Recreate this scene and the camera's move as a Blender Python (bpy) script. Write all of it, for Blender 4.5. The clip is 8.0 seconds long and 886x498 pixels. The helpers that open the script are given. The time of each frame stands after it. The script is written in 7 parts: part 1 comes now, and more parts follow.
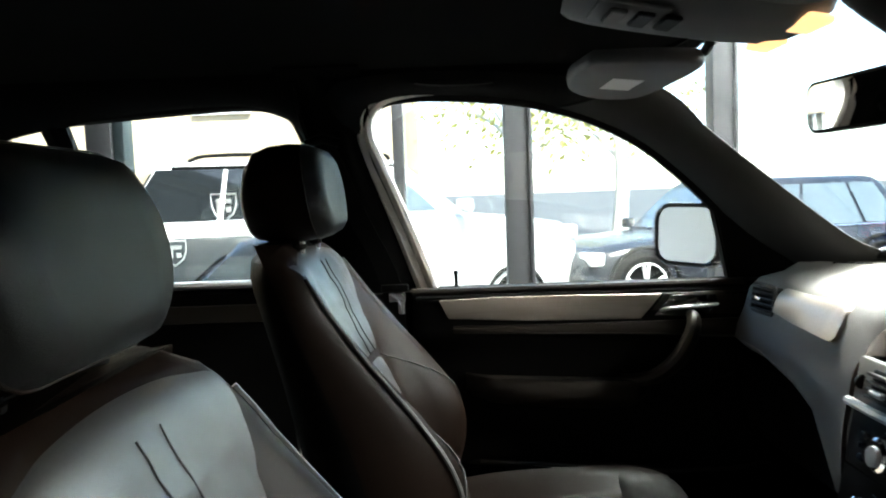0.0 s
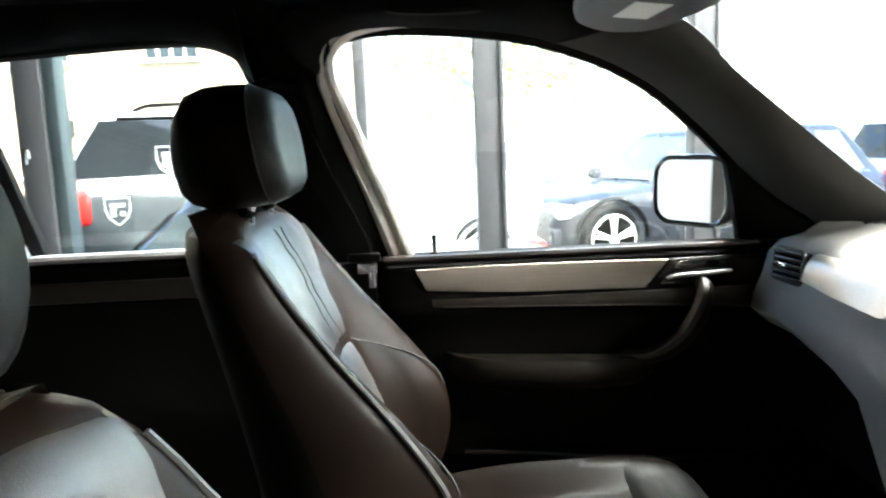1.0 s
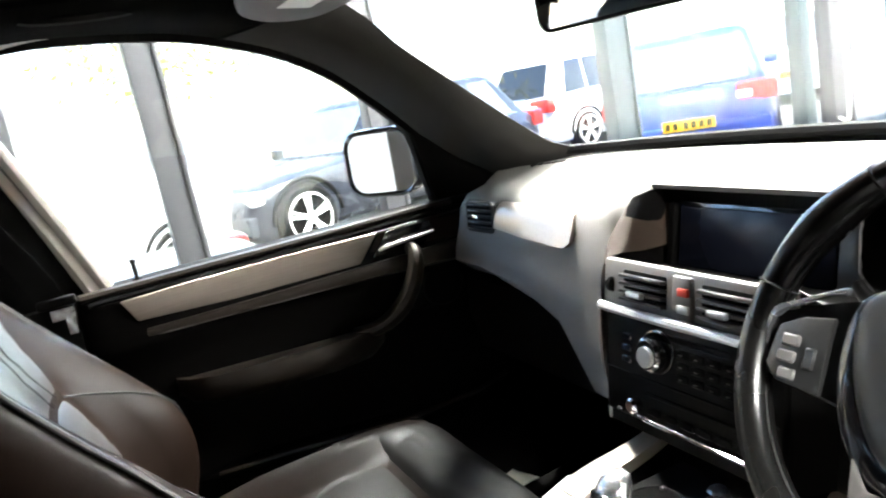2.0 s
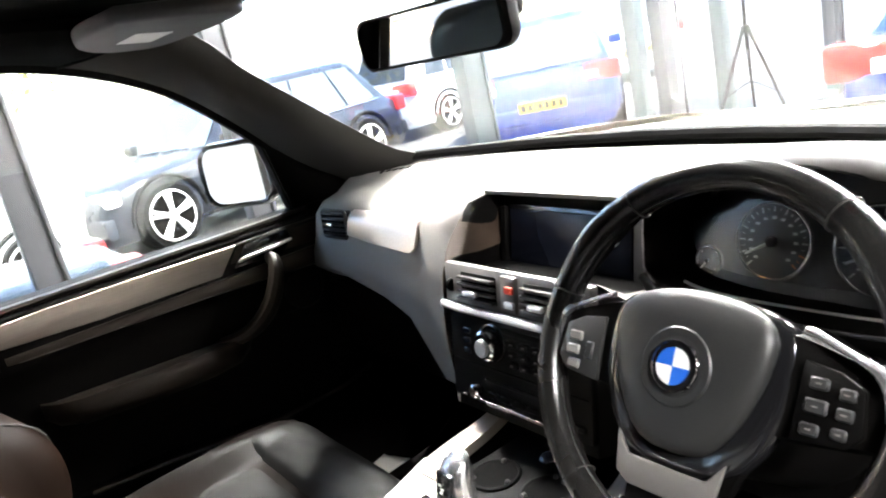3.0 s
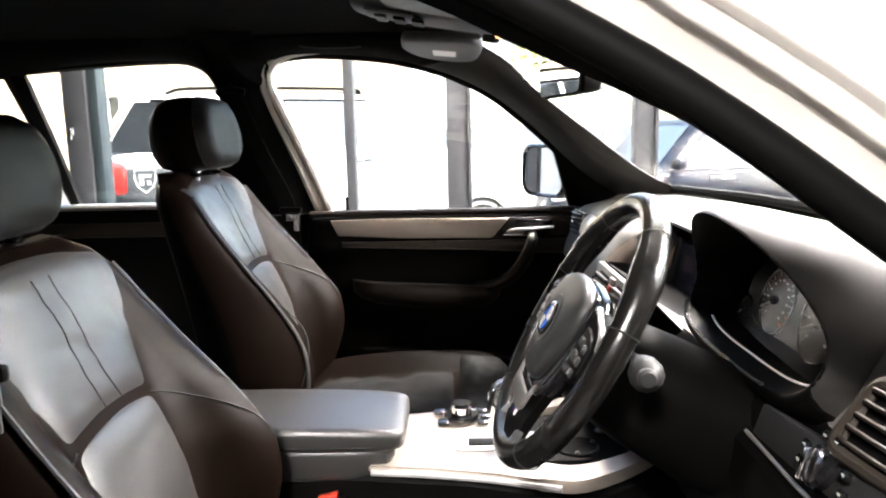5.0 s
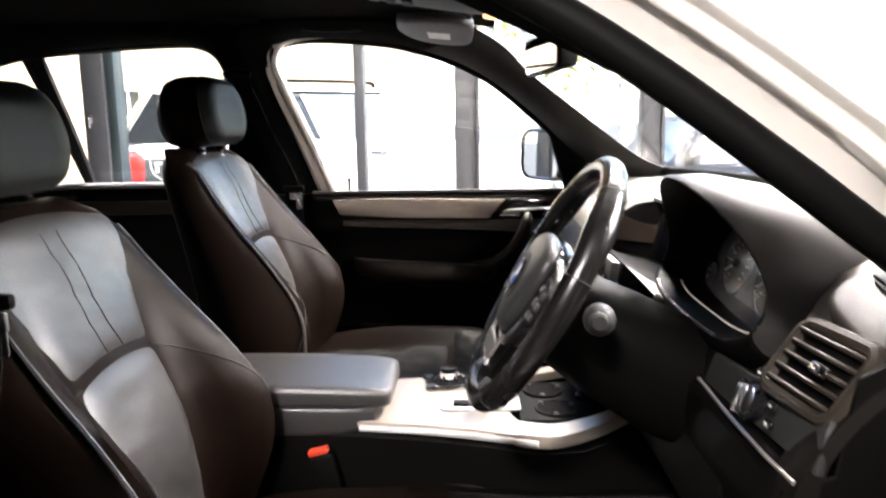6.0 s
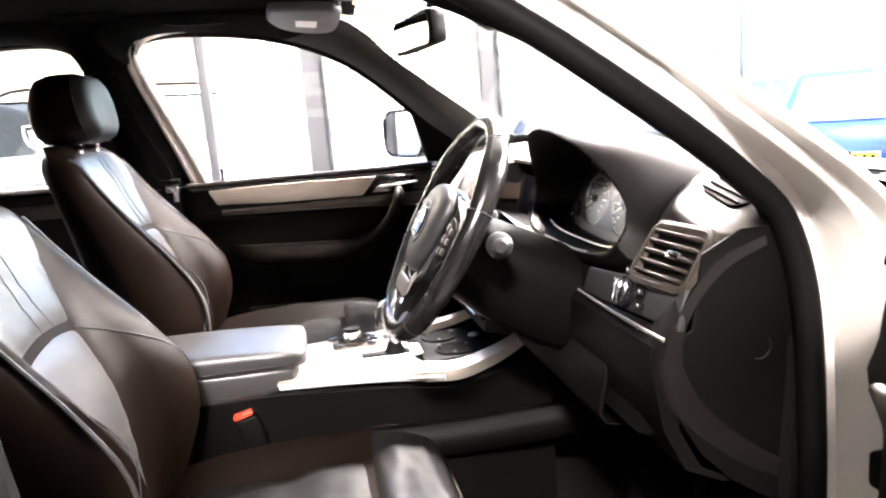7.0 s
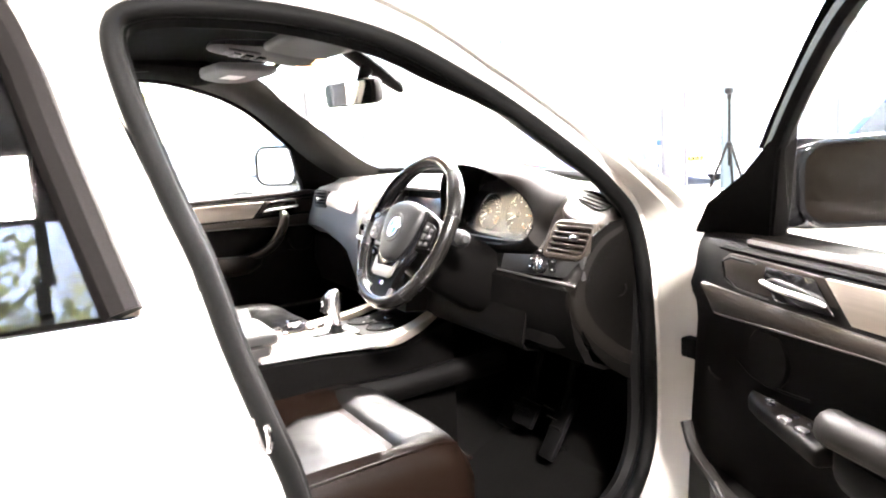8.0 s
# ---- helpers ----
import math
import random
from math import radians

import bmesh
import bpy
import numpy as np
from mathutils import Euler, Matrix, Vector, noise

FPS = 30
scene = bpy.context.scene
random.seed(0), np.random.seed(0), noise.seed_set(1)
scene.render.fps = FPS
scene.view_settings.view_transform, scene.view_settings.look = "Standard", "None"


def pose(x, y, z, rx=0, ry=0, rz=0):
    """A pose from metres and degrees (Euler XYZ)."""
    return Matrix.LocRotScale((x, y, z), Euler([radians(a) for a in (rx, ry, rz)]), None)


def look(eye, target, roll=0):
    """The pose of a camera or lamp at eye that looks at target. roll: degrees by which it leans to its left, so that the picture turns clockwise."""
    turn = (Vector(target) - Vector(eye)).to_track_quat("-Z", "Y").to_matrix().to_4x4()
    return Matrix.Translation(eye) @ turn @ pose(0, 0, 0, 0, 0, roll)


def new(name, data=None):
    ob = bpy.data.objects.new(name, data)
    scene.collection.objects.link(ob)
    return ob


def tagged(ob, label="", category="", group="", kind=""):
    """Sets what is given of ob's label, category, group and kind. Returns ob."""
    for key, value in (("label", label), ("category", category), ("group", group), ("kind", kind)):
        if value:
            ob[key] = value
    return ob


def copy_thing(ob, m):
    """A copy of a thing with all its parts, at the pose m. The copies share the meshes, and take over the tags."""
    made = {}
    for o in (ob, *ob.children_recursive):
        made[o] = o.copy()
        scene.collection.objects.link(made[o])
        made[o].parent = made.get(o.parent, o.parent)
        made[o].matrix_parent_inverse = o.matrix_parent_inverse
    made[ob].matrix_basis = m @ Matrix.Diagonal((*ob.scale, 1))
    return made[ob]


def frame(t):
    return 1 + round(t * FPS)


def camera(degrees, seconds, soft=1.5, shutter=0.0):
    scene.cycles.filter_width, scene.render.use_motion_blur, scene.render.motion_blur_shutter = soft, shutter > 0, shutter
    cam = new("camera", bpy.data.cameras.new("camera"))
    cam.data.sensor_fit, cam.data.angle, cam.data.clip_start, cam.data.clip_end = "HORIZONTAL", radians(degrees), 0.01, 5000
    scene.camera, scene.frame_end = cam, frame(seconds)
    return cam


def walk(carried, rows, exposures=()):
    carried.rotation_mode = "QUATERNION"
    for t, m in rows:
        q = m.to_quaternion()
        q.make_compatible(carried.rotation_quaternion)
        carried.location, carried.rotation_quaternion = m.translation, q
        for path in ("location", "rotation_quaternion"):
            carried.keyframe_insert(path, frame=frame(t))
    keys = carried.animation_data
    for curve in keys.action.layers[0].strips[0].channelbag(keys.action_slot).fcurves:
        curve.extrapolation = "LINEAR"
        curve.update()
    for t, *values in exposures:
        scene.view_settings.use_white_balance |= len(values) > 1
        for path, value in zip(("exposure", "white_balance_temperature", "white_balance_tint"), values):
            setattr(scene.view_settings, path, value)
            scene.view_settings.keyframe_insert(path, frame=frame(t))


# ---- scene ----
cam = camera(61.6, 8.0, 2.0, 0.25)
PATH = [
    (0, (0.032, -0.888, 1.28), (0.009, 1.107, 1.137), -2.1),
    (0.5, (0.027, -0.724, 1.292), (-0.06, 1.263, 1.082), -1.0),
    (1, (0.0, -0.661, 1.285), (0.077, 1.318, 1.007), -2.4),
    (1.5, (-0.012, -0.657, 1.29), (0.485, 1.24, 0.895), -7.3),
    (2, (-0.018, -0.65, 1.308), (0.806, 1.122, 0.884), -11.0),
    (3.3, (-0.021, -0.816, 1.373), (1.077, 0.762, 0.823), -12.5),
    (3.5, (-0.011, -0.861, 1.354), (1.065, 0.735, 0.812), -12.9),
    (4, (0.106, -1.02, 1.305), (0.988, 0.714, 0.841), -9.6),
    (4.5, (0.247, -1.185, 1.293), (0.529, 0.751, 0.879), -3.8),
    (4.7, (0.291, -1.237, 1.296), (0.401, 0.725, 0.925), -1.9),
    (5.8, (0.372, -1.341, 1.269), (0.242, 0.636, 0.997), -1.5),
    (6, (0.386, -1.36, 1.254), (0.318, 0.612, 0.927), -0.9),
    (6.5, (0.395, -1.419, 1.214), (0.467, 0.533, 0.785), -2.9),
    (7, (0.285, -1.51, 1.218), (0.623, 0.429, 0.859), -4.7),
    (7.5, (-0.014, -1.686, 1.258), (0.802, 0.1, 0.878), -5.6),
    (8, (-0.29, -1.881, 1.271), (0.694, -0.17, 0.949), -3.5),
]
walk(cam, [(t, look(eye, target, roll)) for t, eye, target, roll in PATH], [(0, 3.15, 6380, 0), (0.5, 3.55, 6400, 1), (1.0, 4.1, 6420, 2), (2.0, 4.2, 6480, 7), (3.5, 4.15, 6600, 11), (4.5, 4.05, 6740, 13), (6.0, 3.72, 6800, 16), (6.5, 3.8, 6820, 17), (7.0, 4.9, 6860, 18), (7.5, 5.1, 6840, 17), (8, 5.55, 6820, 16)])
from mathutils import noise

# ---- light ----
SUN_ELEV, SUN_TURN = 58.0, -65.0
world = bpy.data.worlds.new("world")
scene.world = world
world.use_nodes = True
wn = world.node_tree
sky = wn.nodes.new("ShaderNodeTexSky")
sky.sky_type = 'NISHITA'
sky.sun_disc = False
sky.sun_elevation = radians(SUN_ELEV)
sky.sun_rotation = radians(90 - SUN_TURN)
sky.air_density, sky.dust_density, sky.ozone_density = 1.0, 0.8, 1.0
wn.links.new(sky.outputs[0], wn.nodes["Background"].inputs[0])
wn.nodes["Background"].inputs[1].default_value = 0.15
sun = new("sun", bpy.data.lights.new("sun", 'SUN'))
sun.data.energy, sun.data.angle, sun.data.color = 4.0, radians(2.0), (1.0, 0.95, 0.88)
sun.matrix_world = look((12 * math.cos(radians(SUN_TURN)), 12 * math.sin(radians(SUN_TURN)), 12 * math.tan(radians(SUN_ELEV))), (0, 0, 0))


# ---- helpers for building ----
def V(*a):
    return Vector(a)


def finish(bm, sharp=38):
    bmesh.ops.recalc_face_normals(bm, faces=bm.faces)
    for f in bm.faces:
        f.smooth = True
    for e in bm.edges:
        if len(e.link_faces) == 2:
            e.smooth = e.calc_face_angle(0.0) < radians(sharp)
    return bm


def part(name, bm, material, parent=None, label="", sharp=38):
    finish(bm, sharp)
    me = bpy.data.meshes.new(name)
    bm.to_mesh(me)
    bm.free()
    me.materials.append(material)
    ob = new(name, me)
    if parent is not None:
        ob.parent = parent
        if parent.data is None:
            ob.matrix_parent_inverse = parent.matrix_basis.inverted()
    if label:
        ob["label"] = label
    return ob


def thing(name, label, category, at=(0, 0, 0), group="", kind=""):
    ob = new(name)
    ob.empty_display_size = 0.05
    ob.matrix_basis = Matrix.Translation(at)
    return tagged(ob, label, category, group, kind)


def solo(name, bm, material, label, category, group="", kind="", sharp=38):
    return tagged(part(name, bm, material, None, "", sharp), label, category, group, kind)


def loft(rings, closed=True, caps=True, bm=None):
    """Skin a row of rings of equally many points."""
    bm = bm or bmesh.new()
    rows = [[bm.verts.new(p) for p in ring] for ring in rings]
    n = len(rows[0])
    for a, b in zip(rows, rows[1:]):
        for i in range(n if closed else n - 1):
            j = (i + 1) % n
            bm.faces.new((a[i], a[j], b[j], b[i]))
    if caps and closed:
        bm.faces.new(rows[0][::-1])
        bm.faces.new(rows[-1])
    return bm


def thicken(bm, by):
    """Give an open sheet a thickness along a fixed way."""
    by = Vector(by)
    bmesh.ops.recalc_face_normals(bm, faces=bm.faces)
    g = bmesh.ops.extrude_face_region(bm, geom=bm.faces[:])
    bmesh.ops.translate(bm, vec=by, verts=[v for v in g["geom"] if isinstance(v, bmesh.types.BMVert)])
    return bm


def sheet(rows, by, bm=None):
    b2 = loft(rows, closed=False, caps=False)
    thicken(b2, by)
    return join(bm, b2)


def join(bm, other):
    if bm is None:
        return other
    me = bpy.data.meshes.new("tmp")
    other.to_mesh(me)
    other.free()
    bm.from_mesh(me)
    bpy.data.meshes.remove(me)
    return bm


def smooth_line(pts, n):
    """n points on a smooth curve through pts (Catmull-Rom, even in parameter)."""
    pts = [Vector(p) for p in pts]
    out = []
    m = len(pts) - 1
    for k in range(n):
        t = k / (n - 1) * m
        i = min(int(t), m - 1)
        u = t - i
        p1, p2 = pts[i], pts[i + 1]
        p0 = pts[i - 1] if i > 0 else p1 * 2 - p2
        p3 = pts[i + 2] if i + 2 <= m else p2 * 2 - p1
        out.append(0.5 * ((2 * p1) + (p2 - p0) * u + (2 * p0 - 5 * p1 + 4 * p2 - p3) * u * u + (3 * p1 - p0 - 3 * p2 + p3) * u ** 3))
    return out


def lerp_table(table, t):
    """Smooth reading of rows (t, a, b, ...)."""
    m = len(table) - 1
    if t <= table[0][0]:
        return table[0][1:]
    if t >= table[m][0]:
        return table[m][1:]
    i = max(k for k in range(m) if table[k][0] <= t)
    r, s = table[i], table[i + 1]
    q, v = table[max(i - 1, 0)], table[min(i + 2, m)]
    h = s[0] - r[0]
    u = (t - r[0]) / h
    out = []
    for k in range(1, len(r)):
        d0 = (s[k] - q[k]) / (s[0] - q[0]) * h
        d1 = (v[k] - r[k]) / (v[0] - r[0]) * h
        out.append((2 * u ** 3 - 3 * u * u + 1) * r[k] + (u ** 3 - 2 * u * u + u) * d0 + (3 * u * u - 2 * u ** 3) * s[k] + (u ** 3 - u * u) * d1)
    return tuple(out)


def tube(pts, r, n=10, closed=False, caps=True, flat=None, bm=None):
    """Sweep a round (or, with flat, an oval) section along pts. r: a radius or one for each point."""
    pts = [Vector(p) for p in pts]
    m = len(pts)
    rings, up = [], None
    for i, p in enumerate(pts):
        a = pts[(i - 1) % m] if closed or i else p
        b = pts[(i + 1) % m] if closed or i < m - 1 else p
        d = (b - a).normalized()
        if up is None:
            up = Vector((0, 0, 1)) if abs(d.z) < 0.9 else Vector((1, 0, 0))
        s = d.cross(up).normalized()
        up = s.cross(d).normalized()
        rr = r[i] if isinstance(r, (list, tuple)) else r
        k = flat or 1.0
        rings.append([p + s * math.cos(t) * rr + up * math.sin(t) * rr * k for t in [2 * math.pi * j / n for j in range(n)]])
    if closed:
        rings.append(rings[0])
    b2 = loft(rings, True, caps and not closed)
    if closed:
        bmesh.ops.remove_doubles(b2, verts=b2.verts, dist=1e-6)
    return join(bm, b2)


def box(c, size, bevel=0.0, seg=2, rot=None, bm=None):
    b2 = bmesh.new()
    bmesh.ops.create_cube(b2, size=1.0)
    for v in b2.verts:
        v.co = Vector((v.co.x * size[0], v.co.y * size[1], v.co.z * size[2]))
    if bevel:
        bmesh.ops.bevel(b2, geom=b2.edges[:], offset=min(bevel, 0.49 * min(size)), segments=seg, affect='EDGES', profile=0.5)
    m = Matrix.Translation(c) @ (rot.to_4x4() if rot else Matrix.Identity(4))
    bmesh.ops.transform(b2, matrix=m, verts=b2.verts)
    return join(bm, b2)


def disc(c, axis, r, depth, n=24, bevel=0.0, r2=None, bm=None, up=None):
    """A short cylinder (or cone) along axis, its middle at c."""
    ax = Vector(axis).normalized()
    ref = Vector(up) if up else (Vector((0, 0, 1)) if abs(ax.z) < 0.9 else Vector((1, 0, 0)))
    u = ax.cross(ref).normalized()
    w = u.cross(ax)
    c = Vector(c)
    r2 = r if r2 is None else r2
    prof = [(-depth / 2, max(r - bevel, 1e-4)), (-depth / 2 + bevel, r), (depth / 2 - bevel, r2), (depth / 2, max(r2 - bevel, 1e-4))] if bevel else [(-depth / 2, r), (depth / 2, r2)]
    rings = [[c + ax * h + (u * math.cos(t) + w * math.sin(t)) * q for t in [2 * math.pi * k / n for k in range(n)]] for h, q in prof]
    return join(bm, loft(rings))


def ring_torus(c, axis, R, r, n=48, m=10, bm=None):
    ax = Vector(axis).normalized()
    ref = Vector((0, 0, 1)) if abs(ax.z) < 0.9 else Vector((1, 0, 0))
    u = ax.cross(ref).normalized()
    w = u.cross(ax)
    return tube([Vector(c) + (u * math.cos(t) + w * math.sin(t)) * R for t in [2 * math.pi * k / n for k in range(n)]], r, m, closed=True, bm=bm)


def slab(outline, o, u, v, depth, bevel=0.0, seg=2, bm=None):
    """A plate: a 2D outline in the plane (o; u, v), thickness depth along u x v, edges rounded."""
    u, v, o = Vector(u).normalized(), Vector(v).normalized(), Vector(o)
    n = u.cross(v)
    b2 = bmesh.new()
    f = b2.faces.new([b2.verts.new(o + u * a + v * b) for a, b in outline])
    g = bmesh.ops.extrude_face_region(b2, geom=[f])
    bmesh.ops.translate(b2, vec=n * depth, verts=[w for w in g["geom"] if isinstance(w, bmesh.types.BMVert)])
    bmesh.ops.recalc_face_normals(b2, faces=b2.faces)
    if bevel:
        bmesh.ops.bevel(b2, geom=b2.edges[:], offset=bevel, segments=seg, affect='EDGES', profile=0.5, clamp_overlap=True)
    return join(bm, b2)


def round_rect(w, h, r, n=5):
    out = []
    for cx, cy, a0 in ((w / 2 - r, h / 2 - r, 0), (-w / 2 + r, h / 2 - r, 90), (-w / 2 + r, -h / 2 + r, 180), (w / 2 - r, -h / 2 + r, 270)):
        for k in range(n):
            a = radians(a0 + 90 * k / (n - 1))
            out.append((cx + r * math.cos(a), cy + r * math.sin(a)))
    return out


def softened(bm, levels=1):
    """One or two rounds of smoothing subdivision, kept in the mesh."""
    me = bpy.data.meshes.new("tmp")
    bmesh.ops.recalc_face_normals(bm, faces=bm.faces)
    bm.to_mesh(me)
    bm.free()
    ob = bpy.data.objects.new("tmp", me)
    scene.collection.objects.link(ob)
    mod = ob.modifiers.new("s", 'SUBSURF')
    mod.levels = levels
    dg = bpy.context.evaluated_depsgraph_get()
    dg.update()
    out = bmesh.new()
    out.from_mesh(ob.evaluated_get(dg).to_mesh())
    bpy.data.objects.remove(ob)
    bpy.data.meshes.remove(me)
    return out


# ---- materials ----
def mat(name, colour, rough=0.5, metal=0.0, coat=0.0, spec=0.5, bump=0.0, scale=60.0, vary=0.15, stretch=(1, 1, 1), stain=0.1, stain_scale=4.0, kind="noise", rough_vary=0.1, coat_rough=0.08):
    """A principled surface with grain at two scales."""
    m = bpy.data.materials.new(name)
    m.use_nodes = True
    nt = m.node_tree
    b = nt.nodes["Principled BSDF"]
    tc = nt.nodes.new("ShaderNodeTexCoord")
    mp = nt.nodes.new("ShaderNodeMapping")
    mp.inputs["Scale"].default_value = stretch
    nt.links.new(tc.outputs["Object"], mp.inputs[0])
    if kind == "voronoi":
        fine = nt.nodes.new("ShaderNodeTexVoronoi")
        fine.inputs["Scale"].default_value = scale
        fo = fine.outputs["Distance"]
    else:
        fine = nt.nodes.new("ShaderNodeTexNoise")
        fine.inputs["Scale"].default_value = scale
        fine.inputs["Detail"].default_value = 4
        fo = fine.outputs["Fac"]
    big = nt.nodes.new("ShaderNodeTexNoise")
    big.inputs["Scale"].default_value = stain_scale
    big.inputs["Detail"].default_value = 3
    nt.links.new(mp.outputs[0], fine.inputs["Vector"])
    nt.links.new(mp.outputs[0], big.inputs["Vector"])
    c = Vector(colour[:3])
    ramp = nt.nodes.new("ShaderNodeMixRGB")
    ramp.inputs[1].default_value = (*(c * (1 - vary)), 1)
    ramp.inputs[2].default_value = (*(c * (1 + vary)), 1)
    nt.links.new(fo, ramp.inputs[0])
    mix = nt.nodes.new("ShaderNodeMixRGB")
    mix.blend_type = 'MULTIPLY'
    mix.inputs[0].default_value = 1.0
    r2 = nt.nodes.new("ShaderNodeMapRange")
    r2.inputs["To Min"].default_value = 1 - stain
    r2.inputs["To Max"].default_value = 1 + stain
    nt.links.new(big.outputs["Fac"], r2.inputs["Value"])
    nt.links.new(ramp.outputs[0], mix.inputs[1])
    nt.links.new(r2.outputs[0], mix.inputs[2])
    nt.links.new(mix.outputs[0], b.inputs["Base Color"])
    r3 = nt.nodes.new("ShaderNodeMapRange")
    r3.inputs["To Min"].default_value = max(rough - rough_vary, 0.02)
    r3.inputs["To Max"].default_value = min(rough + rough_vary, 1)
    nt.links.new(big.outputs["Fac"], r3.inputs["Value"])
    nt.links.new(r3.outputs[0], b.inputs["Roughness"])
    b.inputs["Metallic"].default_value = metal
    b.inputs["Specular IOR Level"].default_value = spec
    b.inputs["Coat Weight"].default_value = coat
    b.inputs["Coat Roughness"].default_value = coat_rough
    if bump:
        bp = nt.nodes.new("ShaderNodeBump")
        bp.inputs["Strength"].default_value = min(bump, 1.0)
        bp.inputs["Distance"].default_value = 0.001
        nt.links.new(fo, bp.inputs["Height"])
        nt.links.new(bp.outputs[0], b.inputs["Normal"])
    return m


def glass(name, tint=(0.95, 0.98, 0.97), rough=0.0, clear=0.92, gloss=0.035):
    """Thin pane: mostly clear, with a mirror gloss that grows at grazing angles."""
    m = bpy.data.materials.new(name)
    m.use_nodes = True
    nt = m.node_tree
    nt.nodes.remove(nt.nodes["Principled BSDF"])
    out = nt.nodes["Material Output"]
    tr = nt.nodes.new("ShaderNodeBsdfTransparent")
    tr.inputs[0].default_value = (*[t * clear for t in tint], 1)
    gl = nt.nodes.new("ShaderNodeBsdfGlossy")
    gl.inputs["Roughness"].default_value = rough
    lw = nt.nodes.new("ShaderNodeLayerWeight")
    pw = nt.nodes.new("ShaderNodeMath")
    pw.operation = 'POWER'
    pw.inputs[1].default_value = 5.0
    nt.links.new(lw.outputs["Facing"], pw.inputs[0])
    fr = nt.nodes.new("ShaderNodeMath")
    fr.operation = 'MULTIPLY_ADD'
    fr.inputs[1].default_value = 0.9
    fr.inputs[2].default_value = gloss
    nt.links.new(pw.outputs[0], fr.inputs[0])
    mx = nt.nodes.new("ShaderNodeMixShader")
    nt.links.new(fr.outputs[0], mx.inputs[0])
    nt.links.new(tr.outputs[0], mx.inputs[1])
    nt.links.new(gl.outputs[0], mx.inputs[2])
    nt.links.new(mx.outputs[0], out.inputs[0])
    return m


def glow(name, colour, strength):
    m = bpy.data.materials.new(name)
    m.use_nodes = True
    b = m.node_tree.nodes["Principled BSDF"]
    b.inputs["Base Color"].default_value = (*colour, 1)
    b.inputs["Emission Color"].default_value = (*colour, 1)
    b.inputs["Emission Strength"].default_value = strength
    return m


M = {}
# Lit seat faces: the window sheen is partly put into this paler leather.
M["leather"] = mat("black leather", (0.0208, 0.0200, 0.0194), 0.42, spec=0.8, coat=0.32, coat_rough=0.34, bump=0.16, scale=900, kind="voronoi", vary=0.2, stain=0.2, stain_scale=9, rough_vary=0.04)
# Same leather for bolsters and sides, with their shade put into the colour.
M["leather_brown_shade"] = mat("warm black leather, shade in colour", (0.0054, 0.0031, 0.0021), 0.38, spec=0.07, bump=0.16, scale=900, kind="voronoi", vary=0.2, stain=0.2, stain_scale=9)
M["rim_leather"] = mat("polished black leather", (0.0073, 0.0069, 0.0065), 0.25, spec=0.5, bump=0.08, scale=380, kind="voronoi", vary=0.2, stain=0.2, stain_scale=14, rough_vary=0.08)
M["thread"] = mat("dark stitching", (0.012, 0.012, 0.012), 0.8, bump=0.3, scale=900)
M["thread_pale"] = mat("grey stitching", (0.05, 0.045, 0.04), 0.8, bump=0.3, scale=900)
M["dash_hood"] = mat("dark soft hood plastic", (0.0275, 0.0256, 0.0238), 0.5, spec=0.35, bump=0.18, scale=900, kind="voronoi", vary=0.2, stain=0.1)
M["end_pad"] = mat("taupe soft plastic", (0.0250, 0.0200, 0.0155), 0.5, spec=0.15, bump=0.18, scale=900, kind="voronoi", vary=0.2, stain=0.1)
# Much paler than the hood: window light on the pad is in the colour.
M["dash_soft_lit"] = mat("soft dash plastic, window light in colour", (0.1850, 0.1750, 0.1600), 0.6, spec=0.3, bump=0.18, scale=900, kind="voronoi", vary=0.2, stain=0.1)
# Blacker than real plastic: cabin shade is put into the colour too.
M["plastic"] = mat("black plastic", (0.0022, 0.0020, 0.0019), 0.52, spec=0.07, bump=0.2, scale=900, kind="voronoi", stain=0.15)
M["plastic_gloss"] = mat("gloss black plastic", (0.008, 0.008, 0.009), 0.12, spec=0.5, coat=0.5, rough_vary=0.04, scale=30, vary=0.1)
# Much darker than charcoal: the footwell's shade is put into the colour.
M["carpet"] = mat("charcoal carpet, footwell shade in colour", (0.0011, 0.0010, 0.0008), 0.95, spec=0.1, bump=1.0, scale=700, vary=0.4, stain=0.3, stain_scale=7)
M["rubber"] = mat("black rubber", (0.0026, 0.0026, 0.0026), 0.6, spec=0.08, bump=0.2, scale=200)
# Far below anthracite: the shade under the roof is put into the colour.
M["headliner"] = mat("anthracite headlining cloth, shade in colour", (0.0022, 0.0022, 0.0022), 0.95, bump=0.5, scale=900, vary=0.25, spec=0.06)
# Kept lighter than the rail, for the light on the windscreen pillars.
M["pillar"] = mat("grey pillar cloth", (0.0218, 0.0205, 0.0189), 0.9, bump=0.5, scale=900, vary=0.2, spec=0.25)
M["visor"] = mat("grey visor vinyl", (0.0405, 0.0416, 0.0450), 0.6, bump=0.3, scale=700)
# Shaded copy of the visor vinyl, for the driver's side.
M["visor_shaded"] = mat("visor vinyl, shade in colour", (0.013, 0.013, 0.0135), 0.6, bump=0.3, scale=700)
M["paper"] = mat("pale label paper", (0.62, 0.63, 0.62), 0.7, vary=0.05)
M["trim_ali"] = mat("brushed aluminium trim", (0.4400, 0.3850, 0.3300), 0.30, metal=0.45, bump=0.3, scale=240, stretch=(0.05, 1, 1), vary=0.12, stain=0.05)
M["silver"] = mat("satin silver plastic", (0.5250, 0.5250, 0.5187), 0.32, metal=0.25, scale=200, vary=0.06)
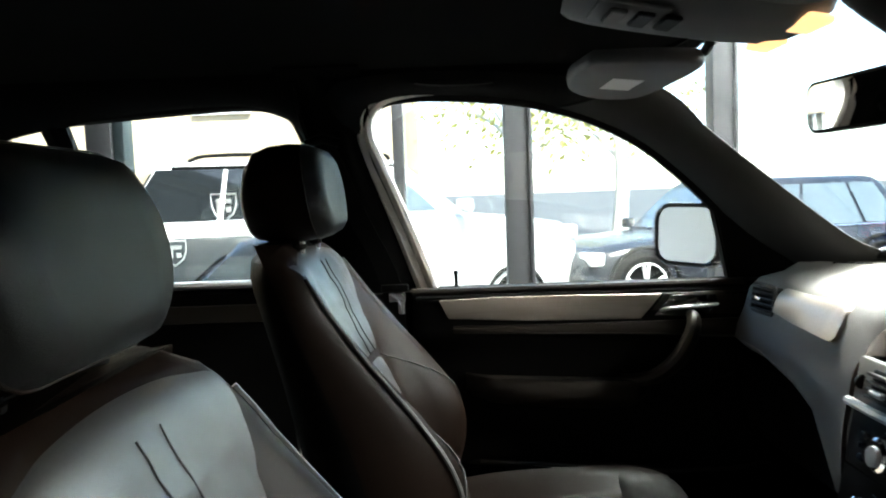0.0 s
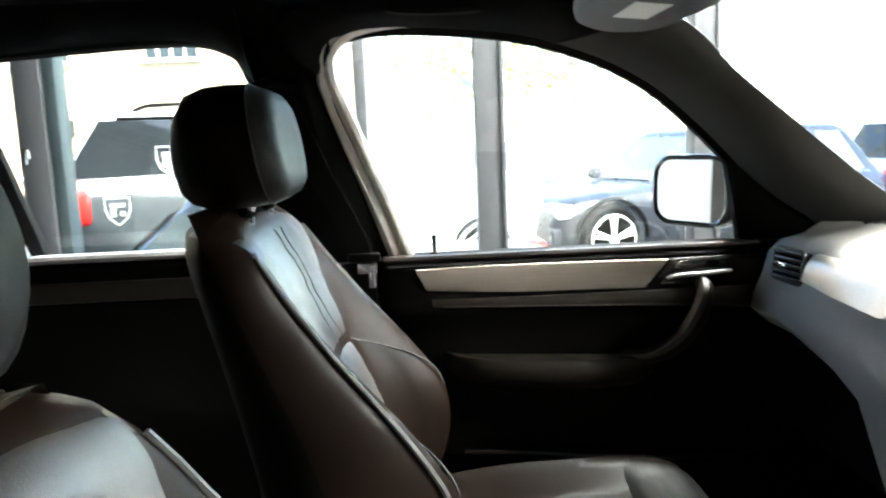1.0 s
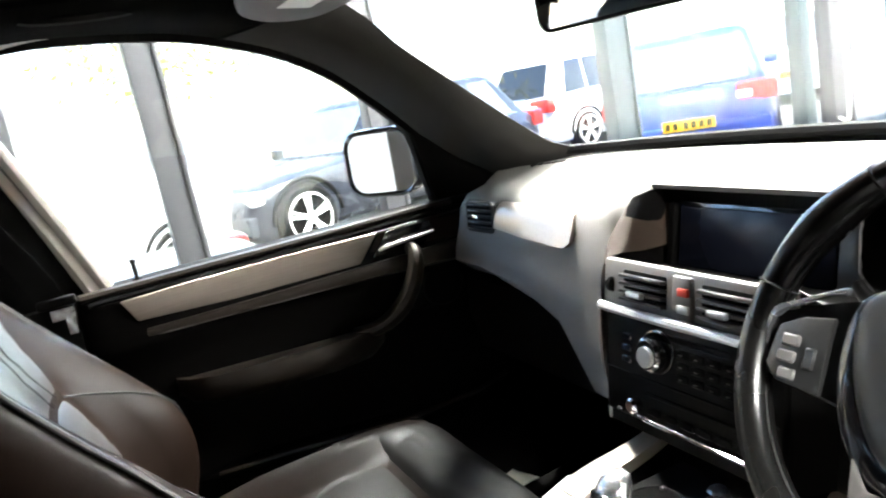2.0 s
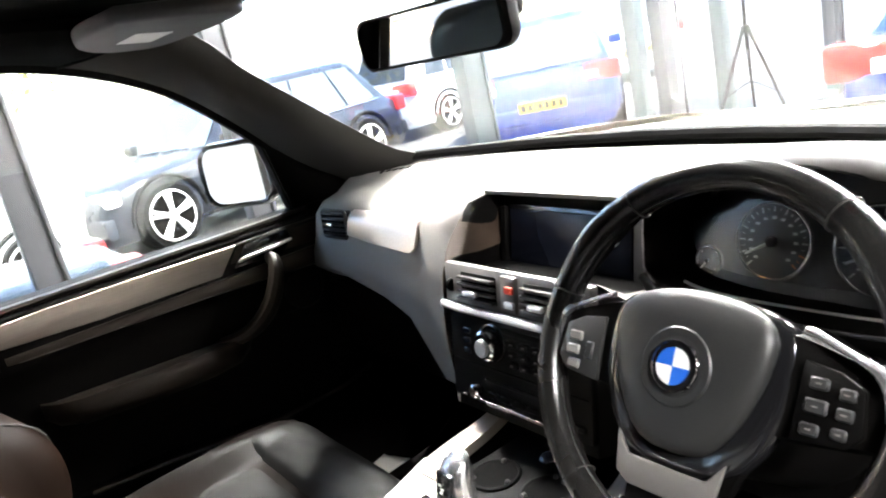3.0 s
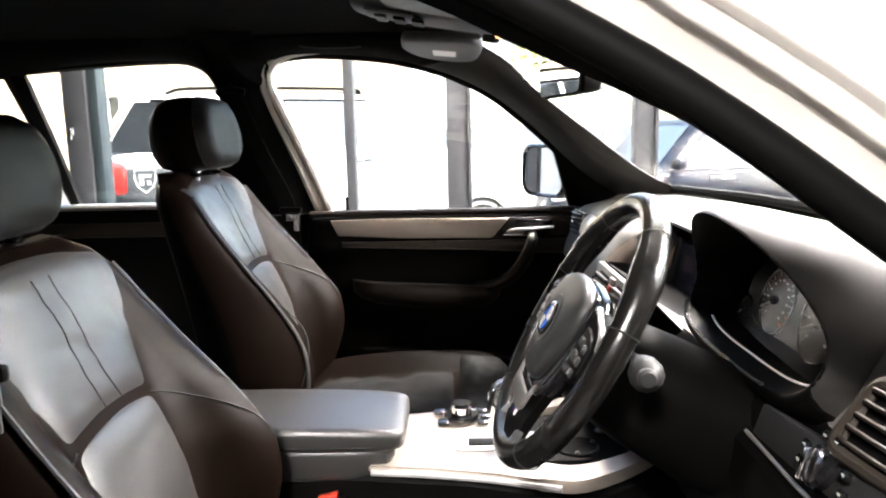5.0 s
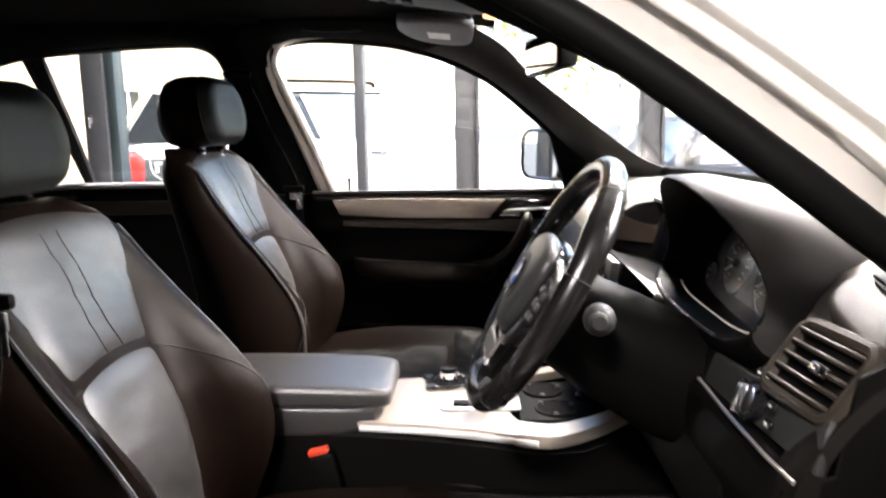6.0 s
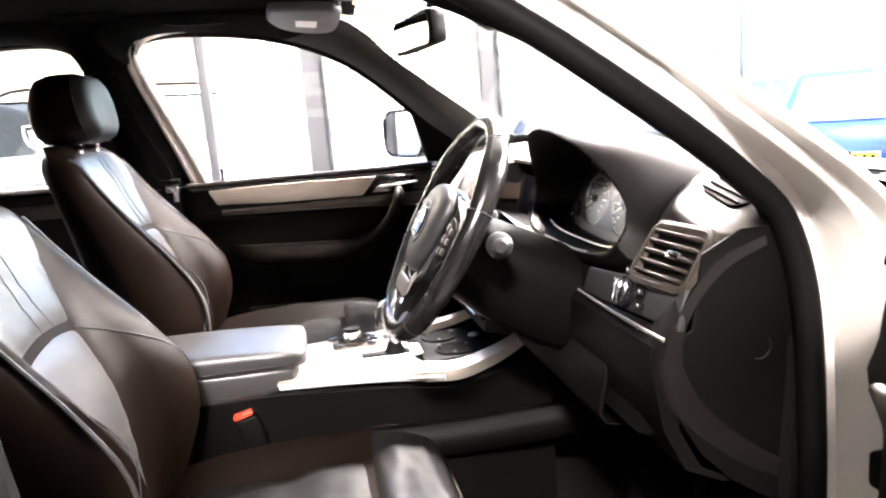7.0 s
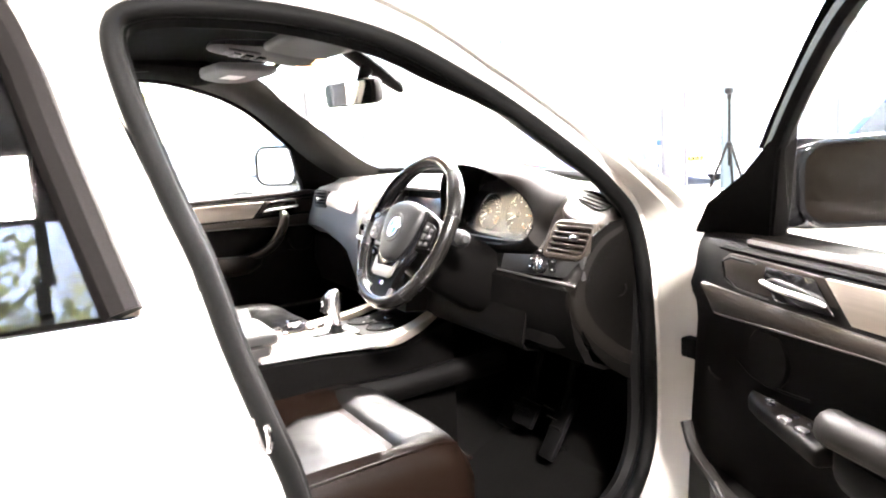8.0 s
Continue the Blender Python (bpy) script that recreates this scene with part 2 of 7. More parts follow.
M["satin_taupe"] = mat("satin taupe plastic", (0.17, 0.16, 0.15), 0.36, metal=0.2, scale=200, vary=0.06)
M["chrome"] = mat("chrome", (0.85, 0.85, 0.86), 0.1, metal=1.0, rough_vary=0.04, vary=0.02, scale=40)
M["copper_trim"] = mat("warm brown dash trim", (0.0494, 0.0338, 0.0247), 0.7, spec=0.2, bump=0.3, scale=500, kind="voronoi")
M["screen"] = mat("dark display glass", (0.006, 0.007, 0.012), 0.22, spec=0.15, coat=0.0, rough_vary=0.03, vary=0.05)
M["gauge_face"] = mat("black gauge face", (0.006, 0.006, 0.007), 0.3, vary=0.1)
M["dial_grey"] = mat("blue-grey dial face", (0.0140, 0.0150, 0.0170), 0.35, vary=0.1)
M["print_white"] = mat("white print", (0.7200, 0.7200, 0.7104), 0.5, vary=0.03)
M["print_orange"] = mat("orange print", (0.75, 0.22, 0.04), 0.5, vary=0.03)
M["red"] = mat("red plastic", (0.62, 0.05, 0.025), 0.4, vary=0.05)
M["white_paint"] = mat("white car paint", (0.8200, 0.7800, 0.7250), 0.28, spec=0.5, coat=0.7, vary=0.02, stain=0.03, scale=8)
M["bumper"] = mat("dark door seal", (0.0035, 0.0027, 0.0025), 0.55, spec=0.1, bump=0.2, scale=300)
M["mirror_bright"] = mat("clear mirror glass", (0.88, 0.88, 0.87), 0.02, metal=1.0, rough_vary=0.0, vary=0.0, stain=0.0)
M["end_rib"] = mat("warm grey plastic", (0.0044, 0.0037, 0.0031), 0.55, spec=0.12, bump=0.2, scale=900, kind="voronoi", stain=0.15)
# Near-black that carries the shade on faces turned from the windows.
M["end_cover"] = mat("warm black plastic, shade in colour", (0.0018, 0.0016, 0.0014), 0.55, spec=0.06, bump=0.2, scale=900, kind="voronoi", stain=0.15)
# Tinted dark so the room reflected in the driver's mirror reads dark.
M["mirror"] = mat("mirror glass, dark reflection in tint", (0.0660, 0.0633, 0.0591), 0.02, metal=1.0, rough_vary=0.0, vary=0.0, stain=0.0)
M["badge_blue"] = mat("blue enamel", (0.02, 0.12, 0.55), 0.2, coat=0.5, vary=0.03)
M["badge_white"] = mat("white enamel", (0.8, 0.8, 0.8), 0.2, coat=0.5, vary=0.02)
M["badge_red"] = mat("red enamel", (0.6, 0.03, 0.03), 0.25, coat=0.5, vary=0.02)
M["car_glass"] = glass("car window glass", (0.97, 0.98, 0.97))
M["shop_glass"] = glass("showroom glass", (0.98, 0.99, 0.985))
M["steel"] = mat("grey painted steel", (0.0360, 0.0372, 0.0420), 0.5, bump=0.1, scale=80, stain=0.15)
M["steel_teal"] = mat("teal grey painted steel", (0.0216, 0.0324, 0.0371), 0.45, bump=0.1, scale=80, stain=0.15)
M["floor"] = mat("grey floor tile", (0.0500, 0.0460, 0.0420), 0.3, vary=0.05, stain=0.08, stain_scale=2)
M["joint"] = mat("grey joint", (0.28, 0.28, 0.27), 0.8)
M["wall_brown"] = mat("dark brown wall paint", (0.0360, 0.0280, 0.0224), 0.75, bump=0.2, scale=60, vary=0.05)
M["wall"] = mat("dark grey ceiling paint", (0.0720, 0.0720, 0.0720), 0.8, bump=0.2, scale=60, vary=0.04)
M["asphalt"] = mat("asphalt", (0.055, 0.055, 0.055), 0.85, bump=0.8, scale=180, vary=0.3, stain=0.25, stain_scale=0.6)
M["lamp"] = glow("lit ceiling fill panel", (1.0, 0.98, 0.95), 46.0)
M["warm_lamp"] = glow("lit map lamp", (1.0, 0.50, 0.22), 0.22)
M["hub"] = mat("charcoal airbag cover", (0.0204, 0.0204, 0.0204), 0.40, spec=0.5, bump=0.15, scale=900, kind="voronoi", vary=0.15)
M["dial_glass"] = glass("dial cover glass", (0.9, 0.9, 0.9), rough=0.16, gloss=0.040)
# The pale blue stands in for sky reflected in car windows.
M["sky_pale_glass"] = mat("glass with sky reflection in colour", (0.0750, 0.0950, 0.1050), 0.08, spec=0.8, coat=0.6, rough_vary=0.03, vary=0.25, scale=3)
M["vent_slat"] = mat("grey vent slat", (0.0260, 0.0245, 0.0230), 0.4, metal=0.2, scale=200, vary=0.06)
M["lever_satin"] = mat("satin lever metal", (0.30, 0.30, 0.31), 0.25, metal=0.8, scale=200, vary=0.05)
M["lever_dark"] = mat("dark satin metal", (0.06, 0.06, 0.062), 0.28, metal=0.6, scale=200, vary=0.05)
# Blackened below real plastic: shade on the cards is put into the colour.
M["card"] = mat("black door card, shade in colour", (0.0018, 0.0015, 0.0013), 0.6, spec=0.06, bump=0.2, scale=900, kind="voronoi", stain=0.15)
M["white_wall"] = mat("white bay wall paint", (0.7, 0.69, 0.67), 0.8, bump=0.2, scale=60, vary=0.04)
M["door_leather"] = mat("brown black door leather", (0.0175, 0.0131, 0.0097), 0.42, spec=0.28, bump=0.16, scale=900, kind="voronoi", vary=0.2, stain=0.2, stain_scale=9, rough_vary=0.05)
# Same leather again, darkened in colour for the dimmer cushions and headrest faces.
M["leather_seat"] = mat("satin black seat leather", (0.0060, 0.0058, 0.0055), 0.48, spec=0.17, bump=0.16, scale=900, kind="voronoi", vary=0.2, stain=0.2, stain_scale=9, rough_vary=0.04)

# ---- showroom ----
FACADE = 2.95
ROOM = (-7.0, 10.0, -6.5, FACADE)
H_CEIL = 3.5


def floor_and_ground():
    g = bmesh.new()
    n = 24
    ring = [(0.0, 0.0)]
    rows = []
    for r in (8, 20, 50, 150, 500, 1500):
        rows.append([V(r * math.cos(2 * math.pi * k / n), r * math.sin(2 * math.pi * k / n), -0.05) for k in range(n)])
    loft(rows, True, False, g)
    g.faces.new([v for v in list(g.verts)[:n]])
    solo("ground", g, M["asphalt"], "grey asphalt of the car park outside", "ground", kind="structure")
    x0, x1, y0, y1 = ROOM
    base = box(((x0 + x1) / 2, (y0 + y1) / 2, -0.035), (x1 - x0 + 0.3, y1 - y0 + 0.3, 0.05))
    solo("floor", base, M["floor"], "grey polished showroom floor", "floor", kind="structure")
    return bpy.data.objects["floor"]


def showroom():
    x0, x1, y0, y1 = ROOM
    # Ceiling is out of view; its dark grey keeps bounce light low.
    c = box(((x0 + x1) / 2, (y1 + 0.2 - 4.2) / 2, H_CEIL + 0.1), (x1 - x0 + 0.4, y1 + 0.2 + 4.2, 0.2))
    solo("ceiling", c, M["wall"], "unseen showroom ceiling, dark grey to cut fill light", "ceiling", kind="structure")
    solo("wall_back", box((x0 - 0.1, (y0 + 1.75) / 2, H_CEIL / 2), (0.2, 1.75 - y0, H_CEIL), 0.005), M["wall_brown"], "plain dark brown showroom wall behind the car", "wall", kind="structure")
    solo("wall_corner", box((x0 - 0.1, (1.75 + y1) / 2, H_CEIL / 2), (0.2, y1 - 1.75, H_CEIL), 0.005), M["white_wall"], "white end of the showroom wall by the glazing", "wall", kind="structure")
    # glazed side: posts, head and sill rails, panes
    xs = [(-4.2, 0.16), (-1.70, 0.20), (-0.22, 0.055), (0.388, 0.140), (1.43, 0.125), (3.0, 0.17), (4.62, 0.10), (4.97, 0.20), (5.72, 0.10), (7.6, 0.16)]
    for x, w in xs:
        if x == -1.70:
            p = thing("window_post", "dark grey steel window post with a teal edge", "post", (x, FACADE, 0), group="posts of the glazed side")
            part("post_web", box((x - 0.03, FACADE, H_CEIL / 2), (0.13, 0.16, H_CEIL), 0.006), M["steel"], p)
            part("post_flange", box((x + 0.065, FACADE, H_CEIL / 2), (0.055, 0.12, H_CEIL), 0.006), M["steel_teal"], p, "teal grey flange")
            part("latch", box((x - 0.05, FACADE - 0.09, 1.32), (0.03, 0.025, 0.05), 0.006, bm=box((x - 0.05, FACADE - 0.105, 1.30), (0.014, 0.02, 0.06), 0.005)), M["chrome"], p, "small metal latch")
        else:
            bm = box((x, FACADE, H_CEIL / 2), (w, 0.12, H_CEIL), 0.006)
            if w > 0.12:
                bm = box((x + w / 2 - 0.012, FACADE - 0.067, H_CEIL / 2), (0.02, 0.02, H_CEIL), 0.003, bm=bm)
            solo("window_post", bm, M["steel_teal"] if x in (4.62, 5.72, 3.0) else M["steel"], "slim grey steel window post" if w < 0.11 else "broad grey steel window post", "post", group="posts of the glazed side")
    solo("window_head", box(((x0 + x1) / 2, FACADE, H_CEIL - 0.06), (x1 - x0, 0.10, 0.12), 0.005), M["steel"], "grey steel head rail of the glazing", "trim", kind="structure")
    solo("window_sill", box(((x0 + x1) / 2, FACADE, 0.03), (x1 - x0, 0.10, 0.06), 0.005), M["steel"], "grey steel sill rail of the glazing", "trim", kind="structure")
    edges = [x0] + [x for x, w in xs] + [x1]
    for k, (a, b) in enumerate(zip(edges, edges[1:])):
        ob = solo("window_%d" % (k + 1), box(((a + b) / 2, FACADE + 0.02, H_CEIL / 2), (b - a - 0.04, 0.012, H_CEIL - 0.16)), M["shop_glass"], "tall clear pane of the showroom front", "window", kind="structure")
        ob.visible_shadow = False
    # far end and the side behind the driver's door: glazed too
    k = len(edges)
    solo("wall_end", box((x1, (y0 - 1.4) / 2, H_CEIL / 2), (0.2, -1.4 - y0, H_CEIL), 0.005), M["wall_brown"], "plain dark brown showroom wall beside the end glazing", "wall", kind="structure")
    for y in (-1.35, 0.4, 2.0):
        solo("window_post", box((x1, y, H_CEIL / 2), (0.12, 0.10, H_CEIL), 0.006), M["steel"], "broad grey steel window post", "post", group="posts of the far end")
    solo("window_head", box((x1, (y1 - 1.4) / 2, H_CEIL - 0.06), (0.10, y1 + 1.4, 0.12), 0.005), M["steel"], "grey steel head rail of the glazing", "trim", kind="structure")
    ob = solo("window_%d" % k, box((x1 + 0.02, (y1 - 1.4) / 2, H_CEIL / 2), (0.012, y1 + 1.4, H_CEIL - 0.16)), M["shop_glass"], "clear glazing of the far end", "window", kind="structure")
    ob.visible_shadow = False
    # unseen raised bay along the driver's side, walled to limit side light, with high windows
    BAY, TOP = -4.2, 5.6
    wx0, wx1, wz0, wz1 = -1.7, 1.1, 3.3, 5.3
    w = box(((x0 + wx0) / 2, y0 - 0.1, TOP / 2), (wx0 - x0, 0.2, TOP))
    w = box(((wx1 + x1) / 2, y0 - 0.1, TOP / 2), (x1 - wx1, 0.2, TOP), bm=w)
    w = box(((wx0 + wx1) / 2, y0 - 0.1, wz0 / 2), (wx1 - wx0, 0.2, wz0), bm=w)
    w = box(((wx0 + wx1) / 2, y0 - 0.1, (wz1 + TOP) / 2), (wx1 - wx0, 0.2, TOP - wz1), bm=w)
    solo("wall_side", w, M["wall_brown"], "dark brown showroom wall with a high window", "wall", kind="structure")
    solo("wall_fascia", box(((x0 + x1) / 2, BAY + 0.06, (H_CEIL + TOP) / 2 + 0.1), (x1 - x0, 0.12, TOP - H_CEIL - 0.2), 0.004), M["wall_brown"], "dark brown fascia of the raised bay", "wall", kind="structure")
    solo("ceiling_bay", box(((x0 + x1) / 2, (y0 + BAY) / 2 - 0.05, TOP + 0.1), (x1 - x0 + 0.4, BAY - y0 + 0.35, 0.2)), M["wall"], "dark grey ceiling of the raised bay", "ceiling", kind="structure")
    for x, n in ((x0 - 0.1, "wall_bay_back"), (x1, "wall_bay_end")):
        solo(n, box((x, (y0 + BAY) / 2, (H_CEIL + TOP) / 2), (0.2, BAY - y0, TOP - H_CEIL), 0.004), M["wall_brown"], "dark brown end wall of the raised bay", "wall", kind="structure")
    wf = solo("window_%d" % (k + 1), box(((wx0 + wx1) / 2, y0 - 0.1, (wz0 + wz1) / 2), (wx1 - wx0, 0.012, wz1 - wz0)), M["shop_glass"], "high clear window with teal grey bars", "window", kind="structure")
    wf.visible_shadow = False
    for x in (wx0, -0.9, -0.15, 0.5, wx1):
        part("window_bar", box((x, y0 - 0.08, (wz0 + wz1) / 2), (0.11, 0.10, wz1 - wz0), 0.005), M["steel_teal"], wf)
    for z in (wz0, wz1):
        part("window_bar", box(((wx0 + wx1) / 2, y0 - 0.075, z), (wx1 - wx0, 0.10, 0.08), 0.005), M["steel_teal"], wf)
    # unseen ceiling lights, added to brighten seat fronts, dash top and white paint
    one = None
    for x, y in ((-0.5, -3.8), (1.1, 1.9), (2.1, 1.9), (4.1, 1.9), (4.2, -0.9), (4.2, 0.5), (5.6, -0.9), (5.6, 0.5), (7.0, -0.9), (7.0, 0.5)):
        if one is None:
            one = thing("ceiling_fill_light", "square ceiling light out of view, added as fill", "lamp", (0, 0, 0), group="ceiling lights")
            part("frame", box((0, 0, -0.012), (0.62, 0.62, 0.024), 0.004), M["silver"], one)
            part("diffuser", box((0, 0, -0.028), (0.56, 0.56, 0.012), 0.003), M["lamp"], one, "lit white diffuser")
            one.matrix_basis = Matrix.Translation((x, y, H_CEIL))
        else:
            copy_thing(one, Matrix.Translation((x, y, H_CEIL)))


floor_and_ground()
showroom()

# ---- the car: shell ----
# x forward, y to the car's left, z up; the middle line of the car is y = 0


def lean(z):
    """Half width of the cabin's side at height z."""
    return 0.83 - 0.36 * (z - 1.06)


WIN_TOP = [(-0.145, 1.41), (-0.136, 1.456), (-0.10, 1.481), (-0.01, 1.489), (0.134, 1.479), (0.235, 1.462), (0.348, 1.427), (0.45, 1.376), (0.542, 1.306), (0.62, 1.237), (0.70, 1.160), (0.82, 1.070)]
RAIL_UP = [(-0.20, 0.56, 1.50), (-0.18, 0.55, 1.515), (-0.12, 0.545, 1.525), (-0.01, 0.54, 1.53), (0.134, 0.54, 1.525), (0.25, 0.54, 1.515), (0.39, 0.545, 1.495), (0.478, 0.555, 1.447), (0.535, 0.562, 1.390), (0.61, 0.57, 1.330), (0.75, 0.59, 1.224), (0.84, 0.604, 1.162), (0.915, 0.617, 1.128), (1.00, 0.66, 1.07)]
REAR_TOP = [(-0.298, 1.39), (-0.315, 1.44), (-0.345, 1.468), (-0.41, 1.482), (-0.55, 1.479), (-0.70, 1.467), (-0.77, 1.452), (-0.83, 1.445), (-0.90, 1.43), (-0.99, 1.40)]
OPENING = [(0.64, 0.83, 0.44), (0.76, 0.80, 0.48), (0.825, 0.785, 0.57), (0.850, 0.77, 0.70), (0.858, 0.758, 0.85), (0.855, 0.748, 0.98), (0.828, 0.742, 1.075), (0.760, 0.756, 1.138), (0.690, 0.768, 1.190), (0.622, 0.757, 1.243), (0.545, 0.738, 1.302), (0.455, 0.717, 1.362), (0.318, 0.695, 1.434),
           (0.16, 0.681, 1.475), (0.02, 0.677, 1.487), (-0.09, 0.679, 1.482), (-0.142, 0.69, 1.45), (-0.145, 0.718, 1.37), (-0.112, 0.776, 1.21), (-0.082, 0.815, 1.10), (-0.058, 0.84, 0.98), (-0.028, 0.87, 0.86), (0.0, 0.88, 0.76), (0.02, 0.88, 0.62), (0.06, 0.88, 0.50), (0.16, 0.87, 0.44), (0.39, 0.85, 0.425)]


body = thing("car", "white five-door car with a black leather cabin, driver's door open", "car", (0, 0, 0))


def side_trim(s):
    """Inner cloth trim of one side: roof rail running down into the windscreen pillar."""
    tuck = 0.0 if s > 0 else 1.0
    low = smooth_line([(x, s * (lean(z) - tuck * (0.02 + 0.07 * max(0, (x - 0.35) / 0.47))), z + tuck * 0.035 * min(1, max(0, (x - 0.40) / 0.2))) for x, z in WIN_TOP], 45)
    up = smooth_line([(x, s * y, z) for x, y, z in RAIL_UP], 45)
    rows = [low]
    for k, b in ((0.12, 0.012), (0.35, 0.03), (0.6, 0.034), (0.85, 0.02), (1.0, 0.0)):
        rows.append([p.lerp(q, k) + V(-b * 0.45, -s * b, -b * 0.35) for p, q in zip(low, up)])
    cut = 21
    out = sheet([r[:cut + 1] for r in rows], (0, s * 0.02, 0.012))
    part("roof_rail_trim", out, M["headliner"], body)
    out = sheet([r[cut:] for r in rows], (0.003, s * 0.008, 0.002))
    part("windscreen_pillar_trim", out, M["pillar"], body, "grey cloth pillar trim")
    seam = [r[cut] + V(-0.001, -s * 0.002, -0.001) for r in rows]
    part("trim_seam", tube(seam, 0.0022, 6), M["rubber"], body)
    # rear half
    fwd = 0.035 if s > 0 else 0.0
    low = smooth_line([(x + fwd * max(0, 1 - i / 3), s * lean(z), z) for i, (x, z) in enumerate(REAR_TOP)], 25)
    up = [V(p.x * 1.0, s * 0.54, 1.532) for p in low]
    rows = [[p.lerp(q, k) + V(0, -s * b, -b * 0.4) for p, q in zip(low, up)] for k, b in ((0, 0), (0.15, 0.012), (0.45, 0.028), (0.8, 0.015), (1, 0))]
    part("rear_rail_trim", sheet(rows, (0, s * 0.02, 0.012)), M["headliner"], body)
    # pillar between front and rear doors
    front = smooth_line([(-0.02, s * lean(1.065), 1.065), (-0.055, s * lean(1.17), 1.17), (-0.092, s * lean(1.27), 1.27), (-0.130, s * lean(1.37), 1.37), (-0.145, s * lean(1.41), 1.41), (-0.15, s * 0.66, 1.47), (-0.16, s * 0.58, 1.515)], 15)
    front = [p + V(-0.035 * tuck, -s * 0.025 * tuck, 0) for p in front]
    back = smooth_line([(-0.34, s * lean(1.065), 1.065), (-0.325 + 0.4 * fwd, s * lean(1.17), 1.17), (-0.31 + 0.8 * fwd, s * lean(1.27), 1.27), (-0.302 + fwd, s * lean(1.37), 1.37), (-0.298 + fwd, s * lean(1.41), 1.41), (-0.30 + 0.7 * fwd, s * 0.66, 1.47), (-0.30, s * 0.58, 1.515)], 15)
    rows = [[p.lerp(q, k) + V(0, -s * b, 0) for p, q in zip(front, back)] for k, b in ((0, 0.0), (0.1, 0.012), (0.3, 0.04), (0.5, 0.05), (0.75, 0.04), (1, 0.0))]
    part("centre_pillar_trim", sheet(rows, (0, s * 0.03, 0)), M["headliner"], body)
    low_f = smooth_line([(-0.02, s * 0.815, 1.065), (0.0, s * 0.83, 0.9), (0.02, s * 0.84, 0.7), (0.06, s * 0.84, 0.42)], 9)
    low_f = [p + V(-0.05 * tuck, -s * 0.02 * tuck, 0) for p in low_f]
    low_b = [V(-0.34, p.y, p.z) for p in low_f]
    rows = [[p.lerp(q, k) + V(0, -s * b, 0) for p, q in zip(low_f, low_b)] for k, b in ((0, 0.0), (0.12, 0.03), (0.4, 0.06), (1, 0.0))]
    part("centre_pillar_base", sheet(rows, (0, s * 0.03, 0)), M["plastic"], body)
    top = [[V(x, s * y, z) for x in (-0.33 + 1.2 * fwd, -0.24, -0.13)] for y, z in ((0.69 - 0.035 * tuck, 1.43), (0.66 - 0.02 * tuck, 1.475), (0.60, 1.50), (0.50, 1.524))]
    part("centre_pillar_head", sheet(top, (0, s * 0.02, 0.01)), M["headliner"], body)
    # rear divider and corner
    a = [V(-0.722, s * lean(1.09), 1.09), V(-0.745, s * lean(1.27), 1.27), V(-0.775, s * lean(1.46), 1.46)]
    b = [V(-0.748, s * lean(1.09), 1.09), V(-0.785, s * lean(1.27), 1.27), V(-0.832, s * lean(1.46), 1.46)]
    part("window_divider", sheet([a, [p.lerp(q, .5) + V(0, -s * .014, 0) for p, q in zip(a, b)], b], (0, s * 0.02, 0)), M["rubber"], body)
    a = [V(-0.90, s * lean(1.09), 1.09), V(-0.93, s * lean(1.27), 1.27), V(-0.96, s * lean(1.44), 1.44)]
    b = [V(-1.45, s * 0.80, 1.09), V(-1.45, s * 0.72, 1.27), V(-1.45, s * 0.60, 1.47)]
    part("rear_corner_trim", sheet([a, b], (0, s * 0.03, 0)), M["headliner"], body)


side_trim(1)
side_trim(-1)

# headlining: a shallow dome
rows = []
for i in range(13):
    x = -1.60 + i * (0.455 + 1.60) / 12
    rows.append([V(x, -0.56 + 1.12 * j / 12, 1.522 + 0.035 * (1 - ((j - 6) / 6) ** 2) - (0.03 if i == 12 else 0)) for j in range(13)])
part("headlining", sheet(rows, (0, 0, 0.012)), M["headliner"], body, "anthracite cloth headlining with shade put into its colour")


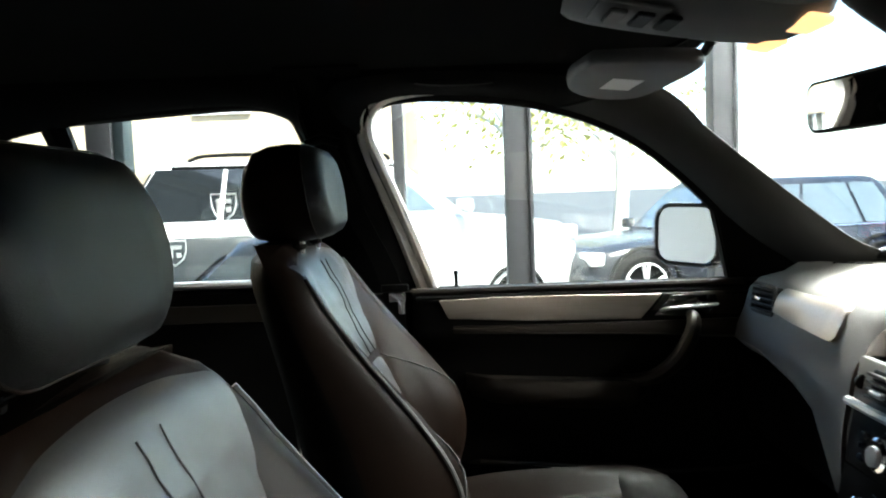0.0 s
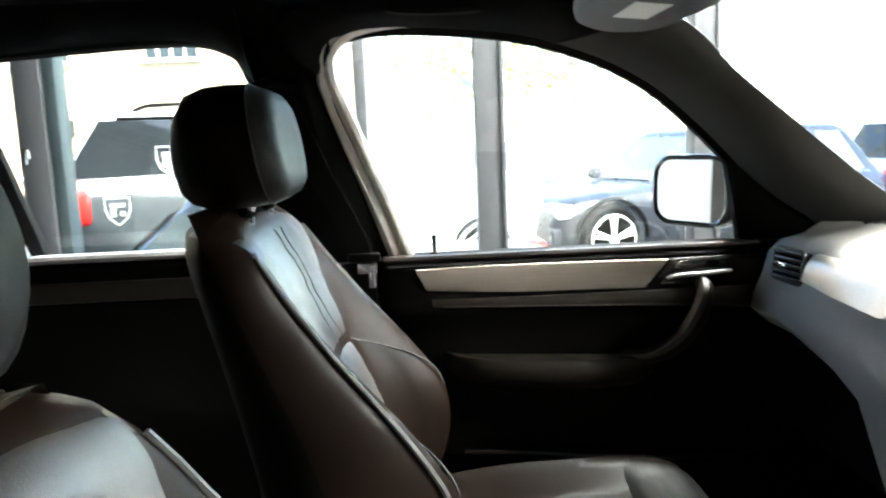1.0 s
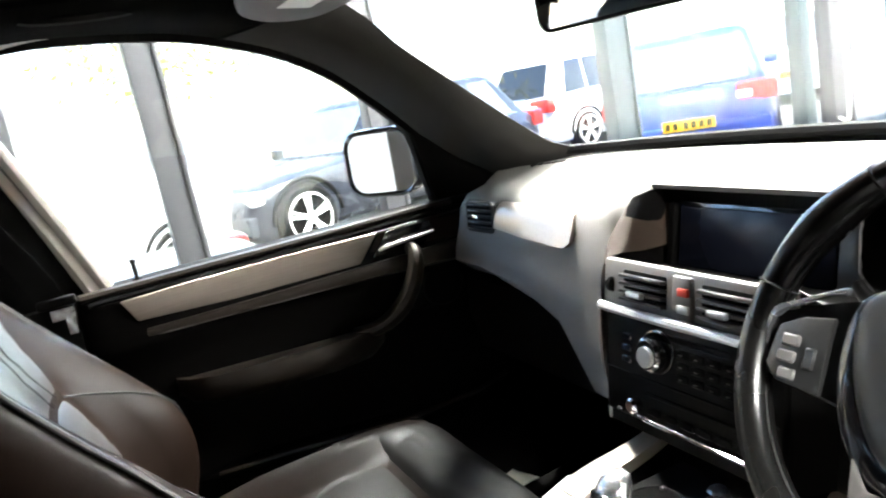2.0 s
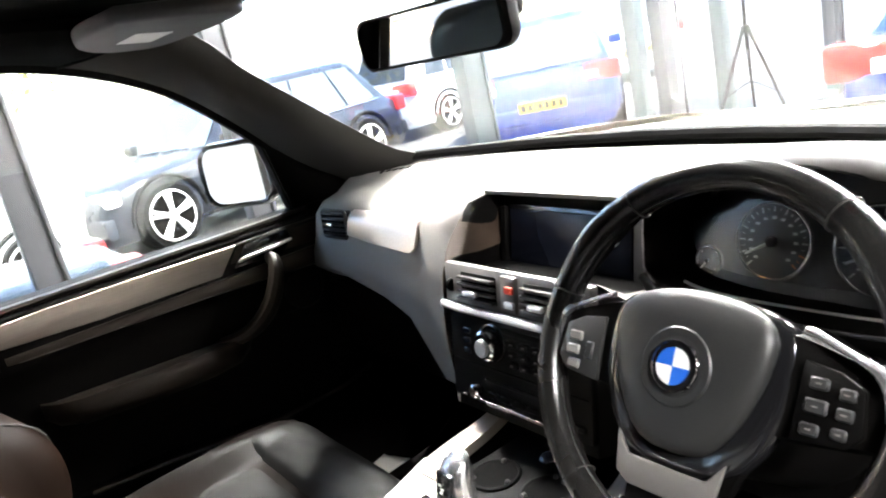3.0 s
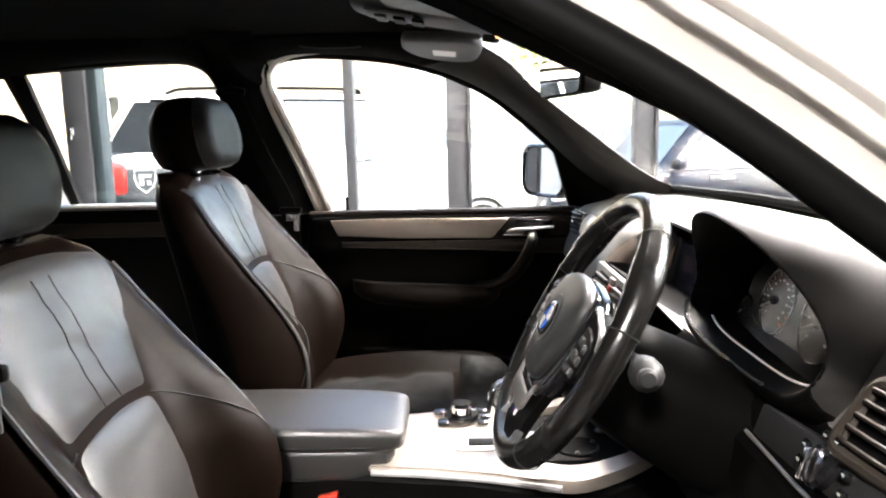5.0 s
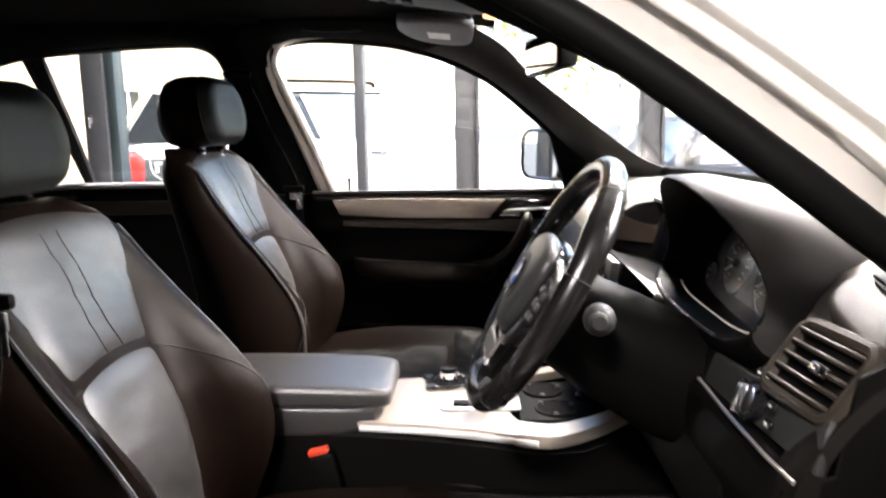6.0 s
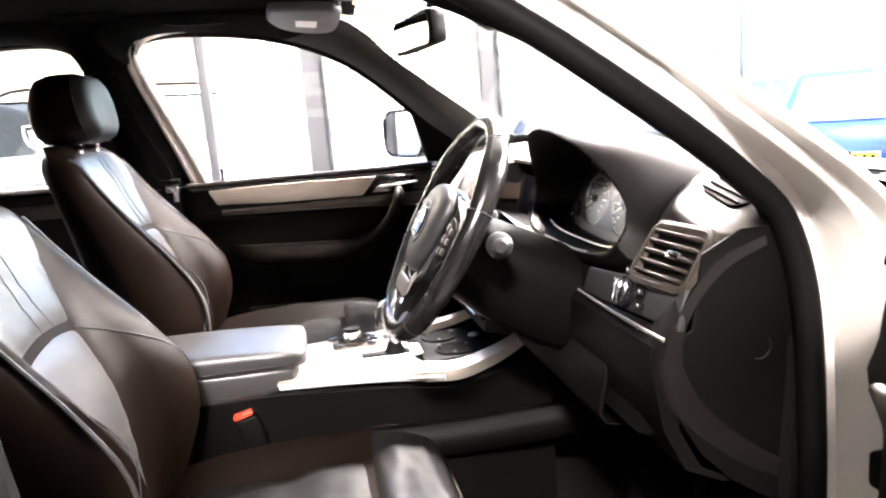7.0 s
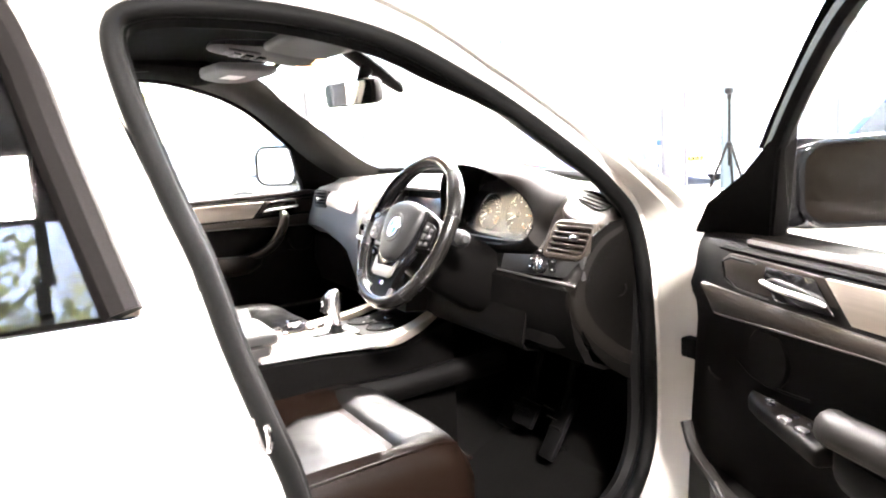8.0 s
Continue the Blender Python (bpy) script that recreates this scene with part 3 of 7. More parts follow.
def outer_shell():
    # roof skin
    rows = []
    for i in range(15):
        x = -1.75 + i * (0.50 + 1.75) / 14
        drop = 0.05 * max(0, (x - 0.1) / 0.4) ** 2 + 0.06 * max(0, (-1.1 - x) / 0.65) ** 2
        rows.append([V(x, -0.63 + 1.26 * j / 14, 1.575 + 0.055 * (1 - (abs(j - 7) / 7) ** 2.5) - drop) for j in range(15)])
    part("roof", sheet(rows, (0, 0, 0.006)), M["white_paint"], body)
    # bonnet
    rows = []
    for i in range(15):
        x = 1.10 + i * 1.15 / 14
        half = 0.74 - 0.10 * (i / 14) ** 3
        rows.append([V(x - 0.10 * abs(j - 7) / 7 * (1 - i / 14), half * (j - 7) / 7, 1.085 - 0.13 * (i / 14) - 0.05 * (i / 14) ** 2 + 0.012 * (1 - abs((j - 7) / 7) ** 2) + (0.012 if abs(j - 7) == 5 else 0)) for j in range(15)])
    part("bonnet", sheet(rows, (0, 0, -0.012)), M["white_paint"], body)
    # cowl with wiper arms between glass and bonnet
    rows = [[V(1.045 - 0.16 * (y / 0.7) ** 2, y, 1.122), V(1.10 - 0.12 * (y / 0.7) ** 2, y, 1.108), V(1.13 - 0.12 * (y / 0.7) ** 2, y, 1.09)] for y in [-0.72 + 1.44 * k / 16 for k in range(17)]]
    part("cowl", sheet(rows, (0, 0, -0.02)), M["plastic"], body)
    for y0, y1 in ((0.05, -0.55), (0.62, 0.02)):
        part("wiper_blade", tube(smooth_line([(1.085, y0, 1.098), (1.075, (y0 + y1) / 2, 1.106), (1.06, y1, 1.110)], 9), 0.007, 6), M["rubber"], body)
    # front end below the bonnet, and wings
    for s in (1, -1):
        up = smooth_line([(0.93, s * 0.80, 1.10), (1.3, s * 0.84, 1.06), (1.8, s * 0.83, 1.0), (2.25, s * 0.70, 0.92)], 13)
        mid = [V(p.x, s * (abs(p.y) + 0.07), p.z - 0.13) for p in up]
        low = [V(p.x, s * (abs(p.y) + 0.075), 0.40 if abs(p.x - 1.75) > 0.38 else 0.40 + 0.36 * (1 - (abs(p.x - 1.75) / 0.38) ** 2) ** 0.5) for p in up]
        inn = [V(p.x, s * 0.70, p.z + 0.01) for p in up]
        part("wing", sheet([inn, up, mid, low], (0, -s * 0.012, 0)), M["white_paint"], body)
    rows = [[V(2.28 - 0.12 * (y / 0.7) ** 2, y, 0.94), V(2.33 - 0.12 * (y / 0.7) ** 2, y, 0.75), V(2.34 - 0.12 * (y / 0.7) ** 2, y, 0.5), V(2.28 - 0.12 * (y / 0.7) ** 2, y, 0.3)] for y in [-0.8 + 1.6 * k / 12 for k in range(13)]]
    part("front_bumper", sheet(rows, (-0.03, 0, 0)), M["white_paint"], body)
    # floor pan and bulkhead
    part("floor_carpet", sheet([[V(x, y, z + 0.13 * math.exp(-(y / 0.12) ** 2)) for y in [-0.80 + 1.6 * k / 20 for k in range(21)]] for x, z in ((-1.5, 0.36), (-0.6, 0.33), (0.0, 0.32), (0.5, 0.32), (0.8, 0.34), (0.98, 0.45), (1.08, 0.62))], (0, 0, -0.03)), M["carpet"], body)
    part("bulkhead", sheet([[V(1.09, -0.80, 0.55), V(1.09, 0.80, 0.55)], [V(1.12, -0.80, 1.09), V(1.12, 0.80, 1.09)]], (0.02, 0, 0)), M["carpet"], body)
    part("tail_panel", sheet([[V(-1.62, -0.80, 0.3), V(-1.62, 0.80, 0.3)], [V(-1.62, -0.80, 1.12), V(-1.62, 0.80, 1.12)]], (-0.03, 0, 0)), M["plastic"], body)
    part("tailgate", sheet([[V(-2.05, -0.80, 0.35), V(-2.05, 0.80, 0.35)], [V(-2.12, -0.78, 1.1), V(-2.12, 0.78, 1.1)]], (-0.03, 0, 0)), M["white_paint"], body)
    pane = part("rear_window", sheet([[V(-1.72, -0.60, 1.52), V(-1.72, 0.60, 1.52)], [V(-2.10, -0.74, 1.12), V(-2.10, 0.74, 1.12)]], (-0.005, 0, 0)), M["car_glass"], body)
    pane.visible_shadow = False
    # windscreen
    rows = []
    for i in range(9):
        k = i / 8
        rows.append([V(0.50 + (1.045 - 0.50) * k - (0.10 + 0.06 * k) * (y / 0.7) ** 2, y * (0.56 + 0.12 * k) / 0.7, 1.545 + (1.125 - 1.545) * k - 0.02 * (y / 0.7) ** 2 * (1 - k)) for y in [-0.7 + 1.4 * j / 12 for j in range(13)]])
    pane = part("windscreen", sheet(rows, (0.004, 0, 0.003)), M["car_glass"], body)
    pane.visible_shadow = False
    part("windscreen_seal", tube([p + V(-0.006, 0, 0.004) for p in rows[8]], 0.011, 8), M["rubber"], body)
    part("header_trim", sheet([[V(0.455 - 0.10 * (y / 0.7) ** 2, y * 0.56 / 0.7, 1.492 + 0.035 * (1 - (y / 0.7) ** 2)) for y in [-0.7 + 1.4 * j / 12 for j in range(13)]], [p + V(-0.005, 0, -0.012) for p in rows[0]]], (0, 0, 0.012)), M["headliner"], body)


outer_shell()


def upper_body():
    """Cant rails, rear pillars and quarter windows that close the body above the waist."""
    for s in (1, -1):
        xs = [-1.75, -1.4, -1.0, -0.6, -0.2, 0.2, 0.42]
        rows = [[V(x, s * 0.628, 1.574 - 0.05 * max(0, (x - 0.1) / 0.4) ** 2 - 0.06 * max(0, (-1.1 - x) / 0.65) ** 2) for x in xs], [V(x, s * 0.70, 1.535 - 0.05 * max(0, (x - 0.1) / 0.4) ** 2 - 0.06 * max(0, (-1.1 - x) / 0.65) ** 2) for x in xs], [V(x, s * (0.722 if x < -0.3 else 0.712), 1.512 - 0.06 * max(0, (x - 0.1) / 0.4) ** 2 - 0.07 * max(0, (-1.1 - x) / 0.65) ** 2) for x in xs]]
        part("cant_rail", sheet(rows, (0, -s * 0.004, 0.002)), M["white_paint"], body)
        rows = [[V(-1.42, s * 0.872, 1.04), V(-1.72, s * 0.862, 1.04), V(-2.10, s * 0.80, 1.06)], [V(-1.40, s * 0.80, 1.26), V(-1.68, s * 0.78, 1.26), V(-1.95, s * 0.73, 1.28)], [V(-1.36, s * 0.722, 1.47), V(-1.60, s * 0.705, 1.455), V(-1.75, s * 0.66, 1.45)]]
        part("rear_pillar", sheet(rows, (0, -s * 0.02, 0)), M["white_paint"], body)
        rows = [[V(-1.0, s * 0.865, 1.05), V(-1.43, s * 0.868, 1.05)], [V(-0.97, s * 0.716, 1.475), V(-1.37, s * 0.718, 1.46)]]
        pane = part("quarter_window", sheet(rows, (0, -s * 0.004, 0)), M["car_glass"], body)
        pane.visible_shadow = False
    part("nose_panel", sheet([[V(2.20 - 0.10 * (y / 0.62) ** 2, y, 0.955 - 0.03 * (y / 0.62) ** 2), V(2.27 - 0.12 * (y / 0.7) ** 2, y, 0.93), V(2.31 - 0.12 * (y / 0.7) ** 2, y, 0.85)] for y in [-0.70 + 1.4 * k / 12 for k in range(13)]], (-0.01, 0, -0.004)), M["white_paint"], body)


upper_body()


def opening_ring(s):
    """Painted flange round the front door opening and the rubber seal on it."""
    path = smooth_line([(x, s * y, z) for x, y, z in OPENING + OPENING[:1]], 109)[:-1]
    n = len(path)
    outs = []
    for i, p in enumerate(path):
        d = path[(i + 1) % n] - path[i - 1]
        o = V(d.z, 0, -d.x).normalized()
        mid = V(0.3, 0, 0.95)
        if (p - V(mid.x, p.y, mid.z)).dot(o) < 0:
            o = -o
        outs.append(o)
    def ring(off, push):
        return [p + o * off + V(0, s * push, 0) for p, o in zip(path, outs)]
    wide = [0.052 if p.x > 0.35 and p.z > 1.16 else (0.035 if p.x > 0.35 else 0.105) for p in path]
    wide = [sum(wide[(i + k) % n] for k in range(-4, 5)) / 9 for i in range(n)]
    out = [0.15 if p.x > 0.6 and p.z < 1.12 else 0.045 for p in path]
    out = [sum(out[(i + k) % n] for k in range(-4, 5)) / 9 for i in range(n)]
    def step(f, g):
        return [p + o * w * f + V(0, s * q * g, 0) for p, o, w, q in zip(path, outs, wide, out)]
    rows = [ring(0.0, -0.03), ring(0.004, 0.0), ring(0.016, 0.008), step(0.40, 0.30), step(0.46, 0.36), step(0.50, 0.60), step(0.55, 0.66), step(0.72, 0.72), step(0.78, 0.78), step(0.82, 0.95), step(0.87, 1.0), [p + o * (w + 0.01) + V(0, s * (q - 0.015), 0) for p, o, w, q in zip(path, outs, wide, out)]]
    rows = [r + r[:1] for r in rows]
    part("door_frame", sheet(rows, (0, -s * 0.004, 0)), M["white_paint"], body, "painted flange round the door opening")
    part("door_seal", tube([p - o * 0.012 + V(0, s * 0.002, 0) for p, o in zip(path, outs)], 0.0165, 10, closed=True), M["rubber"], body, "black rubber door seal")
    slim = [1.0 if p.x > 0.5 and p.z > 1.03 else 0.0 for p in path]
    slim = [sum(slim[(i + k) % n] for k in range(-3, 4)) / 7 for i in range(n)]
    part("inner_seal", tube([p - o * (0.020 - 0.010 * q) + V(0, -s * (0.030 - 0.010 * q), 0) for p, o, q in zip(path, outs, slim)], [0.020 - 0.010 * q for q in slim], 8, closed=True), M["rubber"], body)


opening_ring(-1)


def rear_side(s):
    """Rear door skin with its window frame, sill, and quarter panel."""
    ys = lambda z: 0.90 - 0.36 * max(0, z - 1.06) + 0.02 * math.sin(min(1, max(0, (z - 0.4) / 0.66)) * math.pi)
    zs = [0.42, 0.50, 0.62, 0.76, 0.88, 0.95, 1.0, 1.045]
    xs = [-0.085, -0.105, -0.25, -0.45, -0.7, -0.95, -1.2]
    rows = [[V(x - (0.088 * max(0, (z - 0.7) / 0.35) if k < 2 else 0.0), s * (ys(z) - (0.004 if k == 0 else 0)), z) for z in zs] for k, x in enumerate(xs)]
    rd = part("rear_door", sheet(rows, (0, -s * 0.006, 0)), M["white_paint"], body)
    part("sill_strip", tube([V(x, s * (0.895 - 0.01 * k), 1.052) for k, x in enumerate((-0.165, -0.5, -0.9, -1.2))], 0.009, 8), M["chrome"], rd, "chrome strip under the window")
    fr = [V(-0.185, s * 0.872, 1.06), V(-0.228, s * lean(1.25) + s * 0.035, 1.25), V(-0.268, s * lean(1.43) + s * 0.03, 1.43), V(-0.32, s * 0.72, 1.487), V(-0.45, s * 0.712, 1.50), V(-0.9, s * 0.72, 1.475)]
    part("window_frame", tube(smooth_line(fr, 25), 0.026, 8), M["bumper"], rd, "black window frame")
    gl = part("pane", sheet([[V(-0.175, s * 0.862, 1.06), V(-1.0, s * 0.862, 1.06)], [V(-0.262, s * 0.712, 1.48), V(-0.95, s * 0.712, 1.47)]], (0, -s * 0.004, 0)), M["car_glass"], rd)
    gl.visible_shadow = False
    rows = [[V(x, s * ys(z), z) for z in zs] for x in (-1.21, -1.5, -1.9, -2.1)]
    part("quarter_panel", sheet(rows, (0, -s * 0.006, 0)), M["white_paint"], body)
    part("side_sill", box((0.0, s * 0.87, 0.36), (2.5, 0.10, 0.13), 0.03), M["white_paint"], body)
    # inner card of the rear door
    rows = [[V(x, s * y, z) for y, z in ((0.80, 0.40), (0.80, 0.7), (0.77, 0.76), (0.77, 0.80), (0.79, 0.84), (0.785, 1.0), (0.79, 1.075), (0.82, 1.09))] for x in (-0.34, -0.6, -0.9, -1.3)]
    card = part("rear_door_card", sheet(rows, (0, s * 0.02, 0)), M["plastic"], body)
    part("window_ledge", tube([V(-0.30, s * 0.805, 1.094), V(-0.7, s * 0.805, 1.094), V(-1.2, s * 0.805, 1.09)], 0.014, 8, flat=0.7), M["silver"], card, "pale window ledge")
    part("trim_strip", box((-0.75, s * 0.782, 1.03), (0.8, 0.008, 0.04), 0.003), M["door_leather"], card)


rear_side(-1)
rear_side(1)


def wheel_at(x, y, s, r=0.36, parent=None, paint="silver"):
    w = part("wheel", disc((x, y, r), (0, 1, 0), r, 0.22, 40, 0.04), M["rubber"], parent)
    rim = disc((x, y + s * 0.10, r), (0, s, 0), r * 0.70, 0.03, 40, 0.008)
    rim = ring_torus((x, y + s * 0.113, r), (0, 1, 0), r * 0.68, 0.014, 40, 8, bm=rim)
    part("wheel_well", rim, M["plastic"], w)
    bm = ring_torus((x, y + s * 0.118, r), (0, 1, 0), r * 0.69, 0.013, 40, 8)
    bm = disc((x, y + s * 0.118, r), (0, s, 0), r * 0.16, 0.03, 20, 0.006, bm=bm)
    for k in range(5):
        for d in (-0.13, 0.13):
            a = 2 * math.pi * k / 5 + 0.3 + d
            b = 2 * math.pi * k / 5 + 0.3 + d * 0.8
            bm = tube([V(x + r * 0.12 * math.cos(b), y + s * 0.122, r + r * 0.12 * math.sin(b)), V(x + r * 0.67 * math.cos(a), y + s * 0.118, r + r * 0.67 * math.sin(a))], r * 0.055, 6, bm=bm)
    part("rim", bm, M[paint], w, "spoked alloy rim")


for wx in (1.75, -1.10):
    for s in (1, -1):
        wheel_at(wx, s * 0.80, s, 0.37, body)

# ---- front doors ----
def front_door(s, label):
    drop = 0.0 if s > 0 else 0.05
    hinge = (0.83, s * 0.90, 0.5)
    d = thing("door_1" if s > 0 else "door_2", label, "car door", hinge, kind="structure")

    def P(x, y, z):
        return V(x, s * y, z)
    # outer skin
    zs = [0.42, 0.50, 0.62, 0.76, 0.88, 0.95, 1.0, 1.05]
    rows = [[P(x, 0.90 + 0.02 * math.sin(min(1, (z - 0.4) / 0.66) * math.pi), z) for z in zs] for x in (0.84, 0.6, 0.3, 0.05, -0.10, -0.13)]
    part("door_skin", sheet(rows, (0, -s * 0.006, 0)), M["white_paint"], d)
    # inner card: a section drawn down the door, with front and rear edges drawn in
    prof = [(0.845, 1.066), (0.80, 1.068), (0.772, 1.066), (0.760, 1.058), (0.752, 1.045), (0.748, 1.030), (0.746, 1.000), (0.742, 0.985), (0.738, 0.972), (0.742, 0.955), (0.752, 0.935), (0.757, 0.90), (0.757, 0.86), (0.757, 0.80), (0.757, 0.72), (0.760, 0.60), (0.762, 0.52), (0.775, 0.46), (0.80, 0.42), (0.86, 0.41)]
    rows = []
    for x, inset in ((-0.075, 0.05), (-0.06, 0.012), (-0.03, 0.0), (0.1, 0.0), (0.3, 0.0), (0.5, 0.0), (0.66, 0.002), (0.76, 0.012), (0.80, 0.02), (0.828, 0.032)):
        slant = 0.036 * max(0.0, (x - 0.6) / 0.225) if s < 0 else 0.0
        rows.append([P(x + slant * (0.45 + 3.3 * max(0.0, 1.04 - z)), y + inset, z) for y, z in prof])
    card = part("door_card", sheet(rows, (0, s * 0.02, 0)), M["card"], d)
    # soft roll under the window and its dark joint
    part("window_roll", tube([P(x, 0.772, 1.066) for x in (-0.06, 0.1, 0.3, 0.5, 0.68)], 0.0115, 8, flat=0.7), M["door_leather"], card)
    part("joint", tube([P(x, 0.757, 1.0535) for x in (-0.05, 0.2, 0.5, 0.74)], 0.0045, 6), M["rubber"], card)
    # metal trim strip with its slanted end
    o = [(0.0, 0.006), (0.02, -0.036), (0.20, -0.046), (0.445, -0.050), (0.492, 0.004), (0.3, 0.008), (0.12, 0.009)]
    part("trim_strip", slab(o, P(0.0, 0.749, 1.043), (1, 0, 0), (0, -s * 0.02, 1), 0.007 * s, 0.0025), M["trim_ali"], card, "brushed metal trim strip")
    # handle recess, bezel and lever
    o = [(0.452, -0.052), (0.50, 0.004), (0.60, 0.006), (0.70, 0.006), (0.722, -0.006), (0.715, -0.036), (0.68, -0.052), (0.56, -0.056)]
    part("handle_panel", slab(o, P(0.0, 0.750, 1.043), (1, 0, 0), (0, -s * 0.02, 1), 0.004 * s, 0.0018), M["door_leather"], card)
    o = [(0.474, -0.044), (0.512, 0.0), (0.61, 0.0), (0.615, -0.02), (0.59, -0.048)]
    part("handle_recess", slab(o, P(0.0, 0.7450, 1.043), (1, 0, 0), (0, -s * 0.02, 1), 0.003 * s, 0.001), M["plastic_gloss"], card, "dark handle recess")
    part("recess_rim", tube([P(0.0 + a, 0.7405, 1.043 + b) for a, b in ((0.63, 0.001), (0.69, 0.001), (0.712, -0.008), (0.706, -0.034), (0.675, -0.047), (0.60, -0.049))], 0.0022, 6), M["plastic"], card)
    lev = smooth_line([P(0.488, 0.742, 1.010), P(0.505, 0.733, 1.016), P(0.56, 0.728, 1.019), P(0.605, 0.734, 1.021), P(0.614, 0.741, 1.021)], 13)
    part("lever", tube(lev, [0.003, 0.004, 0.005, 0.0054, 0.0054, 0.0052, 0.005, 0.0048, 0.0045, 0.0042, 0.004, 0.0034, 0.0025], 10, flat=0.8), M["silver"], card, "satin silver door lever")
    # leather band under the trim
    rows = []
    for x, top, foot in ((0.03, 0.990, 0.974), (0.10, 0.989, 0.970), (0.25, 0.988, 0.964), (0.40, 0.988, 0.958), (0.55, 0.988, 0.950), (0.66, 0.989, 0.944), (0.735, 0.990, 0.940), (0.752, 0.991, 0.965), (0.766, 0.992, 0.982)):
        rows.append([P(x, y, foot + (top - foot) * k) for y, k in ((0.7385, 1.0), (0.735, 0.85), (0.734, 0.45), (0.737, 0.15), (0.747, 0.0))])
    part("leather_band", sheet(rows, (0, s * 0.006, 0)), M["door_leather"], card)
    part("band_stitching", tube([P(x, 0.7355, z) for x, z in ((0.05, 0.976), (0.25, 0.969), (0.40, 0.964), (0.55, 0.957), (0.66, 0.951), (0.73, 0.947))], 0.0012, 5), M["thread_pale"], card)
    # pull handle sweeping down into the armrest
    pull = smooth_line([P(0.556, 0.745, 0.998), P(0.552, 0.712, 0.990), P(0.540, 0.700, 0.958), P(0.512, 0.698, 0.912), P(0.476, 0.702, 0.880), P(0.440, 0.715, 0.864), P(0.40, 0.735, 0.860)], 21)
    if s > 0:
        part("pull_handle", tube(pull, [0.012 + 0.006 * math.sin(math.pi * k / 20) for k in range(21)], 10, flat=1.25), M["door_leather"], card, "dark pull handle")
    # armrest
    rows = []
    for x, w, t in ((0.055, 0.01, 0.02), (0.075, 0.04, 0.035), (0.12, 0.062, 0.045), (0.25, 0.070, 0.05), (0.36, 0.066, 0.05), (0.42, 0.055, 0.045), (0.455, 0.03, 0.03), (0.468, 0.006, 0.015)):
        zt = 0.884 - 0.055 * max(0.0, x - 0.08) if s > 0 else 0.845
        rows.append([P(x, 0.757, zt - 0.008), P(x, 0.757 - w * 0.6, zt), P(x, 0.757 - w * 0.92, zt - 0.002), P(x, 0.757 - w, zt - 0.010), P(x, 0.757 - w, zt - 0.008 - t * 0.6), P(x, 0.757 - w * 0.8, zt - 0.008 - t), P(x, 0.757, zt - 0.008 - t * 1.4)])
    # The driver's armrest takes the card's black to paint it shaded.
    part("armrest", loft(rows), M["door_leather" if s > 0 else "card"], card, "padded leather armrest" if s > 0 else "armrest with shade put into its black")
    if s > 0:
        part("armrest_stitching", tube([P(x, 0.690, 0.8845 - 0.055 * (x - 0.08)) for x in (0.13, 0.25, 0.38)], 0.0012, 5), M["thread"], card)
    else:
        edge_ = smooth_line([P(0.795, 0.724, 0.736), P(0.766, 0.720, 0.700), P(0.722, 0.720, 0.678), P(0.665, 0.720, 0.659), P(0.58, 0.722, 0.650)], 21)
        part("pocket_edge", tube(edge_, 0.011, 8, flat=0.7), M["end_rib"], card, "rounded edge of the door pocket")
        part("finger_notch", tube(smooth_line([P(0.776, 0.756, 0.838), P(0.768, 0.756, 0.829), P(0.744, 0.756, 0.825)], 9), 0.0016, 6), M["bumper"], card)
    # speaker cover and a crease beside it
    part("speaker_cover", disc(P(0.620, 0.758, 0.900), (0, -s, 0), 0.048, 0.012, 28, 0.004), M["plastic"], card)
    part("card_crease", tube(smooth_line([P(0.53, 0.757, 0.862), P(0.60, 0.757, 0.856), P(0.66, 0.759, 0.858), P(0.70, 0.761, 0.872)], 11), 0.0024, 6), M["plastic"], card)
    # pocket
    rows = []
    for x, w in ((0.03, 0.02), (0.08, 0.06), (0.2, 0.085), (0.45, 0.09), (0.62, 0.08), (0.72, 0.04), (0.76, 0.015)):
        zt = 0.668 + 0.03 * math.exp(-((x - 0.15) / 0.2) ** 2)
        rows.append([P(x, 0.762, zt - 0.01), P(x, 0.762 - w + 0.012, zt - 0.012), P(x, 0.762 - w + 0.004, zt), P(x, 0.762 - w - 0.004, zt - 0.004), P(x, 0.762 - w, zt - 0.02), P(x, 0.765 - w * 0.8, 0.44), P(x, 0.79, 0.42)])
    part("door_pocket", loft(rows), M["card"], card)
    # Paler tube that paints the light caught along the pocket's edge.
    part("pocket_rim", tube([r[2] + V(0, 0, 0.001) for r in rows[1:6]], 0.005, 8), M["end_rib" if s < 0 else "door_leather"], card, "rounded pocket rim, paler to paint its lit edge")
    # lock pin
    part("lock_pin", disc(P(0.040, 0.805, 1.088), (0, 0, 1), 0.0042, 0.036, 10, 0.001, bm=disc(P(0.040, 0.805, 1.104), (0, 0, 1), 0.0058, 0.009, 10, 0.002, bm=disc(P(0.040, 0.805, 1.071), (0, 0, 1), 0.009, 0.006, 12, 0.002))), M["plastic"], d, "black lock pin")
    # window frame: rear upright with two lit ribs, and top arch
    edge = [(-0.012, 1.066), (-0.047, 1.17), (-0.084, 1.27), (-0.122, 1.37), (-0.136, 1.41)]
    if s > 0:
        edge += [(-0.132, 1.452), (-0.098, 1.477), (-0.01, 1.484), (0.13, 1.474)]
    front = smooth_line([(x, 0, z) for x, z in edge], 41)
    rows = []
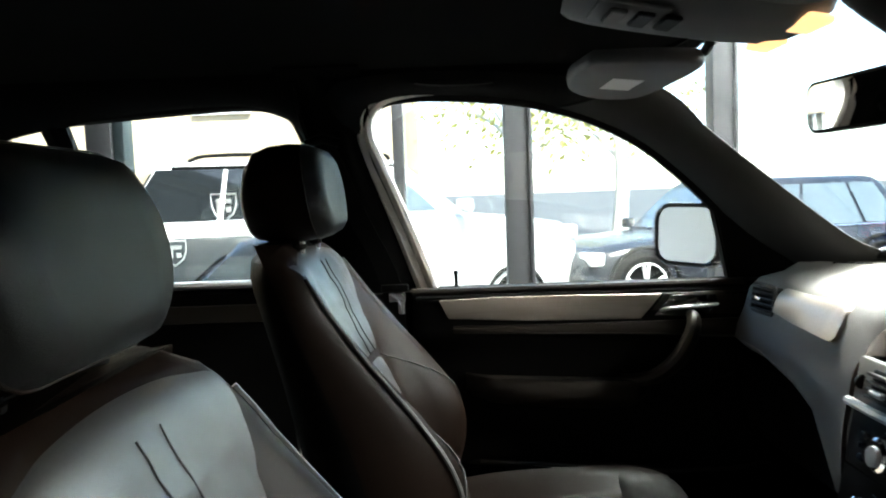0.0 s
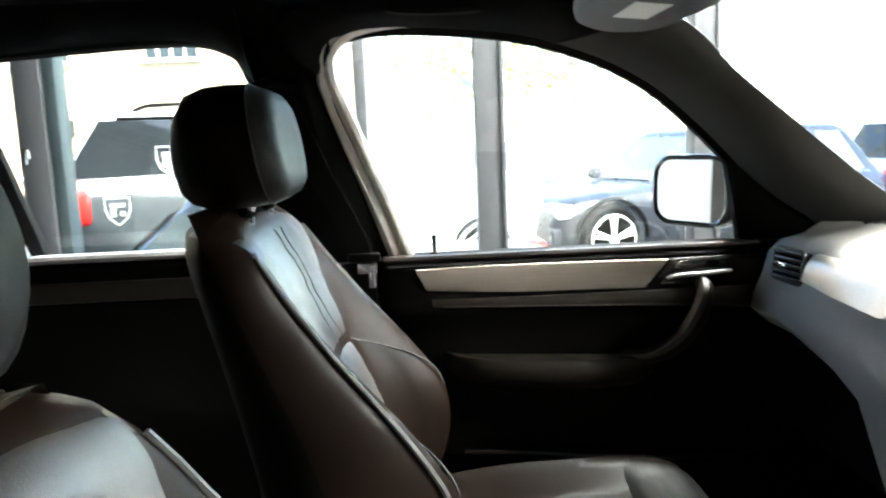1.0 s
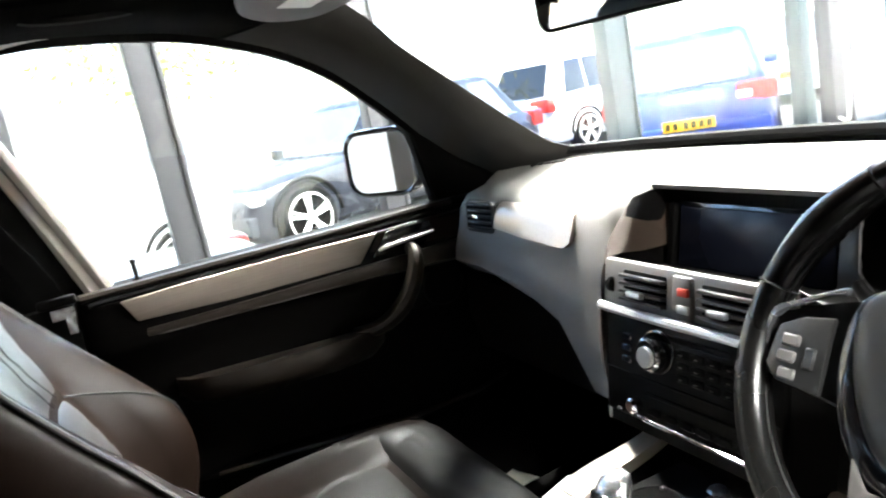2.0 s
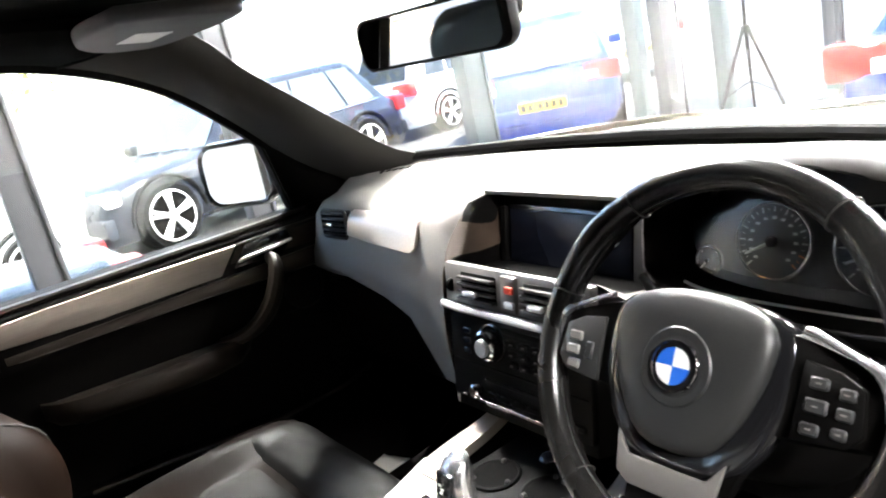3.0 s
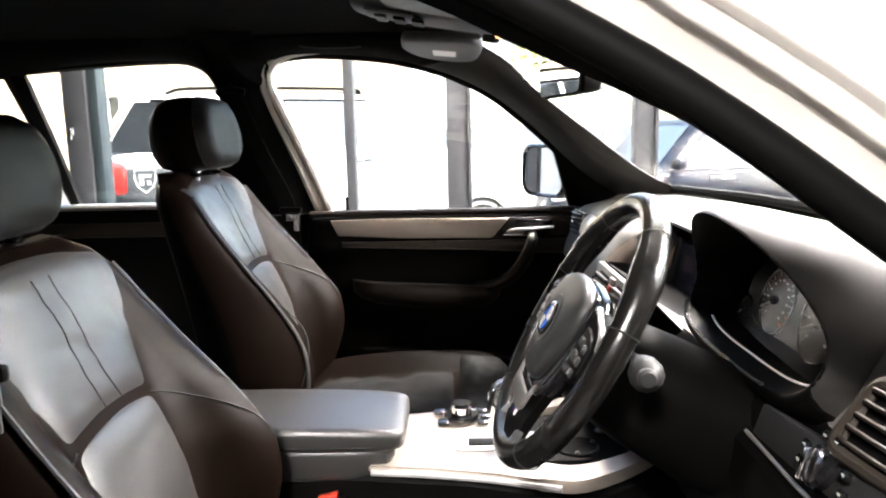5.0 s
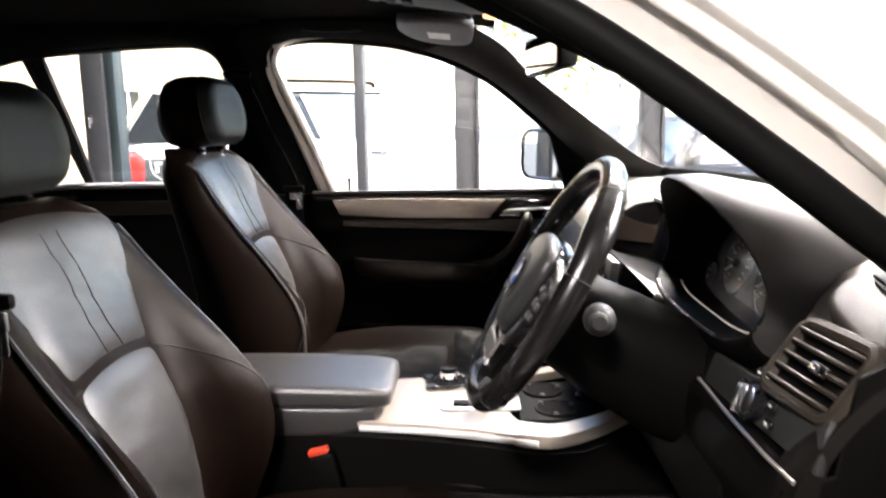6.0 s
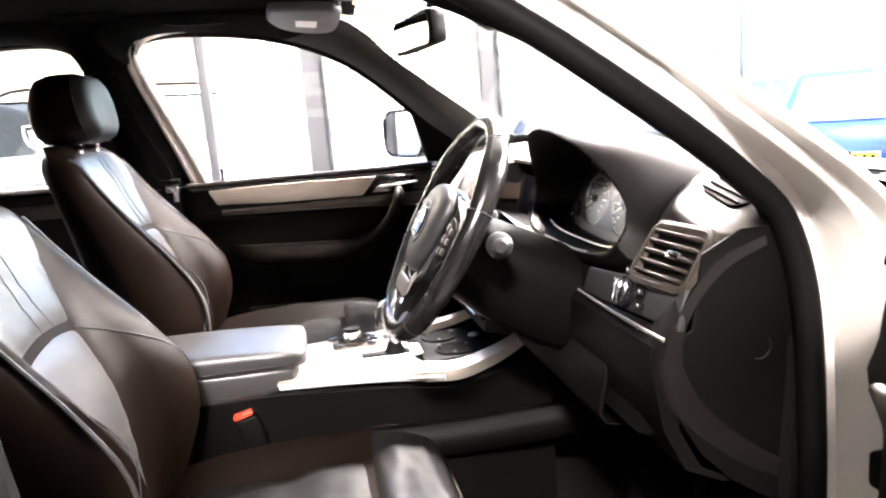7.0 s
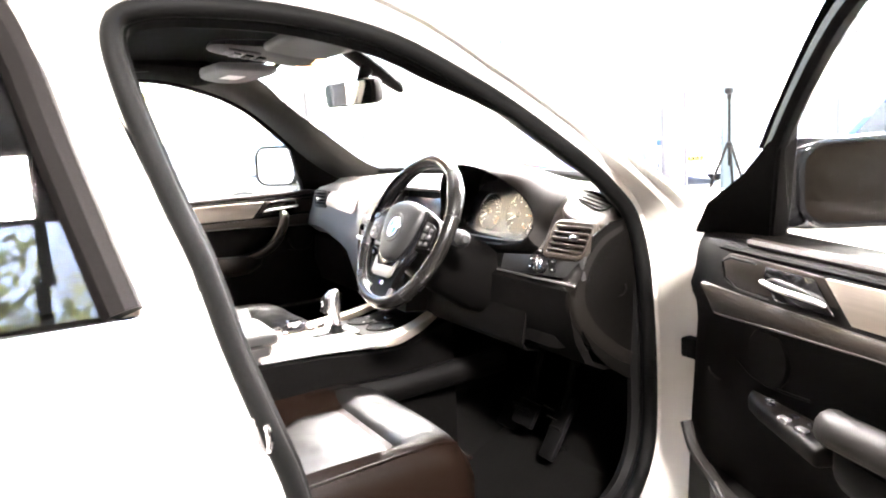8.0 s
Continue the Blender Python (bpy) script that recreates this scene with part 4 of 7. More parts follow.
    for dx, dy in ((0.012, 0.02), (0.010, 0.004), (0.0, -0.002), (-0.008, 0.004), (-0.012, 0.010), (-0.016, 0.002), (-0.026, -0.006), (-0.036, 0.0), (-0.042, 0.02)):
        row = []
        for i, p in enumerate(front):
            tg = (front[min(i + 1, 40)] - front[max(i - 1, 0)]).normalized()
            k = (1.0 if dx > 0 else max(0.30, 1 - max(0, p.z - 1.36) * 6.5)) * (min(1.0, (40 - i) / 14) if s > 0 else 1.0)
            q = p + V(tg.z, 0, -tg.x) * dx * k
            row.append(P(q.x, lean(q.z) - 0.012 + dy, q.z + (0.012 * max(0, 1 - (40 - i) / 14) if s > 0 else 0.0)))
        rows.append(row)
    part("window_upright", sheet(rows, (0, s * 0.008, 0)), M["white_paint"], d, "white ribbed window upright")
    arch = smooth_line([P(x, lean(z) + 0.012, z + 0.004) for x, z in WIN_TOP[:-1]], 41)
    part("window_arch", tube(arch, 0.016, 8), M["plastic"], d)
    fr = smooth_line([P(0.70, lean(1.17) + 0.02, 1.17), P(0.62, lean(1.24) + 0.02, 1.245), P(0.542, lean(1.306) + 0.02, 1.312), P(0.45, lean(1.376) + 0.02, 1.382), P(0.348, lean(1.43) + 0.02, 1.433), P(0.134, lean(1.48) + 0.02, 1.485), P(-0.01, lean(1.49) + 0.02, 1.495), P(-0.10, lean(1.485) + 0.02, 1.487), P(-0.142, lean(1.45) + 0.02, 1.45)], 41)
    rows = [[p + V(0, 0, dz) + V(0, s * dy, 0) for p in fr] for dz, dy in ((0.0, -0.01), (0.006, 0.01), (0.035, 0.006), (0.04, -0.012))]
    part("window_frame", sheet(rows, (0, -s * 0.004, 0)), M["plastic"], d, "black outer window frame")
    pane = part("pane", sheet([[P(-0.14, lean(1.41) + 0.012, 1.41), P(-0.02, lean(1.06) + 0.012, 1.06)], [P(0.0, lean(1.488) + 0.012, 1.488), P(0.2, lean(1.06) + 0.012, 1.06)], [P(0.235, lean(1.46) + 0.012, 1.46), P(0.4, lean(1.06) + 0.012, 1.06)], [P(0.45, lean(1.374) + 0.012, 1.374), P(0.55, lean(1.06) + 0.012, 1.06)], [P(0.62, lean(1.236) + 0.012, 1.236), P(0.69, lean(1.06) + 0.012, 1.06)]], (0, s * 0.004, 0)), M["car_glass"], d)
    pane.visible_shadow = False
    # corner panel that carries the mirror
    o = [P(0.612, lean(1.24), 1.245), P(0.672 if s > 0 else 0.71, lean(1.072), 1.060), P(0.86, 0.78, 1.060), P(0.78, 0.752, 1.12), P(0.70, lean(1.16) - 0.03, 1.172)]
    bm = bmesh.new()
    bm.faces.new([bm.verts.new(p) for p in o])
    thicken(bm, (0, s * 0.035, 0))
    bmesh.ops.bevel(bm, geom=bm.edges[:], offset=0.004, segments=2, affect='EDGES')
    part("corner_panel", bm, M["plastic"], d)
    # door mirror
    c = P(0.616, 0.952, 1.162) if s > 0 else P(0.705, 0.985, 1.143)
    ax = V(-0.86, -0.51, 0.02).normalized() if s > 0 else V(-0.94, 0.33, 0.02)
    u = V(0, s, 0) - ax * ax.y * s
    u.normalize()
    w = ax.cross(u)
    if w.z < 0:
        w = -w
    def oval(k, dx, r=0.045, reach=0.0):
        return [c - ax * dx + u * (a if a > 0 else a * (1 + reach)) * k + w * b * k for a, b in round_rect(*((0.200, 0.152) if s > 0 else (0.190, 0.145)), r, 6)]
    rc = 0.0 if s > 0 else 0.55
    sh = loft([oval(0.97, -0.004), oval(1.03, 0.0, 0.045, rc * 0.3), oval(1.06, 0.012, 0.045, rc), oval(1.04, 0.04, 0.045, rc), oval(0.92, 0.075, 0.045, rc), oval(0.70, 0.105, 0.045, rc), oval(0.35, 0.12)])
    hd = part("mirror_housing", sh, M["plastic_gloss"], d, "black door mirror")
    part("mirror_glass", loft([oval(0.90, -0.006, 0.04), oval(0.90, -0.003, 0.04)]), M["mirror_bright" if s > 0 else "mirror"], hd, "silvered mirror glass" if s > 0 else "mirror glass, dark reflection in tint")
    part("mirror_rim", tube([p for p in oval(0.965, -0.006)], 0.006, 6, closed=True), M["plastic_gloss"], hd)
    foot = smooth_line([P(0.765, 0.80, 1.100), P(0.785, 0.86, 1.105), P(0.785, 0.93, 1.12)], 7)
    part("mirror_foot", tube(foot, [0.030, 0.030, 0.032, 0.034, 0.036, 0.036, 0.034], 12, flat=0.8), M["plastic_gloss"], hd)
    return d


front_door(1, "closed passenger door with dark card and brushed metal trim")
right_door = front_door(-1, "open driver's door with dark card, metal trim and black mirror")
# switches and a grab pocket on the driver's armrest
bm = slab([(0.660, -0.757), (0.640, -0.735), (0.600, -0.722), (0.440, -0.690), (0.425, -0.757)], (0, 0, 0.812), (1, 0, 0), (0, 1, 0), 0.028, 0.008, 3)
sw = part("switch_panel", bm, M["end_rib"], right_door, "dark armrest panel with window switches")
for k, (x, y) in enumerate(((0.600, -0.744), (0.585, -0.735), (0.535, -0.735), (0.530, -0.715), (0.500, -0.735), (0.490, -0.712), (0.465, -0.735), (0.462, -0.715))):
    big = k in (3, 5)
    part("switch", box((x, y, 0.841), (0.020 if big else 0.013, 0.012 if big else 0.009, 0.010 if big else 0.006), 0.0025), M["lever_satin"] if k in (0, 3, 5) else M["plastic_gloss"], sw)
grip = smooth_line([(0.450, -0.750, 0.842), (0.446, -0.722, 0.862), (0.425, -0.702, 0.872), (0.36, -0.697, 0.876), (0.25, -0.697, 0.876), (0.12, -0.702, 0.872)], 21)
part("grab_box", tube(grip, 0.019, 12, flat=1.25), M["end_rib"], right_door, "padded grab of the armrest")
DOOR_OPEN = 73.0
right_door.matrix_basis = Matrix.Translation((0.86, -1.03, 0.5)) @ Matrix.Rotation(radians(DOOR_OPEN), 4, 'Z')
part("striker", tube(smooth_line([(-0.022, -0.868, 0.835), (-0.022, -0.892, 0.838), (-0.022, -0.894, 0.868), (-0.022, -0.868, 0.872)], 13), 0.0045, 8, bm=box((-0.022, -0.872, 0.853), (0.030, 0.010, 0.062), 0.003)), M["chrome"], body, "bright door striker")
# check strap between hinge pillar and door
solo("door_check", tube([V(0.878, -0.845, 0.80), V(0.855, -0.93, 0.80), V(0.82, -1.0, 0.80)], 0.009, 8, flat=1.6, bm=box((0.864, -0.866, 0.80), (0.028, 0.04, 0.042), 0.006)), M["rubber"], "black door check strap on the hinge pillar", "door check")


# ---- seats ----
BACK = [  # height, x of the middle panel, half panel, half width, bolster, thickness
    (0.58, -0.035, 0.165, 0.225, 0.02, 0.12), (0.66, -0.042, 0.16, 0.250, 0.06, 0.14), (0.76, -0.052, 0.155, 0.265, 0.102, 0.15), (0.84, -0.066, 0.155, 0.266, 0.106, 0.15),
    (0.92, -0.094, 0.155, 0.258, 0.080, 0.14), (1.00, -0.130, 0.155, 0.246, 0.046, 0.125), (1.08, -0.168, 0.152, 0.232, 0.020, 0.11), (1.13, -0.192, 0.145, 0.218, 0.010, 0.10), (1.165, -0.214, 0.12, 0.19, 0.0, 0.075), (1.18, -0.232, 0.09, 0.15, 0.0, 0.04)]
CUSH = [  # x, height of the middle panel, half panel, half width, bolster
    (-0.10, 0.600, 0.165, 0.22, 0.02), (0.0, 0.598, 0.165, 0.248, 0.045), (0.12, 0.602, 0.17, 0.258, 0.056), (0.25, 0.616, 0.175, 0.260, 0.046), (0.36, 0.632, 0.18, 0.260, 0.030), (0.43, 0.640, 0.19, 0.256, 0.012), (0.464, 0.628, 0.19, 0.250, 0.004), (0.480, 0.600, 0.19, 0.246, 0.0)]


def swell(u, c, w, b):
    """Height of the bolster across the seat."""
    a = abs(u)
    if a <= c * 0.8:
        return 0.0
    k = (a - c * 0.8) / (w - c * 0.8)
    top = 0.62
    if k < top:
        q = k / top
        return b * q * q * (3 - 2 * q)
    q = (k - top) / (1 - top)
    return b - (b + 0.035) * q * q


def back_front(u, z):
    x, c, w, b, t = lerp_table(BACK, z)
    return x + swell(u, c, w, b)


def cush_top(u, x):
    z, c, w, b = lerp_table(CUSH, x)
    return z + swell(u, c, w, b)


def pillow(a, b):
    return (1 - (2 * a - 1) ** 8) * (1 - (2 * b - 1) ** 8)


def seat():
    st = thing("bucket_seat", "black leather sports seat with deep side bolsters", "car seat", (0, 0, 0.33), group="front seats")
    # backrest
    rings = []
    zs = [0.58 + 0.60 * k / 24 for k in range(25)]
    for z in zs:
        x, c, w, b, t = lerp_table(BACK, z)
        fr = [V(back_front(w * q, z), w * q, z) for q in [-1 + 2 * k / 22 for k in range(23)]]
        bk = [V(x - t + 0.055 * abs(q) ** 3, w * q, z) for q in [0.96 - 1.92 * k / 10 for k in range(11)]]
        rings.append(fr + bk)
    back = part("backrest", loft(rings), M["leather_brown_shade"], st, sharp=60)
    # Outer sides and back get a near-black: their shade painted by face.
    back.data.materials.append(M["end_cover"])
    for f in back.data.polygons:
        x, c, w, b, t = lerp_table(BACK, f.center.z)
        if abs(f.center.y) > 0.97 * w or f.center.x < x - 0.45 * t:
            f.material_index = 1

    def crease(u, z):
        """Soft wrinkles of worn leather."""
        return 0.0046 * noise.noise(V(z * 17 + 4 * abs(u), u * 7, 9.0)) + 0.0022 * noise.noise(V(z * 48 + 9 * u, u * 16, 3.0))

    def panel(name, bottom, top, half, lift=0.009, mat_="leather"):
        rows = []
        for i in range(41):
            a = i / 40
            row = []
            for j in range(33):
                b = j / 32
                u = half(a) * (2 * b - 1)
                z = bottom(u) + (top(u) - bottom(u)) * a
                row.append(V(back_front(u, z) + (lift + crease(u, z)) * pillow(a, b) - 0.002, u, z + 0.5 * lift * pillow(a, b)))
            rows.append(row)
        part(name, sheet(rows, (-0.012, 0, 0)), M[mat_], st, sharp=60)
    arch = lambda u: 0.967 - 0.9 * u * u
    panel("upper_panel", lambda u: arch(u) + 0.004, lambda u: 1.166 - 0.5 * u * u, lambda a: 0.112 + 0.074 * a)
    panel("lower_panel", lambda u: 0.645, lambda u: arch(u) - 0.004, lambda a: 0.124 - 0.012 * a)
    for u in (-0.020, 0.020):
        part("seam", tube([V(back_front(u, z) + 0.0078 + crease(u, z), u, z + 0.004) for z in [0.975 + 0.165 * k / 12 for k in range(13)]], 0.0009, 5), M["thread"], st)
    for sgn in (-1, 1):
        line = []
        for k in range(19):
            z = 0.68 + 0.45 * k / 18
            x, c, w, b, t = lerp_table(BACK, z)
            u = w * 0.86
            line.append(V(back_front(u, z) + 0.001, sgn * u, z))
        # Paler leather here paints the highlight line along the bolster edge.
        part("bolster_piping", tube(line, 0.0035, 6), M["leather"], st)
        seam = smooth_line([(0.106, 0.955, 0), (0.150, 0.935, 0), (0.195, 0.890, 0), (0.222, 0.830, 0), (0.234, 0.760, 0), (0.232, 0.690, 0)], 21)
        part("bolster_seam", tube([V(back_front(p[0], p[1]) + 0.0015, sgn * p[0], p[1]) for p in seam], 0.0016, 5), M["thread"], st)
    # cushion
    rings = []
    for x in [-0.10 + 0.580 * k / 22 for k in range(23)]:
        z, c, w, b = lerp_table(CUSH, x)
        tp = [V(x, w * q, cush_top(w * q, x)) for q in [-1 + 2 * k / 22 for k in range(23)]]
        bt = [V(x, w * q, 0.47 + 0.03 * (x - 0.45 if x > 0.45 else 0)) for q in [0.98 - 1.96 * k / 8 for k in range(9)]]
        rings.append(tp + bt)
    part("cushion", loft(rings), M["leather_brown_shade"], st, sharp=60)

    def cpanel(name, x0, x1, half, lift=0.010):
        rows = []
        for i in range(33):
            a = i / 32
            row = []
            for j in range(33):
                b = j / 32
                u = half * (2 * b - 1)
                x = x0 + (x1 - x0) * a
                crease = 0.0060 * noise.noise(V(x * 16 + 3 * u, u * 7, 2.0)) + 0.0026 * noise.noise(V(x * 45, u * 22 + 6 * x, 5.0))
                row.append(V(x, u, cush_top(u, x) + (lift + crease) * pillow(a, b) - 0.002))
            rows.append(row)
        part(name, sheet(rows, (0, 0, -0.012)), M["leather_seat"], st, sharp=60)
    cpanel("seat_panel", -0.02, 0.336, 0.165)
    cpanel("thigh_panel", 0.345, 0.479, 0.200, 0.014)
    for sgn in (-1, 1):
        part("cushion_piping", tube([V(x, sgn * lerp_table(CUSH, x)[2] * 0.9, cush_top(lerp_table(CUSH, x)[2] * 0.9, x) + 0.001) for x in [-0.02 + 0.475 * k / 16 for k in range(17)]], 0.003, 6), M["leather_brown_shade"], st)
    part("front_piping", tube([V(0.482, 0.235 * q, 0.598 + 0.003 * math.cos(q * 1.5)) for q in [-1 + 2 * k / 14 for k in range(15)]], 0.0035, 6), M["leather_brown_shade"], st)
    # plastic base, rails
    part("seat_base", box((0.17, 0, 0.435), (0.54, 0.46, 0.09), 0.03, 3), M["plastic"], st)
    for sgn in (-1, 1):
        part("side_cover", slab([(-0.18, 0.0), (0.42, 0.03), (0.45, 0.075), (0.40, 0.10), (-0.10, 0.115), (-0.20, 0.07)], V(0, sgn * 0.245, 0.42), (1, 0, 0), (0, 0, 1), 0.02, 0.008), M["plastic"], st)
        part("rail", box((0.15, sgn * 0.20, 0.375), (0.75, 0.04, 0.05), 0.006), M["rubber"], st)
    # headrest on two posts
    hr = []
    for k, (x, hw, z0, z1) in enumerate(((-0.302, 0.060, 1.205, 1.250), (-0.298, 0.092, 1.192, 1.276), (-0.288, 0.116, 1.184, 1.302), (-0.270, 0.131, 1.180, 1.325), (-0.245, 0.136, 1.179, 1.334), (-0.215, 0.136, 1.180, 1.337), (-0.190, 0.134, 1.184, 1.336), (-0.172, 0.126, 1.192, 1.330), (-0.162, 0.110, 1.205, 1.314), (-0.163, 0.078, 1.225, 1.288))):
        hr.append([V(x - 0.14 * z, y * (1 - 0.9 * max(0, z)), (z0 + z1) / 2 + z) for y, z in round_rect(2 * hw, z1 - z0, min(0.062, 0.47 * (z1 - z0)), 7)])
    hd = part("headrest", loft(hr[:7]), M["leather_brown_shade"], st, sharp=60)
    part("headrest_face", loft(hr[6:]), M["leather_seat"], hd, "grey-black leather face", sharp=60)
    mid = sum(hr[6], V(0, 0, 0)) / len(hr[6])
    ringp = [mid + (p - mid) * 0.9995 for p in hr[6]]
    part("headrest_piping", tube(ringp, 0.0016, 6, closed=True), M["leather_brown_shade"], hd)
    for u in (-0.07, 0.07):
        part("headrest_post", disc((-0.212, u, 1.160), (0.06, 0, 1), 0.0075, 0.085, 14, 0.001), M["chrome"], st, "chrome post")
        part("post_collar", disc((-0.214, u, 1.172), (0.06, 0, 1), 0.012, 0.010, 14, 0.003), M["plastic"], st)
    return st


passenger_seat = seat()
driver_seat = copy_thing(passenger_seat, Matrix.Translation((0, -0.37, 0.305)))
for ob in driver_seat.children:
    if ob.name.startswith("headrest") or ob.name.startswith("post_collar"):
        ob.location.x, ob.location.z = -0.045, 0.012
for ob in passenger_seat.children:
    if ob.name.split(".")[0] in ("cushion", "seat_panel", "thigh_panel", "cushion_piping", "front_piping"):
        ob.location.z = 0.022
passenger_seat.matrix_basis = Matrix.Translation((0.0, 0.38, 0.365))


def rear_bench():
    b = thing("rear_bench", "black leather rear bench with headrests", "car seat", (0, 0, 0.36))
    rows = []
    for x, z in ((-0.50, 0.50), (-0.52, 0.585), (-0.60, 0.60), (-0.85, 0.575), (-0.95, 0.56)):
        rows.append([V(x, y, z + 0.015 * math.cos(y * 9)) for y in [-0.70 + 1.4 * k / 20 for k in range(21)]])
    part("cushion", sheet(rows, (0, 0, -0.17)), M["leather"], b)
    rows = []
    for x, z in ((-0.90, 0.56), (-0.95, 0.75), (-1.02, 0.98), (-1.05, 1.03), (-1.10, 1.035)):
        rows.append([V(x + 0.02 * math.cos(y * 9), y, z) for y in [-0.70 + 1.4 * k / 20 for k in range(21)]])
    part("backrest", sheet(rows, (-0.10, 0, -0.02)), M["leather"], b)
    for y in (-0.36, 0.36):
        part("headrest", softened(box((-1.09, y, 1.10), (0.10, 0.24, 0.12), 0.03, 2), 1), M["leather"], b)


rear_bench()


def belt_and_buckle():
    # driver's and passenger's buckles beside the tunnel
    b = None
    for y in (-0.125, 0.125):
        if b is None:
            b = thing("seat_belt_buckle", "black seat belt buckle with a red button", "buckle", (0, 0, 0), group="buckles")
            rot = Euler((0, radians(-14), 0)).to_matrix()
            part("case", box((0, 0, 0.03), (0.042, 0.026, 0.10), 0.006, 3, rot), M["plastic"], b)
            part("button", box((-0.018, 0, 0.083), (0.036, 0.020, 0.010), 0.003, 2, rot), M["red"], b, "red release button")
            part("stalk", box((0.02, 0, -0.07), (0.03, 0.012, 0.12), 0.004, 2, rot), M["rubber"], b)
            b.matrix_basis = Matrix.Translation((0.135, y, 0.605))
        else:
            copy_thing(b, Matrix.Translation((0.10, y, 0.62)))
    # belts hanging on the centre pillars
    for s in (1, -1):
        t = thing("seat_belt", "black seat belt hanging on the centre pillar", "seat belt", (-0.2, s * 0.74, 0.9), group="seat belts")
        line = smooth_line([(-0.225, s * 0.655, 1.40), (-0.165, s * 0.665, 1.25), (-0.095, s * 0.672, 1.08), (-0.105, s * 0.72, 0.85), (-0.13, s * 0.775, 0.48)], 17)
        part("webbing", sheet([[p + V(-0.022, 0, 0) for p in line], [p + V(0.022, -s * 0.004, 0) for p in line]], (0, s * 0.002, 0)), M["rubber"], t)
        part("guide", tube([V(-0.26, s * 0.652, 1.395), V(-0.225, s * 0.645, 1.405), V(-0.19, s * 0.652, 1.395)], 0.010, 8), M["plastic"], t)
        tg = part("tongue", box((-0.086, s * 0.664, 1.070), (0.036, 0.005, 0.020), 0.002, bm=box((-0.078, s * 0.662, 1.050), (0.014, 0.004, 0.032), 0.002)), M["lever_satin"], t, "metal belt tongue")
        part("tongue_grip", box((-0.090, s * 0.662, 1.090), (0.058, 0.012, 0.016), 0.004), M["plastic"], tg)


belt_and_buckle()

# ---- dashboard ----
def air_vent(parent, c, out, up, w, h, slats, tab=0.0, name="air_vent", skin="dash_hood"):
    """Outlet with a rim, a dark throat, level slats and a bright thumb tab."""
    c, out, up = Vector(c), Vector(out).normalized(), Vector(up)
    r = out.cross(up).normalized()
    up = r.cross(out).normalized() * -1 if r.cross(out).z < 0 else r.cross(out).normalized()
    pts = [c + r * a + up * b for a, b in round_rect(w, h, 0.008, 4)]
    v = part(name, tube(pts, 0.0040, 6, closed=True), M[skin], parent)
    part("throat", loft([[c + r * a + up * b - out * 0.002 for a, b in round_rect(w, h, 0.008, 4)], [c + r * a * 0.9 + up * b * 0.9 - out * 0.03 for a, b in round_rect(w, h, 0.008, 4)]]), M["rubber"], v) if parent.parent is None else None
    rot = Matrix((r, out, up)).transposed()
    for k in range(slats):
        z = -h / 2 + h * (k + 0.5) / slats
        p = box(c + up * z + out * 0.003, (w * 0.96, 0.014, h / slats * 0.34), 0.002, 1, rot)
        part("slat", p, M[skin], v if parent.parent is None else parent)
    t = box(c + r * tab + out * 0.012, (w * 0.24, 0.008, h * 0.17), 0.003, 2, rot)
    part("thumb_tab", t, M["chrome"], v if parent.parent is None else parent, "bright thumb tab")
    return v


dash = thing("dashboard", "dark grey soft dashboard with metal trim and round dials", "dashboard", (0.85, 0, 0.8))


